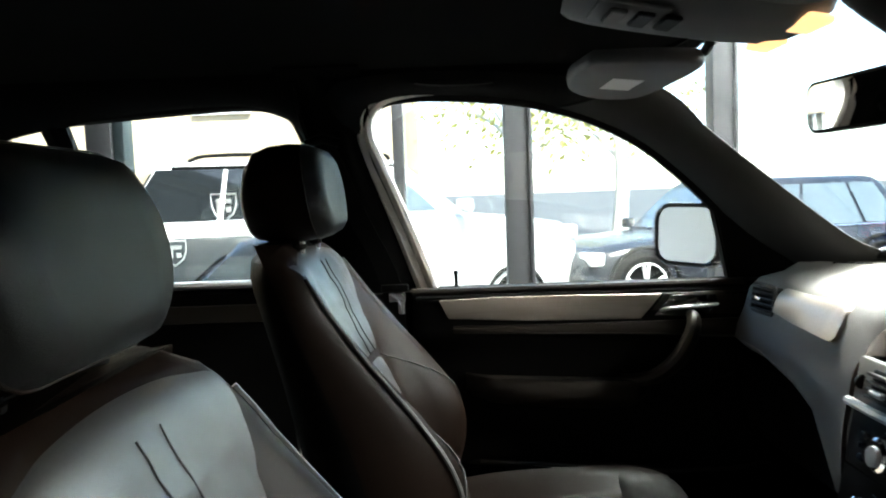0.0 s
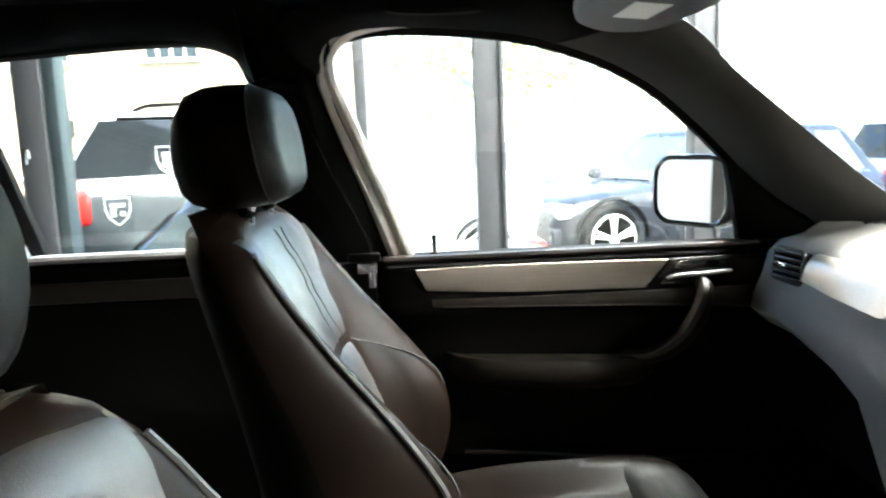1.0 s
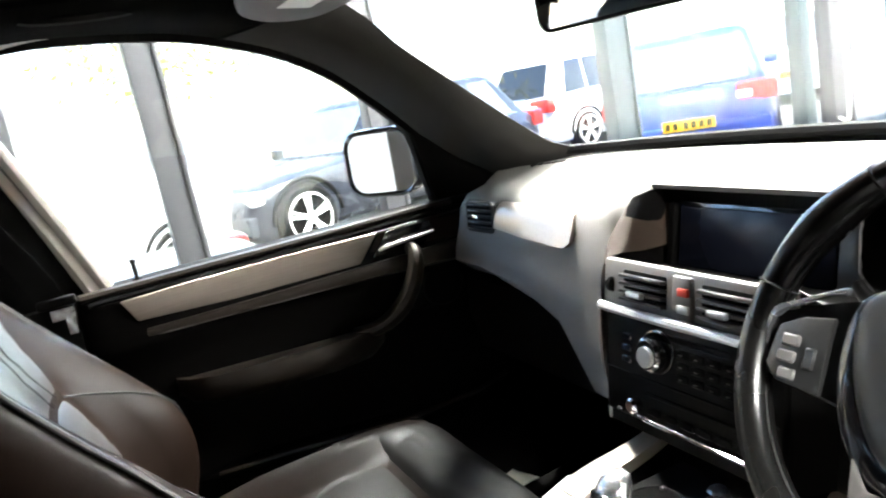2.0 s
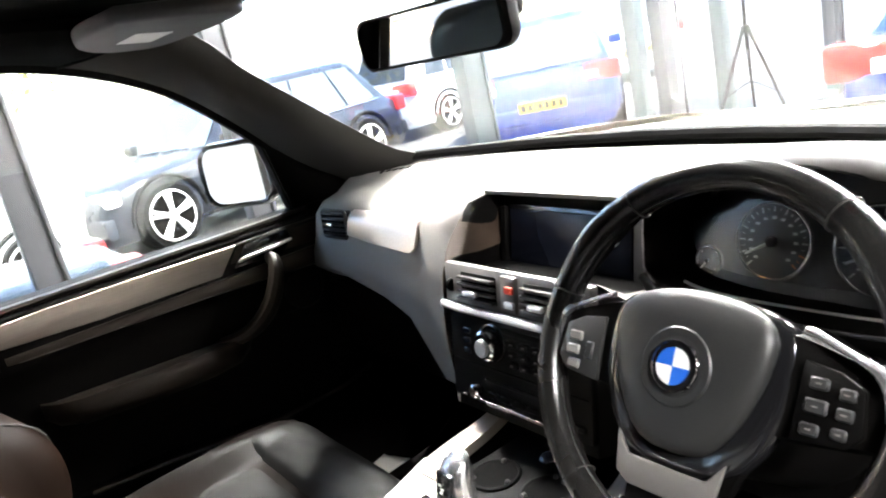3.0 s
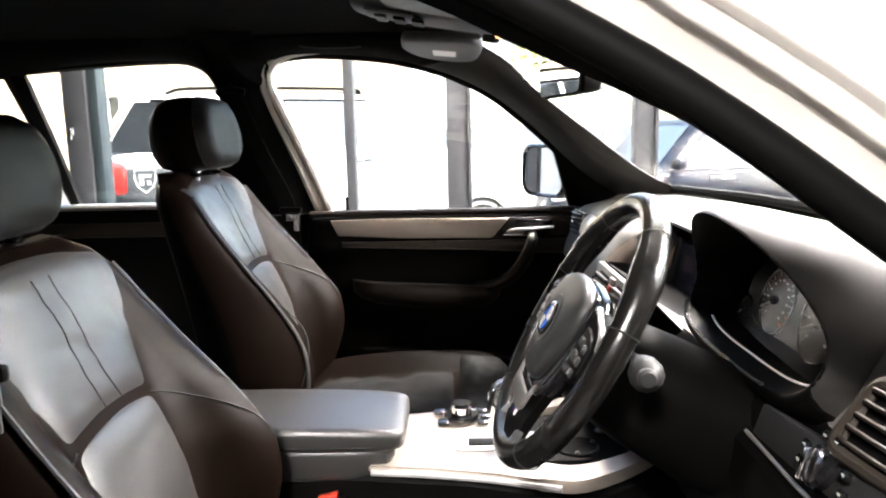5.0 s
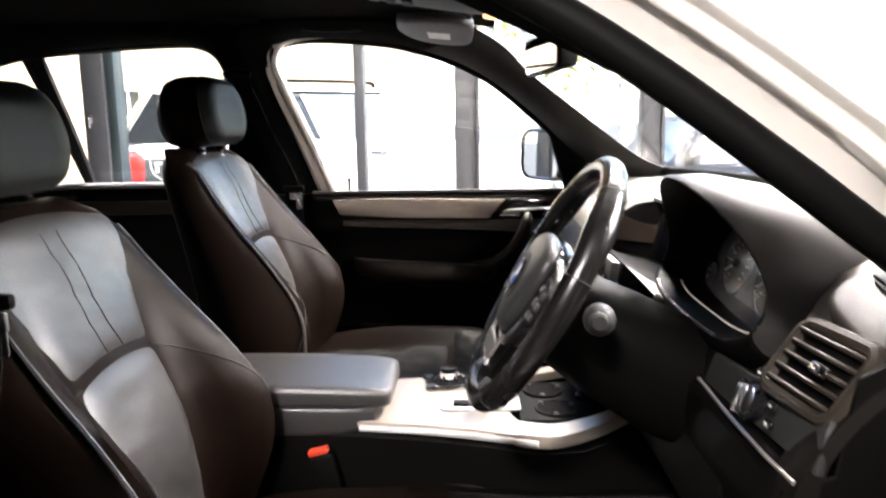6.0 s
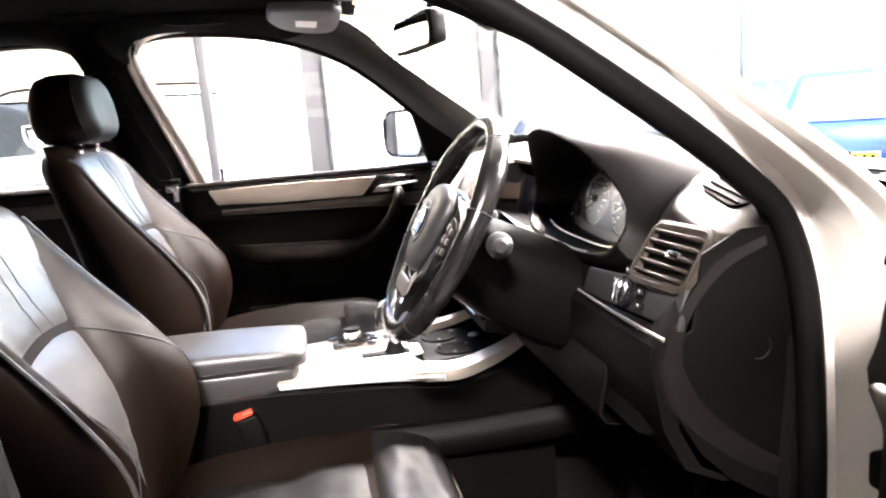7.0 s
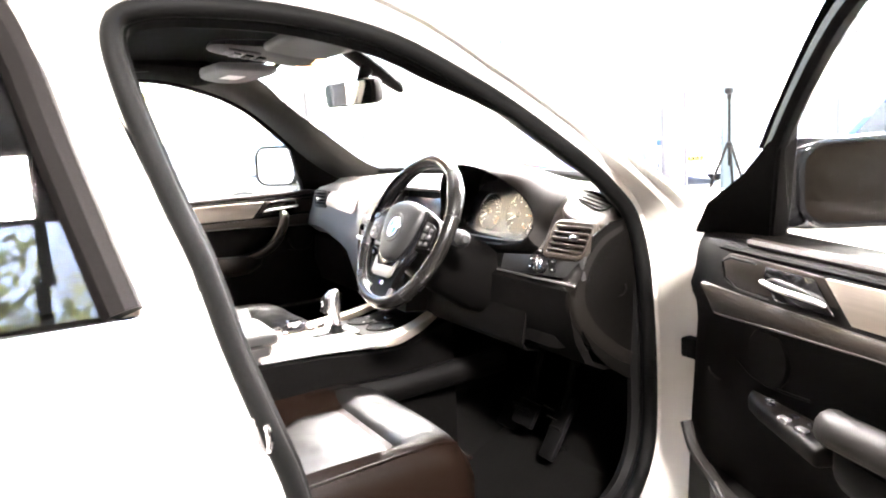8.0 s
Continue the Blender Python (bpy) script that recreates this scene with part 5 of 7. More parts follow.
def dash_profile(kind):
    back = [(1.06, 0.80), (1.055, 1.105), (1.0, 1.116), (0.90, 1.112)]
    return back + {
        "end_l": [(0.80, 1.095), (0.755, 1.085), (0.72, 1.07), (0.70, 1.05), (0.69, 1.02), (0.69, 0.98), (0.70, 0.955), (0.76, 0.94), (1.0, 0.90)],
        "pass": [(0.82, 1.103), (0.745, 1.095), (0.690, 1.083), (0.668, 1.062), (0.655, 1.020), (0.640, 0.985), (0.634, 0.955), (0.668, 0.925), (1.0, 0.87)],
        "pass2": [(0.82, 1.103), (0.745, 1.096), (0.690, 1.086), (0.664, 1.062), (0.650, 1.020), (0.634, 0.980), (0.627, 0.940), (0.655, 0.905), (1.0, 0.85)],
        "cheek": [(0.82, 1.103), (0.755, 1.095), (0.705, 1.083), (0.675, 1.060), (0.655, 1.018), (0.640, 0.965), (0.630, 0.895), (0.640, 0.780), (1.0, 0.74)],
        "cheek2": [(0.82, 1.103), (0.755, 1.095), (0.705, 1.083), (0.675, 1.060), (0.655, 1.018), (0.640, 0.970), (0.630, 0.915), (0.652, 0.872), (1.0, 0.80)],
        "fold": [(0.83, 1.104), (0.790, 1.092), (0.755, 1.080), (0.705, 1.058), (0.662, 1.028), (0.642, 0.975), (0.630, 0.88), (0.636, 0.78), (1.0, 0.74)],
        "mid": [(0.84, 1.105), (0.788, 1.094), (0.792, 1.086), (0.830, 1.078), (0.822, 0.955), (0.700, 0.985), (0.650, 1.018), (0.600, 0.780), (0.95, 0.70)],
        "drv": [(0.88, 1.110), (0.84, 1.105), (0.825, 1.09), (0.82, 1.05), (0.80, 0.985), (0.74, 0.975), (0.70, 0.965), (0.665, 0.78), (0.95, 0.72)],
        "drv2": [(0.86, 1.112), (0.82, 1.105), (0.79, 1.090), (0.765, 1.06), (0.738, 1.01), (0.715, 0.985), (0.690, 0.965), (0.670, 0.79), (0.95, 0.74)],
        "drv3": [(0.92, 1.090), (0.86, 1.070), (0.81, 1.050), (0.765, 1.035), (0.738, 1.0), (0.715, 0.98), (0.690, 0.960), (0.670, 0.79), (0.95, 0.74)],
        "end_r": [(0.92, 1.075), (0.87, 1.055), (0.83, 1.040), (0.80, 1.030), (0.78, 1.0), (0.765, 0.96), (0.75, 0.92), (0.72, 0.80), (0.95, 0.76)],
    }[kind]


stations = [(0.742, "end_l"), (0.700, "pass"), (0.60, "pass"), (0.45, "pass2"), (0.36, "cheek2"), (0.29, "cheek"), (0.275, "fold"), (0.262, "mid"), (0.20, "mid"), (0.0, "mid"), (-0.105, "mid"), (-0.14, "drv"), (-0.30, "drv"), (-0.50, "drv"), (-0.56, "drv2"), (-0.66, "drv3"), (-0.735, "end_r")]
# the pad folds round the display: its edge runs inwards as it comes forwards
FOLD = {0.275: (0.275, 0.275, 0.275, 0.275, 0.285, 0.285, 0.272, 0.248, 0.232, 0.229, 0.238, 0.240, 0.240), 0.262: (0.262, 0.262, 0.262, 0.262, 0.262, 0.262, 0.262, 0.262, 0.262, 0.215, 0.205, 0.205, 0.205)}
rows = []
for y, k in stations:
    bow = 0.055 * (y / 0.7) ** 2
    rows.append([V(x - (bow * 1.6 if i < 4 else bow * 0.5 if i == 4 else 0), FOLD[y][i] if y in FOLD else y, z) for i, (x, z) in enumerate(dash_profile(k))])
pad_ob = part("dash_pad", loft(rows), M["dash_soft_lit"], dash, sharp=50)
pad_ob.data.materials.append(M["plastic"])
# Shade painted by face: black under the pad, in the recess, at the end.
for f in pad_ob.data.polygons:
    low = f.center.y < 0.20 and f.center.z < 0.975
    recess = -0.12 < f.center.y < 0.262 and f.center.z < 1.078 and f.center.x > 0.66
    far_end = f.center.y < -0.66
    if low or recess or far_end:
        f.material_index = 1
# dark lower box before the passenger
rows = [[V(0.70, y, 0.93), V(0.668, y, 0.905), V(0.662, y, 0.82), V(0.685, y, 0.74), V(0.95, y, 0.70)] for y in (0.735, 0.60, 0.45, 0.30)]
part("glove_box", sheet(rows, (0.006, 0, -0.003)), M["end_cover"], dash, "black glove box lid")
# warm cheek that folds round the centre stack
a = smooth_line([(0.778, 0.281, 1.076), (0.738, 0.262, 1.068), (0.704, 0.246, 1.056), (0.661, 0.230, 1.026), (0.640, 0.227, 0.97), (0.627, 0.236, 0.885), (0.632, 0.238, 0.78)], 29)
b = smooth_line([(0.818, 0.258, 1.055), (0.806, 0.252, 1.000), (0.735, 0.228, 1.004), (0.640, 0.210, 1.016), (0.612, 0.203, 0.955), (0.600, 0.198, 0.88), (0.610, 0.210, 0.775)], 29)
m_ = [p.lerp(q, 0.5) + V(-0.002, -0.003, 0.001) for p, q in zip(a, b)]
part("stack_cheek", sheet([[p + V(0.002, 0.006, -0.002) for p in a], [p + V(-0.004, -0.001, 0.002) for p in a], m_, b], (0.008, 0.006, 0)), M["copper_trim"], dash, "warm brown cheek beside the centre stack")
# black lower cover before the driver
rows = [[V(0.70, y, 0.972), V(0.688, y, 0.960), V(0.652, y, 0.785), V(0.66, y, 0.768), V(0.95, y, 0.705)] for y in (-0.110, -0.13, -0.30, -0.50, -0.57)]
part("lower_cover", sheet(rows, (0.006, 0, -0.003)), M["plastic"], dash)
# bright trim plate before the passenger
def pad_face(y, z):
    """Front face of the passenger's pad."""
    for (y0, k0), (y1, k1) in zip(stations, stations[1:]):
        if y0 >= y >= y1:
            f = (y0 - y) / (y0 - y1)
            pr = [(a[0] + (b[0] - a[0]) * f, a[1] + (b[1] - a[1]) * f) for a, b in zip(dash_profile(k0)[5:11], dash_profile(k1)[5:11])]
            for (xa, za), (xb, zb) in zip(pr, pr[1:]):
                if za >= z >= zb:
                    return xa + (xb - xa) * (za - z) / (za - zb)
    return 0.65


rows = []
for k in range(33):
    y = 0.548 - 0.232 * k / 32
    near = max(0.0, (0.350 - y) / 0.034)
    z0 = 1.030 - 0.016 * (0.548 - y) / 0.208 + 0.014 * (1 - math.sqrt(max(0.0, 1 - near * near)))
    z1 = 1.077 - 0.030 * (1 - math.sqrt(max(0.0, 1 - near * near)))
    row = []
    for j, d in enumerate((0.001, -0.007, -0.008, -0.008, -0.008, -0.007, 0.001)):
        z = z0 + (z1 - z0) * (0, 0.04, 0.25, 0.5, 0.75, 0.96, 1)[j]
        row.append(V(min(pad_face(y, z), 0.652 + 0.55 * max(0, z - 1.02) + 0.02) + d, y, z))
    rows.append(row)
part("trim_plate", sheet(rows, (0.012, 0, 0)), M["trim_ali"], dash, "bright brushed metal trim plate")
air_vent(dash, (0.655, 0.600, 1.050), (-1, -0.05, 0.12), (0, 0, 1), 0.088, 0.056, 5)
# demister slots by the pillar
for k in range(5):
    part("demister_slot", box((0.865 - 0.01 * k, 0.60 + 0.012 * k, 1.112 + 0.000 * k), (0.014, 0.005, 0.006), 0.001), M["rubber"], dash)
# display in its recess
sc = part("display", box((0.800, 0.088, 1.010), (0.010, 0.270, 0.094), 0.003, 2, Euler((0, radians(13), 0)).to_matrix()), M["screen"], dash, "dark display screen")
part("display_frame", box((0.807, 0.088, 1.010), (0.008, 0.292, 0.106), 0.003, 2, Euler((0, radians(13), 0)).to_matrix()), M["plastic_gloss"], sc)
part("display_side", box((0.796, -0.070, 1.010), (0.012, 0.035, 0.104), 0.004, 2, Euler((0, radians(13), 0)).to_matrix()), M["hub"], sc)
part("display_side", box((0.796, 0.237, 1.010), (0.012, 0.014, 0.104), 0.004, 2, Euler((0, radians(13), 0)).to_matrix()), M["plastic"], sc)
# centre stack
tilt = Euler((0, radians(10), 0)).to_matrix()


def on_stack(y, h, d=0.0):
    """A point of the sloping stack: y across, h height, d towards the cabin."""
    k = (h - 0.80) / (1.015 - 0.80)
    return V(0.597 + 0.038 * k - d, y, h)


ST = part("vent_panel", box(on_stack(0.043, 0.990, 0.0), (0.016, 0.316, 0.066), 0.005, 2, tilt), M["satin_taupe"], dash, "silver surround of the middle vents")
for y in (0.115, -0.030):
    c = on_stack(y, 0.990, 0.008)
    part("throat", box(c + V(0.004, 0, 0), (0.012, 0.086, 0.046), 0.004, 2, tilt), M["rubber"], ST)
    for k in range(4):
        part("slat", box(on_stack(y, 0.974 + 0.0107 * k, 0.014), (0.010, 0.084, 0.0052), 0.0012, 1, Euler((0, radians(16), 0)).to_matrix()), M["vent_slat"], ST)
    part("thumb_tab", box(on_stack(y + 0.006, 0.985, 0.021), (0.010, 0.030, 0.009), 0.003, 2, tilt), M["silver"], ST, "bright thumb tab")
part("button_block", box(on_stack(0.0425, 0.990, 0.008), (0.012, 0.034, 0.058), 0.004, 2, tilt), M["satin_taupe"], ST)
part("hazard_button", box(on_stack(0.037, 1.000, 0.015), (0.006, 0.018, 0.011), 0.002, 2, tilt), M["red"], ST, "red hazard light button")
part("lock_button", box(on_stack(0.037, 0.978, 0.015), (0.006, 0.020, 0.011), 0.002, 2, tilt), M["silver"], ST)
for y in (0.182, -0.098):
    part("vent_wheel", disc(on_stack(y, 0.988, 0.008), (0, 1, 0), 0.011, 0.009, 20, 0.002), M["plastic"], ST)
part("silver_bar", tube([on_stack(0.203, 0.956, 0.012), on_stack(0.15, 0.956, 0.014), on_stack(0.04, 0.956, 0.014), on_stack(-0.115, 0.956, 0.012)], 0.0072, 8), M["silver"], ST, "satin bar under the vents")
RD = part("radio_panel", box(on_stack(0.043, 0.876, 0.0), (0.016, 0.305, 0.150), 0.006, 2, tilt), M["plastic"], dash, "black radio and heater panel")
k1 = part("volume_knob", disc(on_stack(0.086, 0.912, 0.020), (-1, 0, 0.17), 0.0235, 0.026, 28, 0.004), M["chrome"], RD, "chrome volume knob")
part("knob_face", disc(on_stack(0.086, 0.912, 0.034), (-1, 0, 0.17), 0.014, 0.005, 24, 0.001), M["silver"], RD)
part("knob_ring", ring_torus(on_stack(0.086, 0.912, 0.011), (-1, 0, 0.17), 0.028, 0.003, 28, 8), M["plastic_gloss"], RD)
part("heater_knob", disc(on_stack(0.124, 0.830, 0.018), (-1, 0, 0.17), 0.011, 0.018, 24, 0.003), M["chrome"], RD, "small chrome knob")
part("disc_slot", box(on_stack(0.03, 0.934, 0.009), (0.004, 0.13, 0.008), 0.001, 1, tilt), M["rubber"], RD)
part("radio_joint", box(on_stack(0.043, 0.868, 0.009), (0.003, 0.296, 0.003), 0.0008, 1, tilt), M["rubber"], RD)
part("lower_slot", box(on_stack(0.03, 0.848, 0.009), (0.004, 0.16, 0.005), 0.001, 1, tilt), M["rubber"], RD)
part("lower_bar", tube([on_stack(0.165, 0.812, 0.011), on_stack(0.155, 0.812, 0.011)], 0.003, 8), M["chrome"], RD)
part("lower_bar", tube([on_stack(0.128, 0.812, 0.012), on_stack(-0.09, 0.812, 0.012)], 0.0032, 8), M["chrome"], RD)
for i in range(3):
    for j in range(4):
        part("radio_button", box(on_stack(0.042 - 0.026 * j, 0.918 - 0.016 * i, 0.010), (0.005, 0.021, 0.011), 0.002, 1, tilt), M["plastic"], RD)
        part("button_mark", box(on_stack(0.042 - 0.026 * j, 0.918 - 0.016 * i, 0.0135), (0.001, 0.006, 0.0018), 0.0004, 1, tilt), M["satin_taupe"], RD)
for j in range(7):
    part("heater_button", box(on_stack(0.092 - 0.03 * j, 0.826, 0.010), (0.005, 0.024, 0.011), 0.002, 1, tilt), M["plastic"], RD)
for j in range(3):
    part("heater_button", box(on_stack(0.148, 0.920 - 0.016 * j, 0.010), (0.005, 0.020, 0.011), 0.002, 1, tilt), M["plastic_gloss"], RD)

# ---- instrument cluster ----
CL = V(0.0, -0.342, 0.0)


def hood_row(x, hw, h, zb, lip=0.0, n=25, a0=-8.0):
    out = []
    for k in range(n):
        t = radians(180 - a0 - (180 - 2 * a0) * k / (n - 1))
        out.append(V(x + lip * (1 - max(math.sin(t), -0.2)), CL.y + hw * math.copysign(abs(math.cos(t)) ** 0.70, math.cos(t)), zb + h * math.copysign(abs(math.sin(t)) ** 0.72, math.sin(t))))
    return out


def mouth(deg, k=1.0, back=0.0):
    """A point on the rounded mouth of the hood; k scales it about its middle."""
    t = radians(deg)
    c, sn = math.cos(t), math.sin(t)
    e = 2 / 1.9 if sn > 0 else 2 / 3.4
    y = 0.204 * k * math.copysign(abs(c) ** e, c)
    z = 1.055 + (0.124 if sn > 0 else 0.064) * k * math.copysign(abs(sn) ** e, sn)
    x = lerp_table([(0.98, 0.690), (0.995, 0.695), (1.02, 0.705), (1.06, 0.718), (1.12, 0.699), (1.19, 0.656)], z)[0]
    return V(x + back, CL.y - y, z)


turn = [360 * k / 64 for k in range(64)]
LIN = part("hood_lining", loft([[mouth(a, k, b) for a in turn] for k, b in ((0.88, 0.105), (0.90, 0.080), (0.95, 0.040), (0.985, 0.010), (0.997, 0.001), (1.006, -0.002), (1.02, 0.001))], True, False), M["plastic"], dash, "black lining of the hood", sharp=60)
start = [215 - 250 * k / 24 for k in range(25)]
rows = [[mouth(180 - a, 1.004, -0.002) for a in start], [mouth(180 - a, 1.03, 0.002) for a in start]] + [hood_row(0.72, 0.224, 0.214, 0.968, 0.07), hood_row(0.80, 0.245, 0.200, 0.966, 0.03), hood_row(0.90, 0.28, 0.165, 0.965, 0.0), hood_row(0.985, 0.30, 0.135, 0.965)]
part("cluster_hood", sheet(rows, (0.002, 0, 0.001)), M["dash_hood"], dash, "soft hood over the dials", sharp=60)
low = [200 + 140 * k / 24 for k in range(25)]
rows = [[mouth(a, 1.003, -0.002) for a in low], [mouth(a, 1.03, -0.006) for a in low], [mouth(a, 1.06, -0.006) + V(0, 0, -0.006) for a in low], [mouth(a, 1.08, 0.004) + V(0, 0, -0.018) for a in low], [mouth(a, 1.06, 0.03) + V(0, 0, -0.035) for a in low]]
part("cluster_sill", sheet(rows, (0.003, 0, -0.001)), M["plastic"], dash, "dark rounded ledge under the dials", sharp=60)
part("sill_trim", tube([mouth(a, 0.955, 0.028) for a in [226 + 92 * k / 20 for k in range(21)]], 0.0022, 6), M["silver"], LIN, "thin satin line under the dials")
part("sill_trim", tube([mouth(a, 1.012, -0.005) for a in [222 + 70 * k / 20 for k in range(21)]], 0.0026, 6), M["lever_dark"], LIN, "satin edge of the ledge")
fn = V(-0.955, 0, 0.295)
fu = V(0.295, 0, 0.955)
pc = V(0.792, CL.y, 1.040)
part("dial_panel", slab([(-0.19, -0.062), (-0.12, -0.075), (0.12, -0.075), (0.19, -0.062), (0.185, 0.02), (0.13, 0.085), (0.0, 0.105), (-0.13, 0.085), (-0.185, 0.02)], pc, (0, 1, 0), fu, 0.012), M["gauge_face"], dash)
for (y, z, r, needle, marks) in ((-0.278, 1.047, 0.047, 208, 13), (-0.403, 1.047, 0.051, 205, 7), (-0.468, 1.015, 0.022, 140, 4), (-0.192, 1.016, 0.019, 230, 4)):
    c = V(0.786 + 0.309 * (z - 1.04), y, z) + fn * 0.006
    g = part("gauge", ring_torus(c, fn, r, 0.0026, 44, 8), M["chrome"], dash, "dark dial with a chrome ring")
    part("dial_face", disc(c - fn * 0.002, fn, r * 0.97, 0.002, 40), M["dial_grey"], g)
    ry = V(0, -1, 0)
    for k in range(marks * 2 - 1):
        t = radians(225 - 270 * k / (marks * 2 - 2))
        p = c + (ry * math.cos(t) + fu * math.sin(t)) * r * 0.84
        d = (ry * math.cos(t) + fu * math.sin(t))
        ln = r * (0.14 if k % 2 == 0 else 0.07)
        part("mark", tube([p - d * ln / 2 + fn * 0.001, p + d * ln / 2 + fn * 0.001], r * 0.018 if k % 2 == 0 else r * 0.010, 4), M["print_orange"] if (r > 0.046 and k > marks * 2 - 5) else M["print_white"], g)
        if k % 2 == 0 and r > 0.03:
            q = c + d * r * 0.62 + fn * 0.001
            part("numeral_bar", box(q, (0.001, r * 0.10, r * 0.06), 0.0, 1, Matrix((fn, V(0, 1, 0), fu)).transposed()), M["print_white"], g)
    t = radians(needle)
    d = ry * math.cos(t) + fu * math.sin(t)
    part("needle", tube([c - d * r * 0.12 + fn * 0.004, c + d * r * 0.80 + fn * 0.004], [r * 0.06, r * 0.03], 6), M["print_white"], g, "white needle")
    part("needle_hub", disc(c + fn * 0.005, fn, r * 0.15, 0.008, 20, 0.002), M["plastic"], g)

lens = sheet([[V(0.760 + 0.309 * (z - 1.04) + 0.061 * (y - CL.y), y, z) for z in (0.975, 1.0, 1.04, 1.08, 1.10)] for y in [CL.y - 0.185 + 0.37 * k / 8 for k in range(9)]], (0.003, 0, 0))
pane = part("dial_glass", lens, M["dial_glass"], dash, "clear dial cover")
pane.visible_shadow = False

# ---- driver's end of the dashboard ----
def pad_ring(k, dz):
    out = []
    for q in range(28):
        t = 2 * math.pi * q / 28
        c, s = math.cos(t), math.sin(t)
        x = 0.826 + 0.080 * k * math.copysign(abs(c) ** 0.7, c)
        y = -0.656 + 0.080 * k * math.copysign(abs(s) ** 0.7, s)
        out.append(V(x, y, 1.083 + 0.28 * (x - 0.75) + 0.26 * (y + 0.578) + dz))
    return out


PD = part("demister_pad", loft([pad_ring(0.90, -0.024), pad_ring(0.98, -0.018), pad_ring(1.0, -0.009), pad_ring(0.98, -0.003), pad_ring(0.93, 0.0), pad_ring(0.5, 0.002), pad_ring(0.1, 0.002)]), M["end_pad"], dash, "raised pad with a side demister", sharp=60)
slope = Euler((math.atan(0.26), -math.atan(0.28), 0)).to_matrix()
gc = V(0.834, -0.640, 1.0925)
part("demister_frame", slab([(a, b) for a, b in round_rect(0.078, 0.084, 0.016, 6)], gc - V(0, 0, 0.001), (1, 0, 0.28), (0, 1, 0.26), 0.004, 0.001), M["rubber"], PD)
for k in range(6):
    part("demister_slat", box(gc + V((k - 2.5) * 0.0125, 0, 0.28 * (k - 2.5) * 0.0125 + 0.004), (0.0045, 0.076, 0.005), 0.001, 1, slope), M["plastic"], PD)
air_vent(dash, (0.716, -0.672, 1.020), (-0.82, -0.08, 0.57), (0, 0, 1), 0.104, 0.070, 5, -0.02, skin="end_pad")
vr = V(0.12, -1, 0).normalized()
vu = V(0.57, 0.03, 0.82)
part("vent_surround", tube([V(0.717, -0.672, 1.020) + vr * a + vu * b for a, b in round_rect(0.114, 0.078, 0.016, 6)], 0.0075, 8, closed=True), M["end_pad"], dash, "taupe surround of the end vent")
lp = part("switch_panel", slab([(0.143, 0.004), (0.140, -0.036), (-0.145, -0.020), (-0.135, 0.030)], (0.690, -0.600, 0.968), (0, 1, 0), (0.35, 0, 0.94), 0.012, 0.004), M["hub"], dash, "black light switch panel")
on = V(-0.94, 0, 0.35)
part("light_switch", disc(V(0.678, -0.618, 0.968), on, 0.021, 0.016, 30, 0.004), M["plastic_gloss"], lp, "round light switch")
part("switch_grip", box(V(0.666, -0.618, 0.972), (0.014, 0.009, 0.034), 0.003, 2, Euler((radians(-12), radians(20), 0)).to_matrix()), M["chrome"], lp, "bright switch grip")
for dy, dz in ((0.038, 0.006), (0.038, -0.010), (-0.035, 0.008), (-0.04, -0.008), (-0.008, 0.027), (0.012, 0.026)):
    part("small_button", box(V(0.682 + 0.35 * dz, -0.618 + dy, 0.968 + dz), (0.006, 0.013, 0.010), 0.002, 1), M["plastic_gloss"], lp)
    part("button_mark", box(V(0.6785 + 0.35 * dz, -0.618 + dy, 0.969 + dz), (0.001, 0.0045, 0.0022), 0.0, 1), M["paper"], lp)
part("trim_line", tube(smooth_line([(0.674, -0.455, 0.936), (0.668, -0.58, 0.938), (0.666, -0.68, 0.940), (0.672, -0.735, 0.937)], 11), 0.0024, 8), M["satin_taupe"], dash, "satin grey trim line")
rows = [[V(0.680, y, 0.938), V(0.664, y, 0.925), V(0.662, y, 0.88), V(0.672, y, 0.82), V(0.70, y, 0.765), V(0.75, y, 0.742)] for y in (-0.42, -0.50, -0.60, -0.70, -0.728)]
part("knee_panel", sheet(rows, (0.02, 0, 0)), M["plastic"], dash)
# end cover of the dashboard, with its curved rib and finger notch
o = [(0.705, 0.945), (0.72, 1.035), (0.77, 1.06), (0.82, 1.06), (0.838, 0.98), (0.838, 0.70), (0.80, 0.718), (0.755, 0.748), (0.715, 0.788), (0.688, 0.835), (0.674, 0.885), (0.672, 0.935)]
EC = part("end_cover", slab(o, (0, -0.734, 0), (1, 0, 0), (0, 0, 1), 0.006, 0.002), M["end_cover"], dash)
part("finger_notch", tube([V(0.790 + 0.016 * math.cos(t), -0.7405, 0.915 + 0.016 * math.sin(t)) for t in [-1.9 + 2.4 * k / 12 for k in range(13)]], 0.0018, 6), M["bumper"], EC)
outer = smooth_line([(0.800, 0, 1.052), (0.745, 0, 1.034), (0.708, 0, 1.000), (0.678, 0, 0.955), (0.660, 0, 0.915), (0.664, 0, 0.865), (0.690, 0, 0.822), (0.730, 0, 0.785), (0.78, 0, 0.750), (0.84, 0, 0.722)], 41)
inner = smooth_line([(0.800, 0, 1.038), (0.752, 0, 1.018), (0.716, 0, 0.985), (0.694, 0, 0.945), (0.691, 0, 0.905), (0.702, 0, 0.876), (0.722, 0, 0.846), (0.760, 0, 0.810), (0.80, 0, 0.780), (0.845, 0, 0.757)], 41)
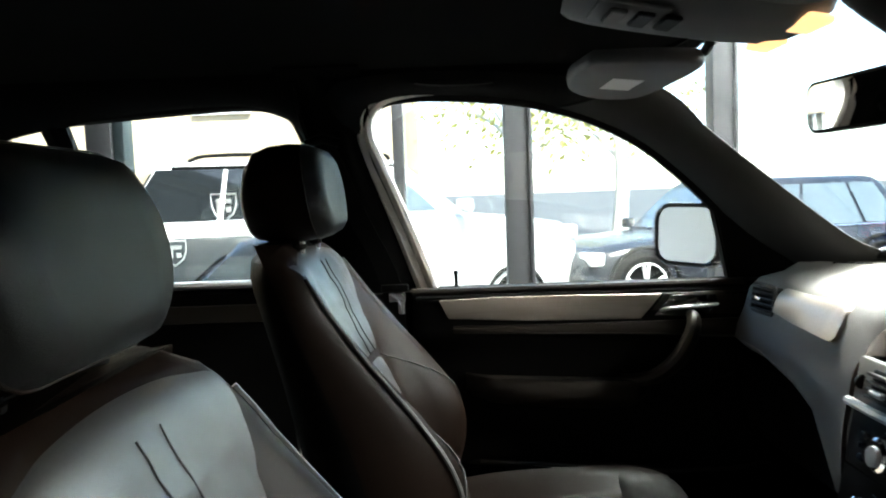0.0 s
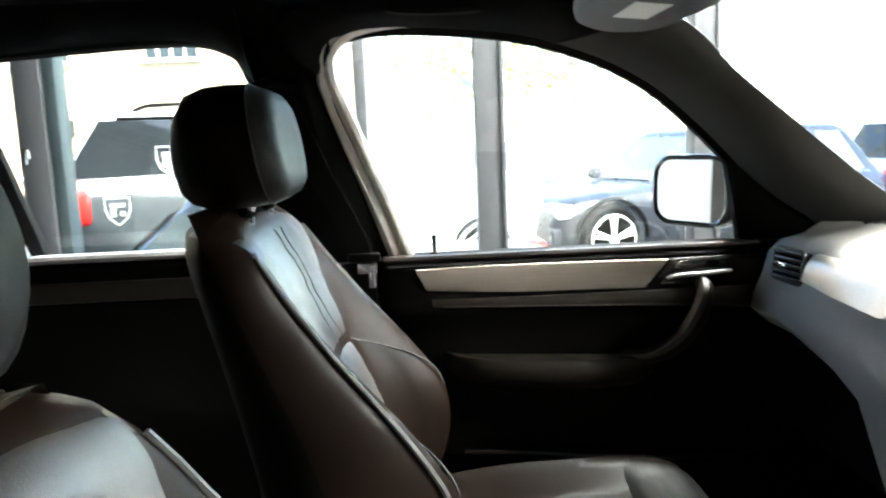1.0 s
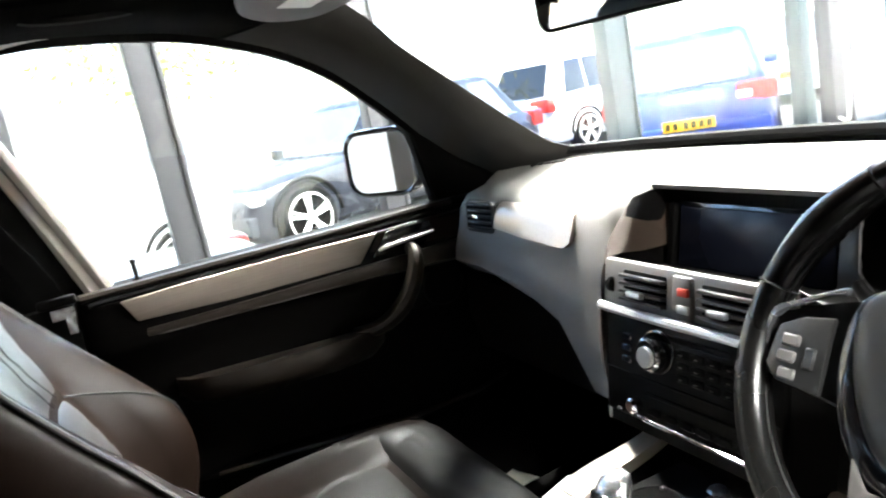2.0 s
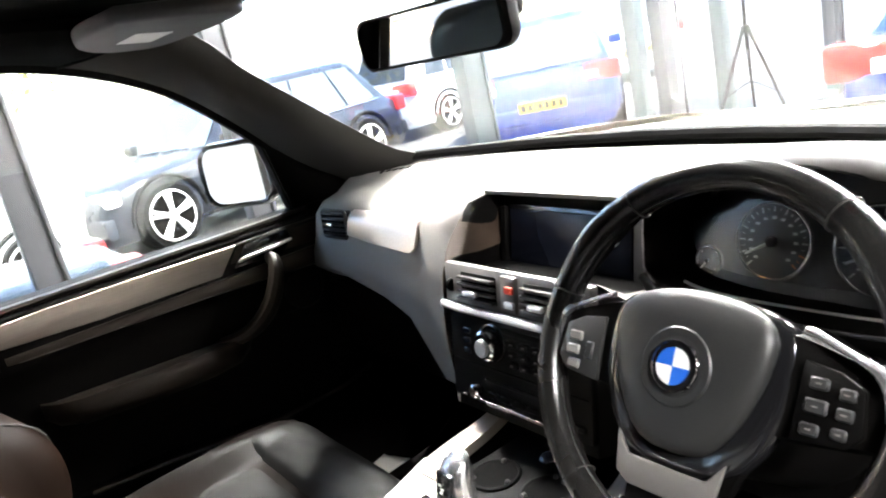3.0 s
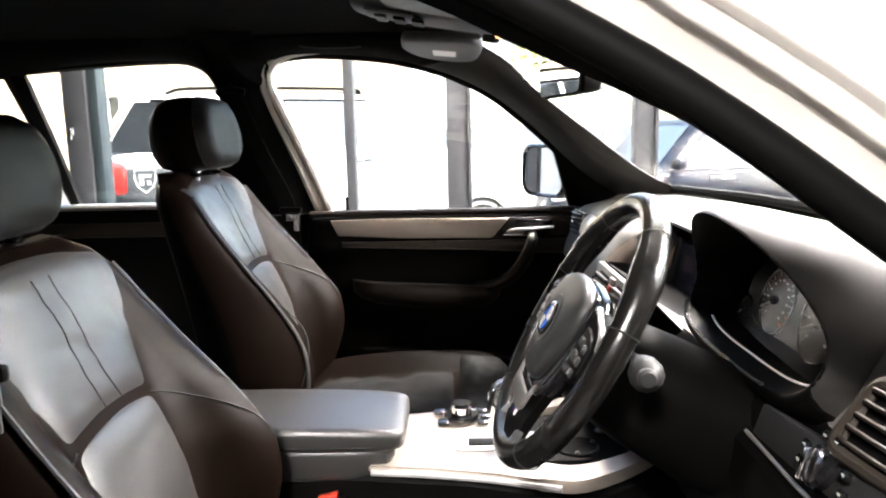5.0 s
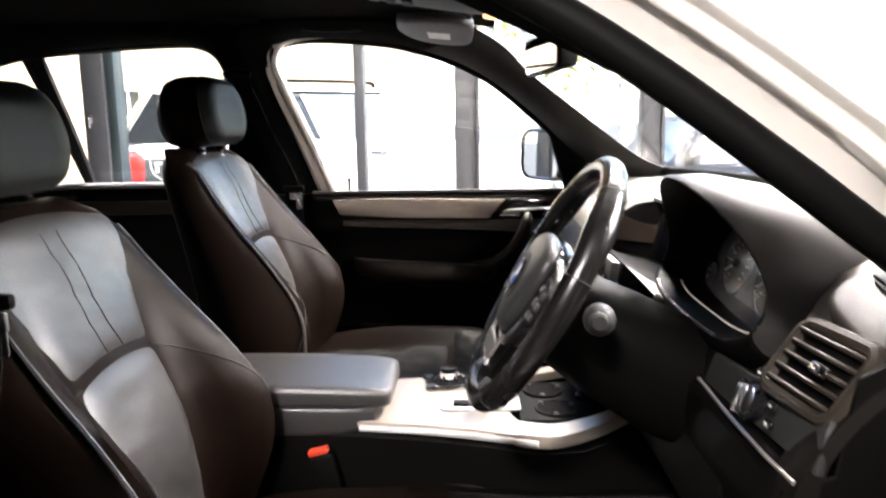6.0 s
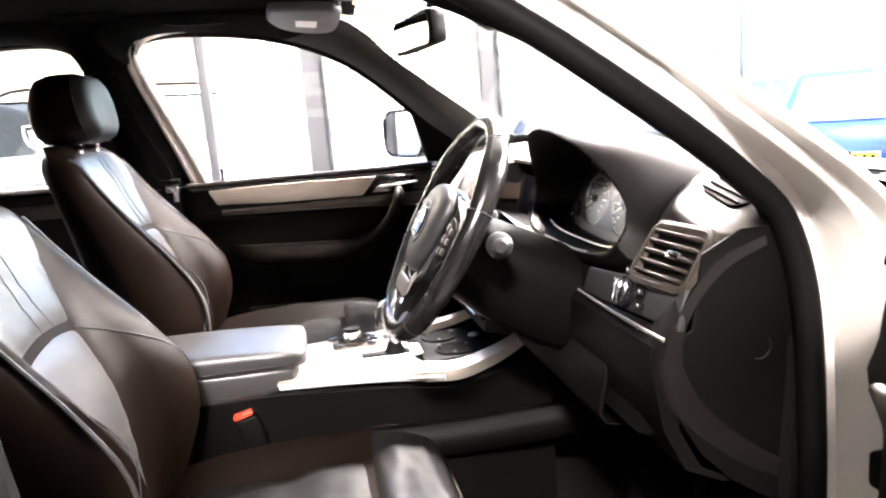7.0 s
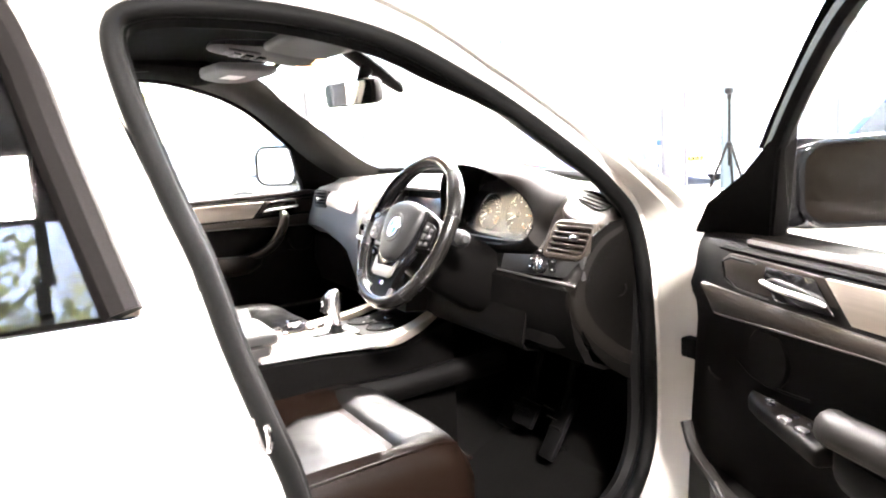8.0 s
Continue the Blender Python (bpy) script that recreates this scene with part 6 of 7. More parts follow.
rows = [[V(p.x + 0.012, -0.690, p.z + 0.004) for p in outer], [V(p.x + 0.001, -0.722, p.z) for p in outer], [V(p.x * 0.75 + q.x * 0.25, -0.740, p.z * 0.75 + q.z * 0.25) for p, q in zip(outer, inner)], [V(q.x, -0.7435, q.z) for q in inner], [V(q.x + 0.003, -0.737, q.z) for q in inner]]
part("end_rib", sheet(rows, (0.002, 0.004, 0)), M["end_rib"], EC, "broad curved rib round the end cover", sharp=60)
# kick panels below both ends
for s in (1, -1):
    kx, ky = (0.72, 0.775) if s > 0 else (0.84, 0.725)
    # Takes the carpet's near-black, so the footwell shade is painted here too.
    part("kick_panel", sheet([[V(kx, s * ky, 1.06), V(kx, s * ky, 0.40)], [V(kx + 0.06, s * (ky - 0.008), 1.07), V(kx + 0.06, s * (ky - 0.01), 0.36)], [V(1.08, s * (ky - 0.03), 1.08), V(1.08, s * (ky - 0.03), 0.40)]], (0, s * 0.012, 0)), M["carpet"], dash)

# ---- steering wheel ----
WC = V(0.485, -0.373, 1.043)
WT = radians(30)
wa = V(-math.cos(WT), 0, math.sin(WT))
wu = V(math.sin(WT), 0, math.cos(WT))
wr = V(0, -1, 0)


def on_wheel(a, b, d=0.0):
    return WC + wr * a + wu * b + wa * d


sw = thing("steering_wheel", "black leather steering wheel with satin spokes and round badge", "steering wheel", tuple(WC))
pts, rad = [], []
for k in range(72):
    t = 2 * math.pi * k / 72
    pts.append(on_wheel(0.1755 * math.cos(t), 0.1755 * math.sin(t)))
    rad.append(0.0158 + 0.0028 * (math.exp(-((t - 0.62) / 0.20) ** 2) + math.exp(-((t - 2.52) / 0.20) ** 2)))
rings = []
for p, r in zip(pts, rad):
    d = (p - WC).normalized()
    rings.append([p + d * math.cos(q) * r + wa * math.sin(q) * r * 1.08 for q in [2 * math.pi * j / 14 for j in range(14)]])
bm = loft(rings + rings[:1], True, False)
bmesh.ops.remove_doubles(bm, verts=bm.verts, dist=1e-6)
RIM = part("rim", bm, M["rim_leather"], sw, "worn black leather rim")
for t in (0.25, 0.95, 2.19, 2.89, 4.05, 5.37):
    part("rim_joint", tube([on_wheel((0.1755 + 0.0175 * math.cos(q)) * math.cos(t), (0.1755 + 0.0175 * math.cos(q)) * math.sin(t), 0.0187 * math.sin(q)) for q in [2 * math.pi * j / 16 for j in range(16)]], 0.0007, 4, closed=True), M["thread"], RIM)
part("rim_stitching", tube([on_wheel(0.1605 * math.cos(t), 0.1605 * math.sin(t), 0.003) for t in [2 * math.pi * j / 60 for j in range(60)]], 0.0011, 4, closed=True), M["thread"], RIM)
# airbag cover: shield shape, domed
shield = [(-0.094, 0.036), (-0.084, 0.052), (-0.045, 0.062), (0.0, 0.066), (0.045, 0.062), (0.084, 0.052), (0.094, 0.036), (0.096, 0.0), (0.090, -0.040), (0.066, -0.084), (0.030, -0.102), (-0.030, -0.102), (-0.066, -0.084), (-0.090, -0.040), (-0.096, 0.0)]


def shield_ring(k, d, drop=0.0):
    return [on_wheel(a * k, -0.012 + (b + 0.012) * k - drop * max(0, -b), d) for a, b in shield]


# gloss surround, then the soft airbag cover standing proud of it
rings = [shield_ring(k, d) for k, d in ((0.98, -0.02), (1.0, 0.0), (0.985, 0.010), (0.95, 0.014), (0.80, 0.016), (0.3, 0.016))]
part("hub_surround", softened(loft(rings), 1), M["plastic_gloss"], sw, "gloss black surround of the airbag cover", sharp=60)
pad_line = [(-0.082, 0.034), (-0.070, 0.052), (-0.040, 0.062), (0.0, 0.066), (0.040, 0.062), (0.070, 0.052), (0.082, 0.034), (0.078, 0.004), (0.066, -0.034), (0.044, -0.070), (0.022, -0.082), (-0.022, -0.082), (-0.044, -0.070), (-0.066, -0.034), (-0.078, 0.004)]
rings = []
for k, d in ((1.0, 0.006), (1.0, 0.018), (0.965, 0.025), (0.88, 0.029), (0.66, 0.033), (0.36, 0.034), (0.12, 0.034)):
    rings.append([on_wheel(a * k, -0.006 + (b + 0.006) * k, d) for a, b in pad_line])
HB = part("airbag_cover", softened(loft(rings), 1), M["hub"], sw, sharp=60)
BC = -0.006
dish = [[on_wheel(r * math.cos(t), BC + r * math.sin(t), d) for t in [2 * math.pi * j / 40 for j in range(40)]] for r, d in ((0.0365, 0.0325), (0.034, 0.0352), (0.031, 0.0352), (0.0255, 0.0335), (0.024, 0.033))]
part("badge_ring", loft(dish), M["hub"], HB)
bd = part("badge", disc(on_wheel(0, BC, 0.0345), wa, 0.0235, 0.005, 36, 0.002), M["plastic_gloss"], HB, "round badge in blue and white quarters")
part("badge_rim", ring_torus(on_wheel(0, BC, 0.0368), wa, 0.0225, 0.0011, 36, 6), M["chrome"], bd)
for k in range(4):
    q = [on_wheel(0.0165 * r * math.cos(t), BC + 0.0165 * r * math.sin(t), 0.0374) for r, t in [(0, 0)] + [(1, math.pi / 2 * k + math.pi / 2 * j / 7) for j in range(8)]]
    bm = bmesh.new()
    bm.faces.new([bm.verts.new(p) for p in q])
    thicken(bm, wa * 0.0008)
    part("badge_quarter", bm, M["badge_blue"] if k % 2 else M["badge_white"], bd)
wrot = Matrix((wa, -wr, wu)).transposed()
# side spokes: a dark web, a satin shoulder towards the rim and the switches
for s in (-1, 1):
    rows = []
    for k in range(9):
        t = k / 8
        a = s * (0.078 + 0.094 * t)
        up_, lo_ = 0.046 - 0.026 * t ** 1.4, -0.046 + 0.012 * t
        d0 = 0.014 - 0.010 * t
        rows.append([on_wheel(a, up_, d0 - 0.018), on_wheel(a, up_ - 0.004, d0 - 0.002), on_wheel(a, up_ * 0.6 + lo_ * 0.4, d0), on_wheel(a, up_ * 0.3 + lo_ * 0.7, d0 - 0.001), on_wheel(a, lo_ + 0.004, d0 - 0.004), on_wheel(a, lo_, d0 - 0.020), on_wheel(a, (up_ + lo_) / 2, d0 - 0.024)])
    sp = part("spoke", loft(rows), M["plastic"], sw)
    line = smooth_line([on_wheel(s * 0.096, 0.047, 0.013), on_wheel(s * 0.108, 0.044, 0.013), on_wheel(s * 0.135, 0.033, 0.011), on_wheel(s * 0.156, 0.023, 0.008), on_wheel(s * 0.163, 0.006, 0.006), on_wheel(s * 0.163, -0.018, 0.004)], 17)
    part("spoke_trim", tube(line, [0.0045, 0.0055, 0.005, 0.0045, 0.004, 0.004, 0.004, 0.0045, 0.0055, 0.007, 0.008, 0.008, 0.007, 0.006, 0.005, 0.004, 0.002], 8, flat=0.6), M["lever_satin"], sp, "satin silver spoke edge")
    pod = [(0.100, 0.024), (0.128, 0.020), (0.148, 0.010), (0.152, -0.024), (0.140, -0.036), (0.098, -0.040)]
    pod = [(s * a, b) for a, b in (pod if s > 0 else pod[::-1])]
    part("switch_pod", slab(pod, WC + wa * 0.0095, wr, wu, -0.006 if wr.cross(wu).dot(wa) < 0 else 0.006, 0.002), M["plastic"] if s > 0 else M["hub"], sp)
    if s > 0:
        spots = [(0.115, 0.008, 0.015, 0.010), (0.115, -0.010, 0.018, 0.012), (0.113, -0.028, 0.015, 0.010), (0.137, 0.004, 0.012, 0.010), (0.137, -0.011, 0.013, 0.010), (0.135, -0.026, 0.012, 0.009)]
    else:
        spots = [(-0.132, -0.001, 0.017, 0.010), (-0.133, -0.015, 0.017, 0.010), (-0.129, -0.029, 0.016, 0.010), (-0.112, -0.013, 0.010, 0.018)]
    for k, (a, b, w_, h_) in enumerate(spots):
        bt = part("wheel_button", box(on_wheel(a, b, 0.0165), (0.004, w_, h_), 0.0016, 1, wrot), M["satin_taupe"] if s < 0 and k < 3 else M["hub"], sp)
        if s > 0:
            part("button_mark", box(on_wheel(a, b, 0.0187), (0.0008, 0.0042, 0.0014), 0.0, 1, wrot), M["satin_taupe"], bt)
# lower spoke: one broad dark blade under a gloss chin, satin feet at the rim
rows = []
for t, w in ((-0.078, 0.062), (-0.100, 0.054), (-0.125, 0.046), (-0.150, 0.046), (-0.166, 0.056)):
    rows.append([on_wheel(-w, t, -0.006), on_wheel(-w, t, 0.006), on_wheel(0, t, 0.010), on_wheel(w, t, 0.006), on_wheel(w, t, -0.006), on_wheel(0, t, -0.012)])
LS = part("lower_spoke", loft(rows), M["plastic"], sw)
chin = [(-0.056, -0.074), (-0.040, -0.094), (0.040, -0.094), (0.056, -0.074), (0.050, -0.112), (0.036, -0.120), (-0.036, -0.120), (-0.050, -0.112)]
flip = wr.cross(wu).dot(wa) < 0
part("chin", slab(chin, on_wheel(0, 0, 0.0165), wr, wu, -0.005 if flip else 0.005, 0.0022), M["satin_taupe"], LS, "satin grey chin under the hub")
for s in (-1, 1):
    part("spoke_foot", tube(smooth_line([on_wheel(s * 0.046, -0.140, 0.004), on_wheel(s * 0.053, -0.152, 0.006), on_wheel(s * 0.064, -0.160, 0.005)], 7), [0.006, 0.007, 0.008, 0.009, 0.009, 0.008, 0.006], 8, flat=0.7), M["lever_satin"], LS, "satin silver foot")
for k, mm in enumerate(("badge_blue", "badge_red", "badge_white")):
    part("stripe", box(on_wheel(-0.006 + 0.005 * k, -0.132, 0.0105), (0.003, 0.0042, 0.010 if k == 2 else 0.008), 0.0006, 1, wrot), M[mm], LS)
# column shroud, stalks
rings = []
for d, w, h in ((-0.015, 0.050, 0.045), (-0.05, 0.062, 0.056), (-0.12, 0.070, 0.064), (-0.22, 0.075, 0.070), (-0.27, 0.070, 0.065)):
    rings.append([on_wheel(a * w, -0.012 + b * h * (1.0 if b > 0 else 1.45), d) for a, b in [(math.cos(t), math.sin(t)) for t in [2 * math.pi * j / 20 for j in range(20)]]])
col = part("column_shroud", loft(rings), M["plastic"], sw, sharp=60)
for s in (-1, 1):
    part("stalk", tube(smooth_line([on_wheel(s * 0.05, 0.010, -0.065), on_wheel(s * 0.10, 0.014, -0.06), on_wheel(s * 0.150, 0.016, -0.050), on_wheel(s * 0.172, 0.016, -0.045)], 11), [0.006, 0.006, 0.008, 0.010, 0.013, 0.016, 0.018, 0.019, 0.019, 0.017, 0.010], 12), M["hub"], col, "black column stalk")
    part("stalk_end", disc(on_wheel(s * 0.176, 0.016, -0.044), wr * s, 0.011, 0.012, 18, 0.003), M["hub"], col)

# ---- centre console ----
con = thing("centre_console", "dark centre console with a bright metal tray", "console", (0.2, 0, 0.4))
rings = []
for x, w, z in ((-0.30, 0.105, 0.70), (-0.10, 0.108, 0.715), (0.15, 0.110, 0.722), (0.35, 0.125, 0.715), (0.50, 0.165, 0.712), (0.58, 0.165, 0.715), (0.66, 0.150, 0.74), (0.72, 0.15, 0.76)):
    rings.append([V(x, -w * 0.96, 0.36), V(x, -w, 0.60), V(x, -w, z - 0.012), V(x, -w + 0.012, z), V(x, w - 0.012, z), V(x, w, z - 0.012), V(x, w, 0.60), V(x, w * 0.96, 0.36)])
part("tunnel", loft(rings), M["plastic"], con)
part("knee_roll", tube(smooth_line([(0.30, -0.150, 0.60), (0.5, -0.175, 0.60), (0.72, -0.19, 0.61), (0.85, -0.20, 0.62)], 11), 0.03, 10, flat=1.2), M["plastic"], con)
# tray: rear plate and two wings round the cup holder
def plate(name, outline, z0, slope=0.0, m="trim_ali", t=0.012, lab=""):
    bm = bmesh.new()
    f = bm.faces.new([bm.verts.new(V(x, y, z0 + slope * (x - 0.2))) for x, y in outline])
    thicken(bm, (0, 0, -t))
    bmesh.ops.bevel(bm, geom=bm.edges[:], offset=0.003, segments=2, affect='EDGES')
    return part(name, bm, M[m], con, lab)


plate("tray", [(0.185, -0.113), (0.30, -0.128), (0.40, -0.150), (0.47, -0.175), (0.475, -0.105), (0.462, -0.07), (0.455, 0.0), (0.462, 0.07), (0.475, 0.105), (0.47, 0.175), (0.40, 0.150), (0.30, 0.128), (0.185, 0.113)], 0.736, 0.0, lab="bright brushed metal tray")
for s in (-1, 1):
    w = smooth_line([(0.465, s * 0.142, 0.737), (0.53, s * 0.158, 0.738), (0.60, s * 0.150, 0.752), (0.66, s * 0.140, 0.775), (0.70, s * 0.135, 0.80)], 15)
    rows = [[p + V(0, -s * 0.034 * (1 - 0.55 * k / 14), -0.004) for k, p in enumerate(w)], [p + V(0, -s * 0.030 * (1 - 0.55 * k / 14), 0.003) for k, p in enumerate(w)], [p + V(0, s * 0.026 * (1 - 0.6 * k / 14), 0.0) for k, p in enumerate(w)], [p + V(0, s * 0.030 * (1 - 0.6 * k / 14), -0.012) for k, p in enumerate(w)]]
    part("tray_wing", sheet(rows, (0, 0, -0.008)), M["trim_ali"], con, "bright metal wing")
    part("tray_edge", tube(smooth_line([(0.19, s * 0.114, 0.726), (0.30, s * 0.129, 0.726), (0.40, s * 0.151, 0.726), (0.50, s * 0.185, 0.726)], 13), 0.006, 8), M["silver"], con)
# cup holder well
part("cup_well", box((0.555, 0, 0.728), (0.16, 0.20, 0.014), 0.006), M["rubber"], con)
for x, y, r in ((0.53, 0.045, 0.037), (0.545, -0.050, 0.037)):
    part("cup_hole", disc((x, y, 0.7362), (0, 0, 1), r, 0.004, 32), M["carpet"], con)
    part("cup_ring", ring_torus((x, y, 0.737), (0, 0, 1), r, 0.003, 32, 8), M["rubber"], con)
    for k in range(3):
        t = 2 * math.pi * k / 3 + 0.4
        part("cup_tab", box((x + r * 0.90 * math.cos(t), y + r * 0.90 * math.sin(t), 0.739), (0.008, 0.008, 0.008), 0.003), M["hub"], con)
part("socket_lid", disc((0.60, 0.0, 0.742), (0, 0, 1), 0.014, 0.012, 24, 0.003), M["lever_satin"], con)
# gear lever
gp = part("gear_plate", slab(round_rect(0.15, 0.075, 0.010, 4), (0.405, -0.025, 0.7365), (1, 0, 0), (0, 1, 0), 0.004, 0.001), M["silver"], con)
part("gear_slot", box((0.405, -0.034, 0.742), (0.10, 0.028, 0.003), 0.001), M["rubber"], gp)
part("gear_gaiter", loft([[V(0.425 + a * k, -0.032 + b * k, z) for a, b in round_rect(0.045, 0.036, 0.014, 4)] for k, z in ((1.1, 0.740), (0.8, 0.75), (0.55, 0.765))]), M["rubber"], gp)
rings = []
for x, z, a, b in ((0.428, 0.748, 0.018, 0.020), (0.427, 0.765, 0.021, 0.023), (0.424, 0.785, 0.028, 0.029), (0.420, 0.805, 0.037, 0.036), (0.417, 0.825, 0.043, 0.041), (0.417, 0.842, 0.043, 0.041), (0.421, 0.853, 0.034, 0.034), (0.425, 0.858, 0.014, 0.016)):
    rings.append([V(x + p * a / 0.036, -0.032 + q * b / 0.036, z + p * 0.30 * a / 0.043) for p, q in round_rect(0.036, 0.036, 0.016, 6)])
gl = part("gear_lever", loft(rings), M["lever_satin"], con, "black gear lever with bright shoulders", sharp=60)
part("lever_face", box((0.3965, -0.032, 0.822), (0.008, 0.032, 0.044), 0.003, 2, Euler((0, radians(14), 0)).to_matrix()), M["plastic_gloss"], gl)
for k in range(4):
    part("lever_mark", box((0.3915, -0.032 + 0.003 * (k % 2), 0.812 + 0.006 * k), (0.001, 0.005, 0.003), 0.0), M["print_white"], gl)
for s in (-1, 1):
    part("lever_shoulder", tube(smooth_line([(0.423, -0.032 + s * 0.015, 0.77), (0.416, -0.032 + s * 0.017, 0.80), (0.412, -0.032 + s * 0.021, 0.83), (0.422, -0.032 + s * 0.015, 0.853)], 9), 0.0035, 6), M["silver"], gl)
# controller and buttons
ck = part("controller", disc((0.345, 0.085, 0.757), (0, 0, 1), 0.020, 0.022, 32, 0.004), M["chrome"], con, "round chrome controller")
part("controller_top", disc((0.345, 0.085, 0.769), (0, 0, 1), 0.017, 0.004, 28, 0.001), M["plastic"], ck)
part("controller_base", disc((0.345, 0.085, 0.743), (0, 0, 1), 0.034, 0.010, 32, 0.003), M["plastic_gloss"], ck)
for x, y in ((0.385, 0.055), (0.392, 0.085), (0.385, 0.112), (0.31, 0.055), (0.302, 0.11), (0.42, 0.075)):
    part("console_button", box((x, y, 0.743), (0.022, 0.020, 0.008), 0.003), M["plastic_gloss"], con)
# armrest with lid
def arm_ring(x, w, z0, z1, r):
    return [V(x, -0.010 + a, (z0 + z1) / 2 + b) for a, b in round_rect(2 * w, z1 - z0, r, 5)]


ar = part("armrest_box", loft([arm_ring(-0.20, 0.095, 0.70, 0.768, 0.012), arm_ring(-0.10, 0.100, 0.70, 0.768, 0.012), arm_ring(0.16, 0.100, 0.705, 0.766, 0.014), arm_ring(0.215, 0.094, 0.722, 0.764, 0.014), arm_ring(0.228, 0.08, 0.740, 0.762, 0.008)]), M["leather"], con)
part("armrest_lid", softened(loft([arm_ring(-0.215, 0.08, 0.765, 0.785, 0.008), arm_ring(-0.21, 0.098, 0.760, 0.800, 0.012), arm_ring(-0.10, 0.106, 0.758, 0.806, 0.014), arm_ring(0.10, 0.106, 0.757, 0.803, 0.014), arm_ring(0.215, 0.104, 0.757, 0.797, 0.014), arm_ring(0.240, 0.098, 0.760, 0.792, 0.012), arm_ring(0.248, 0.085, 0.766, 0.785, 0.008)]), 1), M["leather"], con, "padded leather armrest lid", sharp=60)
part("lid_stitching", tube([V(x, -0.117, 0.770) for x in (-0.18, 0.0, 0.2)], 0.0014, 5), M["thread"], ar)

# ---- overhead ----
def visor(s, lab):
    v = thing("sun_visor", lab, "sun visor", (0.3, s * 0.36, 1.47), group="sun visors")
    o = []
    pts = [(0.245, 0.20), (0.235, 0.36), (0.262, 0.50), (0.315, 0.570), (0.365, 0.565), (0.395, 0.51), (0.402, 0.36), (0.396, 0.17), (0.34, 0.15)]
    line = smooth_line([(x, s * y, 1.468 + 0.10 * (0.30 - x)) for x, y in pts + pts[:1]], 41)[:-1]
    mid = sum(line, V(0, 0, 0)) / len(line)
    rings = [[mid + (p - mid) * k + V(0, 0, dz) for p in line] for k, dz in ((0.94, 0.010), (0.99, 0.008), (1.0, 0.0), (0.985, -0.008), (0.93, -0.011), (0.5, -0.011))]
    part("visor_body", loft(rings), M["visor" if s > 0 else "visor_shaded"], v, sharp=60)
    if s > 0:
        part("visor_label", box((0.325, s * 0.375, 1.4545), (0.050, 0.110, 0.002), 0.0005, 1, Euler((0, radians(5.7), 0)).to_matrix()), M["paper"], v, "pale printed label")
    part("visor_clip", tube([V(0.392, s * 0.16, 1.466), V(0.388, s * 0.125, 1.472)], 0.007, 8), M["plastic"], v)
    return v


visor(1, "grey passenger sun visor with a pale label, folded up")
visor(-1, "driver's sun visor, grey darkened for shade, folded up")
oc = thing("overhead_console", "grey overhead console with switches and lit map lamps", "overhead console", (0.3, 0, 1.5))
part("console_body", softened(loft([[V(x, y, z) for y, z in ((-w, 1.50), (-w * 0.9, zz), (0, zz - 0.006), (w * 0.9, zz), (w, 1.50), (0, 1.52))] for x, w, zz in ((0.17, 0.06, 1.498), (0.20, 0.085, 1.488), (0.30, 0.10, 1.470), (0.40, 0.115, 1.455), (0.445, 0.11, 1.452), (0.46, 0.08, 1.462))]), 1), M["visor"], oc)
for s in (-1, 1):
    part("map_lamp", box((0.432, s * 0.055, 1.4535), (0.030, 0.062, 0.010), 0.004, 2, Euler((0, radians(10), 0)).to_matrix()), M["warm_lamp"], oc, "warm lit lamp")
part("switch_plate", box((0.24, -0.03, 1.478), (0.08, 0.085, 0.006), 0.003, 2, Euler((0, radians(10), 0)).to_matrix()), M["visor"], oc)
for k in range(3):
    part("console_switch", box((0.225 + 0.03 * k, -0.03, 1.475 - 0.005 * k), (0.020, 0.055, 0.006), 0.002, 1, Euler((0, radians(10), 0)).to_matrix()), M["visor"] if k == 0 else M["plastic"], oc)
im = thing("rear_view_mirror", "black rear-view mirror on the windscreen", "mirror", (0.5, -0.06, 1.375))
mc = V(0.517, -0.033, 1.374)
ma = V(-0.99, -0.13, -0.04).normalized()
mu = V(0, 0, 1)
mr = ma.cross(mu).normalized()
mu = mr.cross(ma)


def mring(k, d, h=1.0):
    return [mc + mr * a * k + mu * b * k * h - ma * d for a, b in round_rect(0.248, 0.064, 0.018, 6)]


part("mirror_shell", loft([mring(0.985, -0.004), mring(1.02, 0.0), mring(1.02, 0.012), mring(0.93, 0.03), mring(0.6, 0.042), mring(0.25, 0.046)]), M["plastic"], im)
part("mirror_glass", loft([mring(0.95, -0.0055, 0.92), mring(0.95, -0.0035, 0.92)]), M["mirror_bright"], im, "mirror glass")
part("mirror_stem", tube(smooth_line([mc - ma * 0.03, V(0.555, -0.035, 1.405), V(0.575, -0.02, 1.435)], 7), [0.020, 0.018, 0.016, 0.016, 0.016, 0.018, 0.02], 12), M["plastic"], im)
part("sensor_cover", softened(loft([[V(x, -0.01 + a * w, z + b) for a, b in ((-1, 0.0), (-0.8, -0.022), (0, -0.030), (0.8, -0.022), (1, 0.0), (0, 0.014))] for x, w, z in ((0.49, 0.045, 1.525), (0.53, 0.060, 1.500), (0.60, 0.056, 1.450), (0.665, 0.040, 1.405), (0.690, 0.018, 1.392))]), 1), M["plastic"], im)
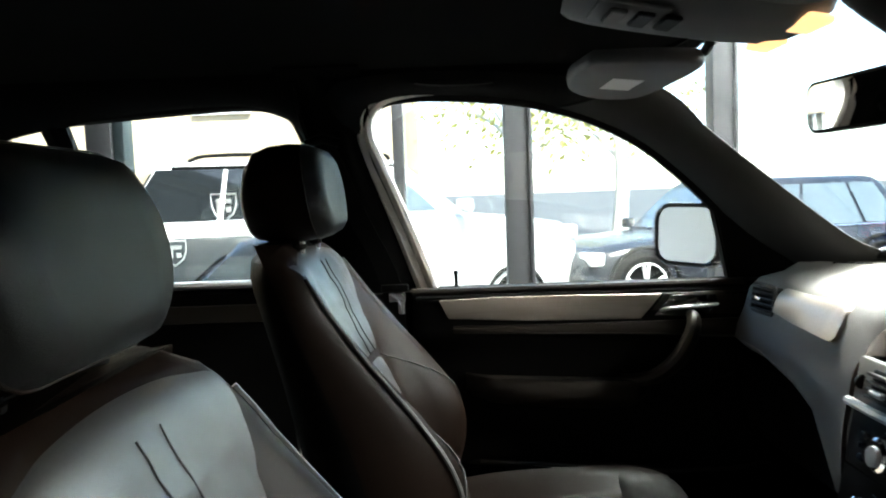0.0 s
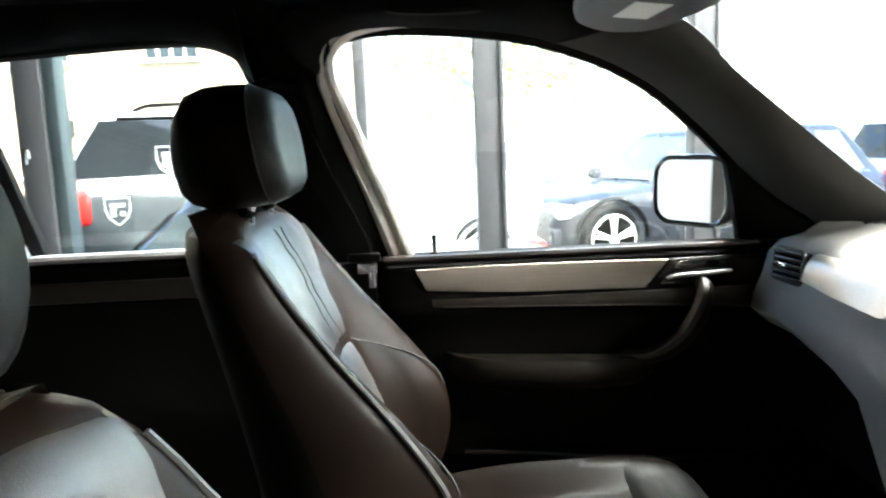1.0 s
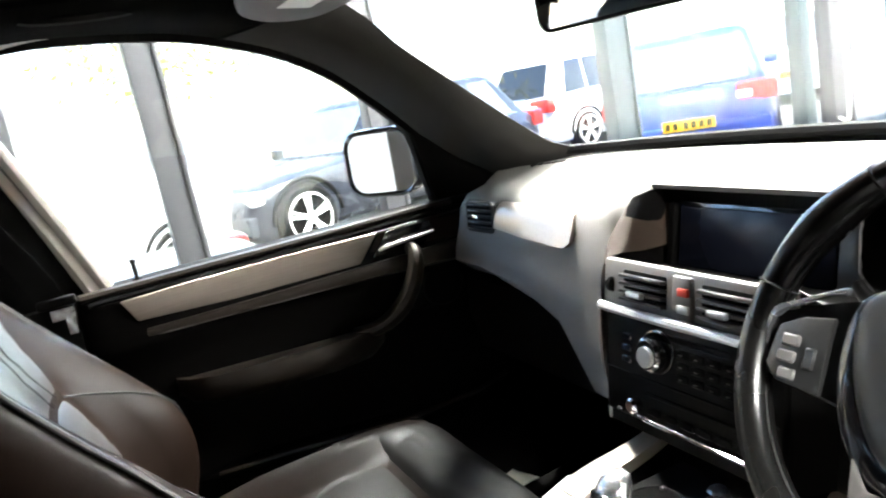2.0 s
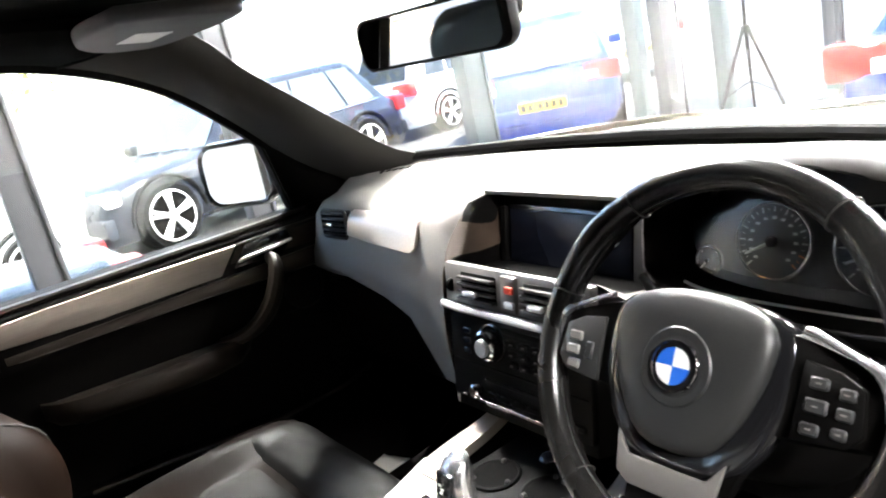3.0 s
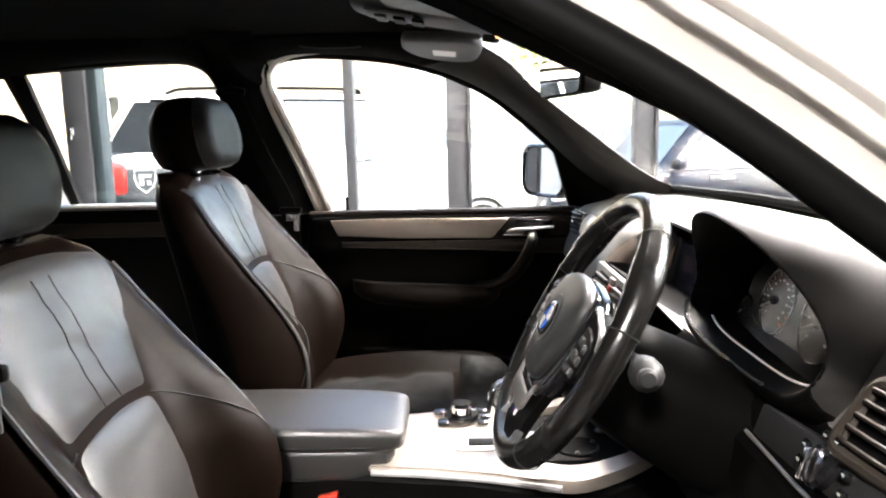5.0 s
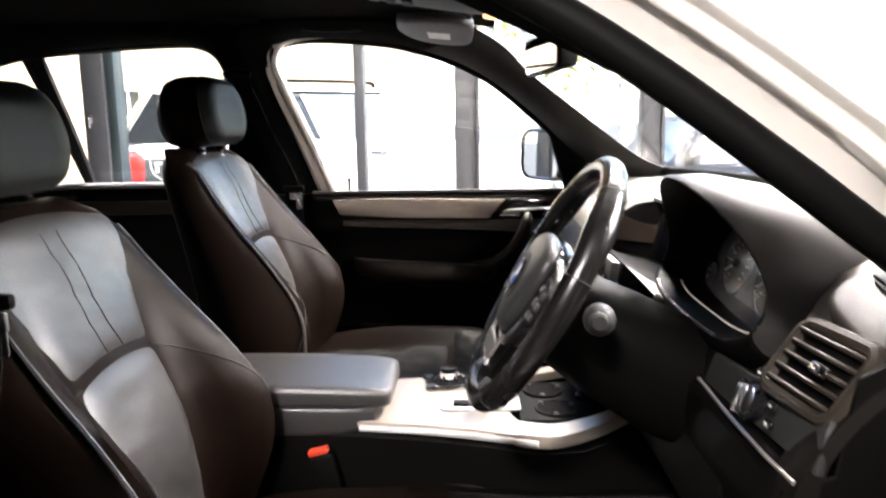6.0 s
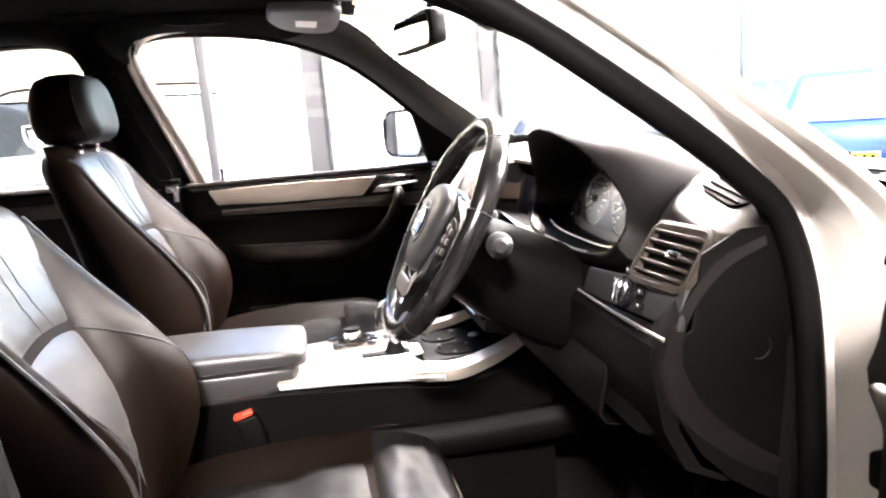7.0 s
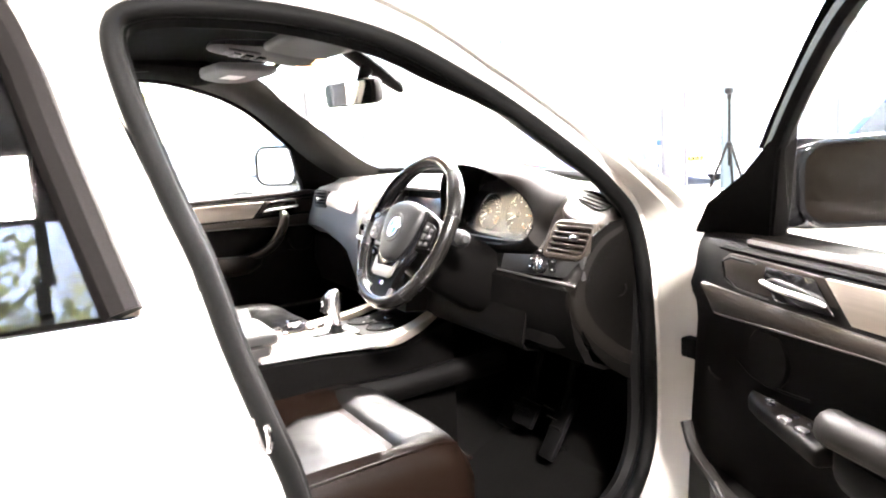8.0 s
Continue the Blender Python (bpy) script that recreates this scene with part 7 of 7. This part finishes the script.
for s in (1, -1):
    gh = thing("grab_handle", "black folding grab handle over the door", "grab handle", (0.03, s * 0.57, 1.49), group="grab handles")
    part("grip", tube(smooth_line([(-0.035, s * 0.580, 1.525), (-0.028, s * 0.572, 1.508), (0.02, s * 0.566, 1.500), (0.10, s * 0.566, 1.500), (0.148, s * 0.572, 1.508), (0.155, s * 0.580, 1.525)], 21), 0.0095, 8), M["plastic"], gh)
    for x in (-0.035, 0.155):
        part("grip_foot", box((x, s * 0.585, 1.522), (0.034, 0.03, 0.024), 0.006), M["visor"], gh)

# ---- footwell ----
pe = thing("pedal_set", "black pedals in the driver's footwell", "pedals", (0.85, -0.37, 0.4))
for x, y, w, h in ((0.835, -0.46, 0.055, 0.17), (0.83, -0.33, 0.085, 0.07)):
    P_ = part("pedal_plate", box((x, y, 0.50), (0.016, w, h), 0.006, 2, Euler((0, radians(32), 0)).to_matrix()), M["rubber"], pe)
    for k in range(5):
        part("pedal_rib", box((x - 0.012 - (0.006 * (k - 2)) * 1.1 * (h / 0.07) * 0.5, y, 0.50 + (k - 2) * h * 0.17 + 0.003), (0.006, w * 0.8, 0.006), 0.002), M["plastic"], P_)
    part("pedal_arm", tube([V(x + 0.02, y, 0.54), V(x + 0.08, y, 0.72)], 0.010, 8), M["plastic"], pe)
solo("footrest", box((0.93, -0.20, 0.50), (0.03, 0.09, 0.24), 0.01, 2, Euler((0, radians(40), 0)).to_matrix()), M["rubber"], "ribbed black footrest beside the tunnel", "footrest")
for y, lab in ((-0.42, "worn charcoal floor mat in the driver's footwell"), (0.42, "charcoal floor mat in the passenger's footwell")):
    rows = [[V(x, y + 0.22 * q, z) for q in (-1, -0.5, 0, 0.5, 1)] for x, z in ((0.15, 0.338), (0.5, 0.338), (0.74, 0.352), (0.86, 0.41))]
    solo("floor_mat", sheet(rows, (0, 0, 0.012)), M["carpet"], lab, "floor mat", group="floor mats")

# ---- outside the car: other vehicles ----
def paint(name, c, rough=0.25):
    return mat(name, c, rough, coat=0.25, spec=0.3, vary=0.03, stain=0.04, scale=10)


P_SILVER = paint("silver paint", (0.55, 0.56, 0.57))
P_BLACK = paint("blue-black paint", (0.013, 0.015, 0.021))
P_BLUE = paint("bright blue paint", (0.014, 0.036, 0.20))
P_NAVY = paint("deep blue paint", (0.006, 0.014, 0.17))
P_DARK = paint("dark grey paint", (0.03, 0.035, 0.04))
P_GREY = paint("pale grey paint", (0.50, 0.52, 0.55))
M["dark_glass"] = mat("dark tinted glass", (0.01, 0.012, 0.014), 0.05, spec=0.5, coat=0.0, rough_vary=0.02, vary=0.05)
M["tail_red"] = mat("red lamp lens", (0.55, 0.02, 0.015), 0.12, coat=0.6, vary=0.1, scale=90)
M["lens"] = mat("clear lamp lens", (0.7, 0.7, 0.7), 0.1, coat=0.6, vary=0.1, scale=90)
M["plate_yellow"] = mat("yellow number plate", (0.52, 0.30, 0.01), 0.4, vary=0.03)


def parked_car(label, m, L, W, H, body_paint, rear=0.40, base=0.47, group="parked cars", rails=False, axles=(0.30, -0.31), pale=True, waist=0.60, tail_tone=None, wr=0.0):
    """A closed car standing on z = 0, nose towards +x."""
    c = thing("parked_car", label, "car", (0, 0, 0), group=group)
    w = W / 2
    belt = H * waist
    st = [(0.500, 0.70, 0.62), (0.485, 0.86, 0.78), (0.44, 0.94, 0.88), (0.34, 0.98, 0.94), (0.23, 1.0, 0.985), (0.10, 1.0, 1.0), (-0.15, 1.0, 1.0), (-0.36, 1.0, 1.01), (-0.45, 0.97, 1.0), (-0.487, 0.91, 0.96), (-0.50, 0.84, 0.80)]
    rings = []
    for t, ww, d in st:
        z = belt * d
        h = [(0.90, 0.20), (1.0, 0.34), (1.0, 0.34 + (z - 0.34) * 0.55), (0.975, z - 0.05), (0.90, z - 0.005), (0.5, z + 0.012)]
        rings.append([V(t * L, w * ww * a, b) for a, b in h] + [V(t * L, -w * ww * a, b) for a, b in h[::-1]])
    part("body", loft(rings), body_paint, c, sharp=50)

    def cabin(z):
        k = (z - belt + 0.03) / (H - belt)
        return (0.205 - 0.135 * k) * L, -(base - (base - rear) * k) * L, w * (0.93 - 0.20 * k)
    rings = []
    for z in (belt - 0.03, belt + 0.1 * H, belt + 0.22 * H, H - 0.07, H - 0.025, H - 0.004):
        f, r, hw = cabin(min(z, H - 0.05))
        k = 1.0 if z < H - 0.05 else (0.94 if z < H - 0.02 else 0.80)
        mx = (f + r) / 2
        hl = (f - r) / 2
        rings.append([V(mx + a * k, b * k, z) for a, b in round_rect(2 * hl, 2 * hw, min(0.16, hw * 0.4), 5)])
    part("cabin", loft(rings), body_paint, c, sharp=50)

    def side(q, z, s, off=0.006):
        f, r, hw = cabin(z)
        return V(r + (f - r) * q, s * (hw + off), z)
    z0, z1 = belt + 0.035, H - 0.085
    for s in (-1, 1):
        for q0, q1 in (((0.0, 0.235), (0.25, 0.57), (0.59, 0.90)) if rails else ((0.10, 0.27), (0.29, 0.57), (0.59, 0.90))):
            gm = M["sky_pale_glass"] if pale and (q0 > 0.5 or not rails) else M["dark_glass"]
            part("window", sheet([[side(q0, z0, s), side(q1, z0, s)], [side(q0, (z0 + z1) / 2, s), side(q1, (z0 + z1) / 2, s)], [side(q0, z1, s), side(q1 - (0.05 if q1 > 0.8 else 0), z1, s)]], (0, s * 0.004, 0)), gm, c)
        part("window_strip", tube([side(0.08, z0 - 0.02, s), side(0.93, z0 - 0.02, s)], 0.010, 6), M["chrome"], c)
        part("door_handle", box((0.02 * L, s * (w + 0.006), belt - 0.10), (0.18, 0.02, 0.03), 0.008), M["chrome"], c)
        part("door_line", tube([V(0.03 * L + 0.18, s * w, belt - 0.04), V(0.03 * L + 0.18, s * (w + 0.001), 0.34)], 0.004, 4), M["rubber"], c)
        part("tail_lamp", box((-0.478 * L, s * w * 0.78, belt - (0.18 if rails else 0.10)), (0.30 if rails else 0.18, w * (0.50 if rails else 0.44), 0.27 if rails else 0.20), 0.05 if rails else 0.03, 3), M["tail_red"], c, "red tail lamp")
        part("lamp_insert", box((-0.498 * L, s * w * 0.64, belt - 0.12), (0.06, w * 0.18, 0.08), 0.015, 2), M["lens"], c)
        part("head_lamp", box((0.468 * L, s * w * 0.74, belt * 0.86 - 0.09), (0.16, w * 0.34, 0.14), 0.03, 3), M["lens"], c, "clear head lamp")
        part("door_mirror", softened(box((0.17 * L, s * (w + 0.07), belt + 0.07), (0.12, 0.18, 0.13), 0.03, 2), 1), body_paint, c)
        if rails:
            part("roof_rail", tube(smooth_line([(0.04 * L, s * w * 0.66, H - 0.01), (0.0, s * w * 0.68, H + 0.035), (-0.30 * L, s * w * 0.68, H + 0.035), (-0.36 * L, s * w * 0.66, H - 0.01)], 17), 0.016, 8), M["rubber"], c)
            part("gutter", tube([side(0.05, H - 0.07, s), side(0.5, H - 0.066, s), side(0.93, H - 0.075, s)], 0.014, 6), M["rubber"], c)
        for x in (axles[0] * L, axles[1] * L):
            wheel_at(x, s * (w - 0.10), s, wr or H * 0.205, c)
            part("wheel_arch", tube([V(x + (wr or H * 0.205) * 1.146 * math.cos(t), s * (w + 0.002), (wr or H * 0.205) * (1 + 1.146 * math.sin(t))) for t in [math.pi * k / 14 for k in range(15)]], 0.022, 6), M["rubber"], c)
    f0, r0, h0 = cabin(z0)
    f1, r1, h1 = cabin(z1)
    part("windscreen", sheet([[V(f0 + 0.012, -h0 * 0.82, z0), V(f0 + 0.02, 0, z0), V(f0 + 0.012, h0 * 0.82, z0)], [V(f1 + 0.012, -h1 * 0.82, z1), V(f1 + 0.02, 0, z1), V(f1 + 0.012, h1 * 0.82, z1)]], (0.004, 0, 0)), M["sky_pale_glass"] if pale else M["dark_glass"], c)
    part("rear_window", sheet([[V(r0 - 0.012, -h0 * 0.80, z0), V(r0 - 0.02, 0, z0), V(r0 - 0.012, h0 * 0.80, z0)], [V(r1 - 0.012, -h1 * 0.80, z1), V(r1 - 0.02, 0, z1), V(r1 - 0.012, h1 * 0.80, z1)]], (-0.004, 0, 0)), M["sky_pale_glass"] if pale and not tail_tone else M["dark_glass"], c)
    part("rear_bumper", softened(box((-0.495 * L, 0, 0.40), (0.12, W * 0.92, 0.20), 0.04, 2), 1), body_paint, c)
    # Added dark shell that stands in for dark surroundings mirrored in the tail.
    if tail_tone:
        part("tail_dark_reflection", softened(box((-0.375 * L, 0, 0.70), (1.06, W * 1.012, 0.78), 0.06, 2), 1), tail_tone, c, "dark reflection put on the lower tail as a shell")
    part("front_bumper", softened(box((0.490 * L, 0, 0.38), (0.14, W * 0.90, 0.22), 0.04, 2), 1), body_paint, c)
    part("grille", box((0.500 * L, 0, belt * 0.66), (0.04, W * 0.42, 0.14), 0.02, 2), M["plastic_gloss"], c)
    pl = part("number_plate", box((-0.500 * L - 0.062, 0, 0.50), (0.012, 0.52, 0.112), 0.004), M["plate_yellow"], c, "yellow number plate")
    for k in range(6):
        part("plate_bar", box((-0.500 * L - 0.069, -0.20 + 0.075 * k + (0.03 if k > 3 else 0), 0.50), (0.003, 0.045, 0.07), 0.0), M["rubber"], pl)
    c.matrix_basis = m
    return c


G0 = -0.05
parked_car("silver off-road car with dark rear windows and roof rails", pose(-0.96, 6.53, G0, 0, 0, 28), 4.5, 1.8, 1.70, P_SILVER, 0.41, 0.49, rails=True, waist=0.685, tail_tone=P_DARK, wr=0.29)
parked_car("blue-black hatchback parked outside the glazing", pose(3.22, 7.76, G0, 0, 0, 195), 4.3, 1.78, 1.40, P_BLACK, 0.36, 0.46, axles=(0.36, -0.31), wr=0.345)
parked_car("bright blue hatchback with a yellow number plate", pose(7.15, 6.45, G0, 0, 0, 42), 4.0, 1.72, 1.40, P_BLUE, 0.40, 0.47)
parked_car("bright blue saloon standing inside the showroom", pose(6.25, 0.50, 0.0, 0, 0, 4), 4.5, 1.82, 1.36, P_NAVY, 0.30, 0.43, pale=False, waist=0.66)
parked_car("grey hatchback with dark side windows in the far row", pose(8.2, 9.6, G0, 0, 0, 8), 4.1, 1.74, 1.46, P_GREY, 0.38, 0.46, pale=False)
parked_car("silver estate car in the far row", pose(11.6, 9.6, G0, 0, 0, 60), 4.6, 1.80, 1.48, P_SILVER, 0.42, 0.47)

parked_car("low dark roadster with a pale hardtop window", pose(-0.95, 3.70, G0, 0, 0, 180), 3.6, 1.25, 1.12, P_DARK, 0.0, 0.16, waist=0.62, wr=0.27)

# ---- tripod, door pull, window stickers ----
tp = thing("tripod", "slim black camera tripod on the showroom floor", "tripod", (4.62, 2.06, 0))
tc = V(4.62, 2.06, 0)
part("column", disc(tc + V(0, 0, 1.12), (0, 0, 1), 0.012, 0.56, 12), M["plastic"], tp)
part("head", box(tc + V(0, 0, 1.42), (0.06, 0.05, 0.05), 0.01, bm=disc(tc + V(0, 0, 1.38), (0, 0, 1), 0.02, 0.05, 12, 0.004)), M["plastic"], tp)
part("collar", disc(tc + V(0, 0, 1.0), (0, 0, 1), 0.03, 0.05, 16, 0.008), M["plastic"], tp)
for k in range(3):
    a = 2 * math.pi * k / 3 + 0.5
    foot = tc + V(0.42 * math.cos(a), 0.42 * math.sin(a), 0.01)
    part("leg", tube([tc + V(0.02 * math.cos(a), 0.02 * math.sin(a), 1.0), tc + V(0.22 * math.cos(a), 0.22 * math.sin(a), 0.50), foot], [0.013, 0.011, 0.008], 8), M["plastic"], tp)
    part("brace", tube([tc + V(0, 0, 0.66), tc + V(0.19 * math.cos(a), 0.19 * math.sin(a), 0.58)], 0.005, 6), M["plastic"], tp)
    part("foot", disc(foot, (0, 0, 1), 0.014, 0.02, 10, 0.004), M["rubber"], tp)
solo("door_pull", tube(smooth_line([(4.90, FACADE - 0.06, 0.55), (4.90, FACADE - 0.14, 0.60), (4.90, FACADE - 0.14, 1.45), (4.90, FACADE - 0.06, 1.50)], 21), 0.014, 8), M["silver"], "long satin steel pull on the glazed door", "door handle")
for x, z, w in ((-1.14, 1.265, 0.13), (-1.41, 1.035, 0.12)):
    st = thing("window_sticker", "pale shield-shaped sticker on the showroom glass", "sticker", (x, FACADE - 0.01, z), group="window stickers")
    o = [(-0.5, 0.5), (0.5, 0.5), (0.5, 0.05), (0.36, -0.30), (0.0, -0.58), (-0.36, -0.30), (-0.5, 0.05)]
    line = [V(x + a * w, FACADE + 0.010, z + b * w) for a, b in o]
    part("outline", tube(line, w * 0.035, 4, closed=True), M["paper"], st)
    part("bar", box((x, FACADE + 0.010, z + 0.22 * w), (w * 0.6, 0.003, w * 0.16)), M["paper"], st)
    part("bar", box((x - 0.18 * w, FACADE + 0.010, z - 0.06 * w), (w * 0.2, 0.003, w * 0.36)), M["paper"], st)
    part("bar", box((x + 0.18 * w, FACADE + 0.010, z - 0.12 * w), (w * 0.2, 0.003, w * 0.2)), M["paper"], st)

# ---- building and trees beyond the car park ----
M["brick"] = mat("cream brickwork", (0.46, 0.36, 0.24), 0.85, bump=0.6, scale=40, vary=0.25, stain=0.2, stain_scale=1.2)
M["roof_tile"] = mat("brown roof tile", (0.16, 0.10, 0.08), 0.8, bump=0.6, scale=20, vary=0.3)
M["frame_white"] = mat("white window frame", (0.8, 0.8, 0.78), 0.5, vary=0.03)
M["bark"] = mat("pale bark", (0.55, 0.53, 0.49), 0.9, bump=1.0, scale=30, vary=0.4)
M["leaf"] = mat("yellow-green leaves", (0.50, 0.47, 0.17), 0.6, vary=0.5, scale=3, stain=0.3, stain_scale=0.8)


def building(x0, x1, y, depth, h, cols, rows_, label):
    b = thing("building", label, "building", ((x0 + x1) / 2, y, G0))
    w, hh = 1.25, 1.30
    xs = [x0 + (x1 - x0) * (k + 0.5) / cols for k in range(cols)]
    zs = [1.0 + 2.6 * k for k in range(rows_)]
    # wall in strips so that the openings go through
    bm = None
    zcuts = [0.0] + [v for z in zs for v in (z, z + hh)] + [h]
    for i, (a, c) in enumerate(zip(zcuts, zcuts[1:])):
        if i % 2 == 0:
            bm = box(((x0 + x1) / 2, y + 0.15, (a + c) / 2 + G0), (x1 - x0, 0.3, c - a), bm=bm)
        else:
            e = [x0] + [v for q in xs for v in (q - w / 2, q + w / 2)] + [x1]
            for p, q in zip(e[0::2], e[1::2]):
                bm = box(((p + q) / 2, y + 0.15, (a + c) / 2 + G0), (q - p, 0.3, c - a), bm=bm)
    part("wall", bm, M["brick"], b)
    part("back_wall", box(((x0 + x1) / 2, y + depth, h / 2 + G0), (x1 - x0, 0.3, h), bm=box((x0 + 0.15, y + depth / 2 + 0.1, h / 2 + G0), (0.3, depth - 0.6, h), bm=box((x1 - 0.15, y + depth / 2 + 0.1, h / 2 + G0), (0.3, depth - 0.6, h)))), M["brick"], b)
    part("roof", loft([[V(x, y - 0.3, h + G0), V(x, y + depth / 2, h + 2.4), V(x, y + depth + 0.3, h + G0)] for x in (x0 - 0.2, x1 + 0.2)]), M["roof_tile"], b)
    for q in xs:
        for z in zs:
            bm = None
            for dx in (-w / 2, -w / 4, 0, w / 4, w / 2):
                bm = box((q + dx, y + 0.10, z + hh / 2 + G0), (0.055, 0.06, hh), bm=bm)
            for dz in (0, hh * 0.5, hh):
                bm = box((q, y + 0.10, z + dz + G0), (w, 0.06, 0.055), bm=bm)
            wd = part("window_frame", bm, M["frame_white"], b, "white barred window frame")
            part("pane", box((q, y + 0.13, z + hh / 2 + G0), (w, 0.01, hh)), M["dark_glass"], wd)
            part("window_sill", box((q, y - 0.02, z - 0.05 + G0), (w + 0.2, 0.14, 0.08), 0.01), M["frame_white"], wd)


building(-22.0, -1.0, 17.5, 8.0, 6.2, 7, 2, "two-storey cream brick building with white windows")


def tree(x, y, h, spread, seed, label):
    rnd = random.Random(seed)
    t = thing("tree", label, "tree", (x, y, G0), group="trees")
    trunk = smooth_line([(x, y, G0), (x + 0.1, y, h * 0.2), (x - 0.05, y + 0.1, h * 0.45), (x + 0.1, y, h * 0.8)], 11)
    bm = tube(trunk, [0.20 * (1 - 0.07 * k) * h / 7 for k in range(11)], 9)
    tips = []
    for k in range(11):
        a = rnd.uniform(0, 6.28)
        base = trunk[4 + k % 6]
        tip = base + V(math.cos(a) * spread * rnd.uniform(0.5, 0.95), math.sin(a) * spread * rnd.uniform(0.5, 0.95), h * rnd.uniform(0.08, 0.34))
        mid = base.lerp(tip, 0.5) + V(0, 0, 0.25)
        bm = tube(smooth_line([base, mid, tip], 7), [0.07 * (1 - 0.12 * q) for q in range(7)], 6, bm=bm)
        tips += [mid, tip, base.lerp(tip, 0.75)]
    part("trunk", bm, M["bark"], t)
    vs, fs = [], []
    for _ in range(1500):
        c = rnd.choice(tips) + V(rnd.gauss(0, 0.55), rnd.gauss(0, 0.55), rnd.gauss(0, 0.42)) * (h / 7)
        n = V(rnd.gauss(0, 1), rnd.gauss(0, 1), rnd.gauss(0.6, 1)).normalized()
        u = n.orthogonal().normalized()
        v = n.cross(u)
        s = rnd.uniform(0.07, 0.15)
        i = len(vs)
        vs += [c - u * s, c + v * s * 0.5 + n * s * 0.2, c + u * s, c - v * s * 0.5 + n * s * 0.2]
        fs.append((i, i + 1, i + 2, i + 3))
    me = bpy.data.meshes.new("crown")
    me.from_pydata([tuple(p) for p in vs], [], fs)
    me.materials.append(M["leaf"])
    ob = new("crown", me)
    ob.parent = t
    ob.matrix_parent_inverse = t.matrix_basis.inverted()


tree(1.75, 17.0, 7.5, 2.6, 1, "broad tree with yellow-green leaves beyond the car park")
tree(5.0, 21.0, 8.5, 3.0, 2, "tall tree with yellow-green leaves beyond the car park")
tree(-0.6, -11.5, 9.0, 3.0, 3, "leafy tree outside the side window")
tree(-4.2, -13.0, 9.0, 3.0, 4, "leafy tree outside the side window")
tree(0.9, -10.5, 8.5, 2.8, 6, "leafy tree outside the side window")
tree(16.0, 15.0, 8.0, 3.0, 5, "leafy tree at the end of the car park")
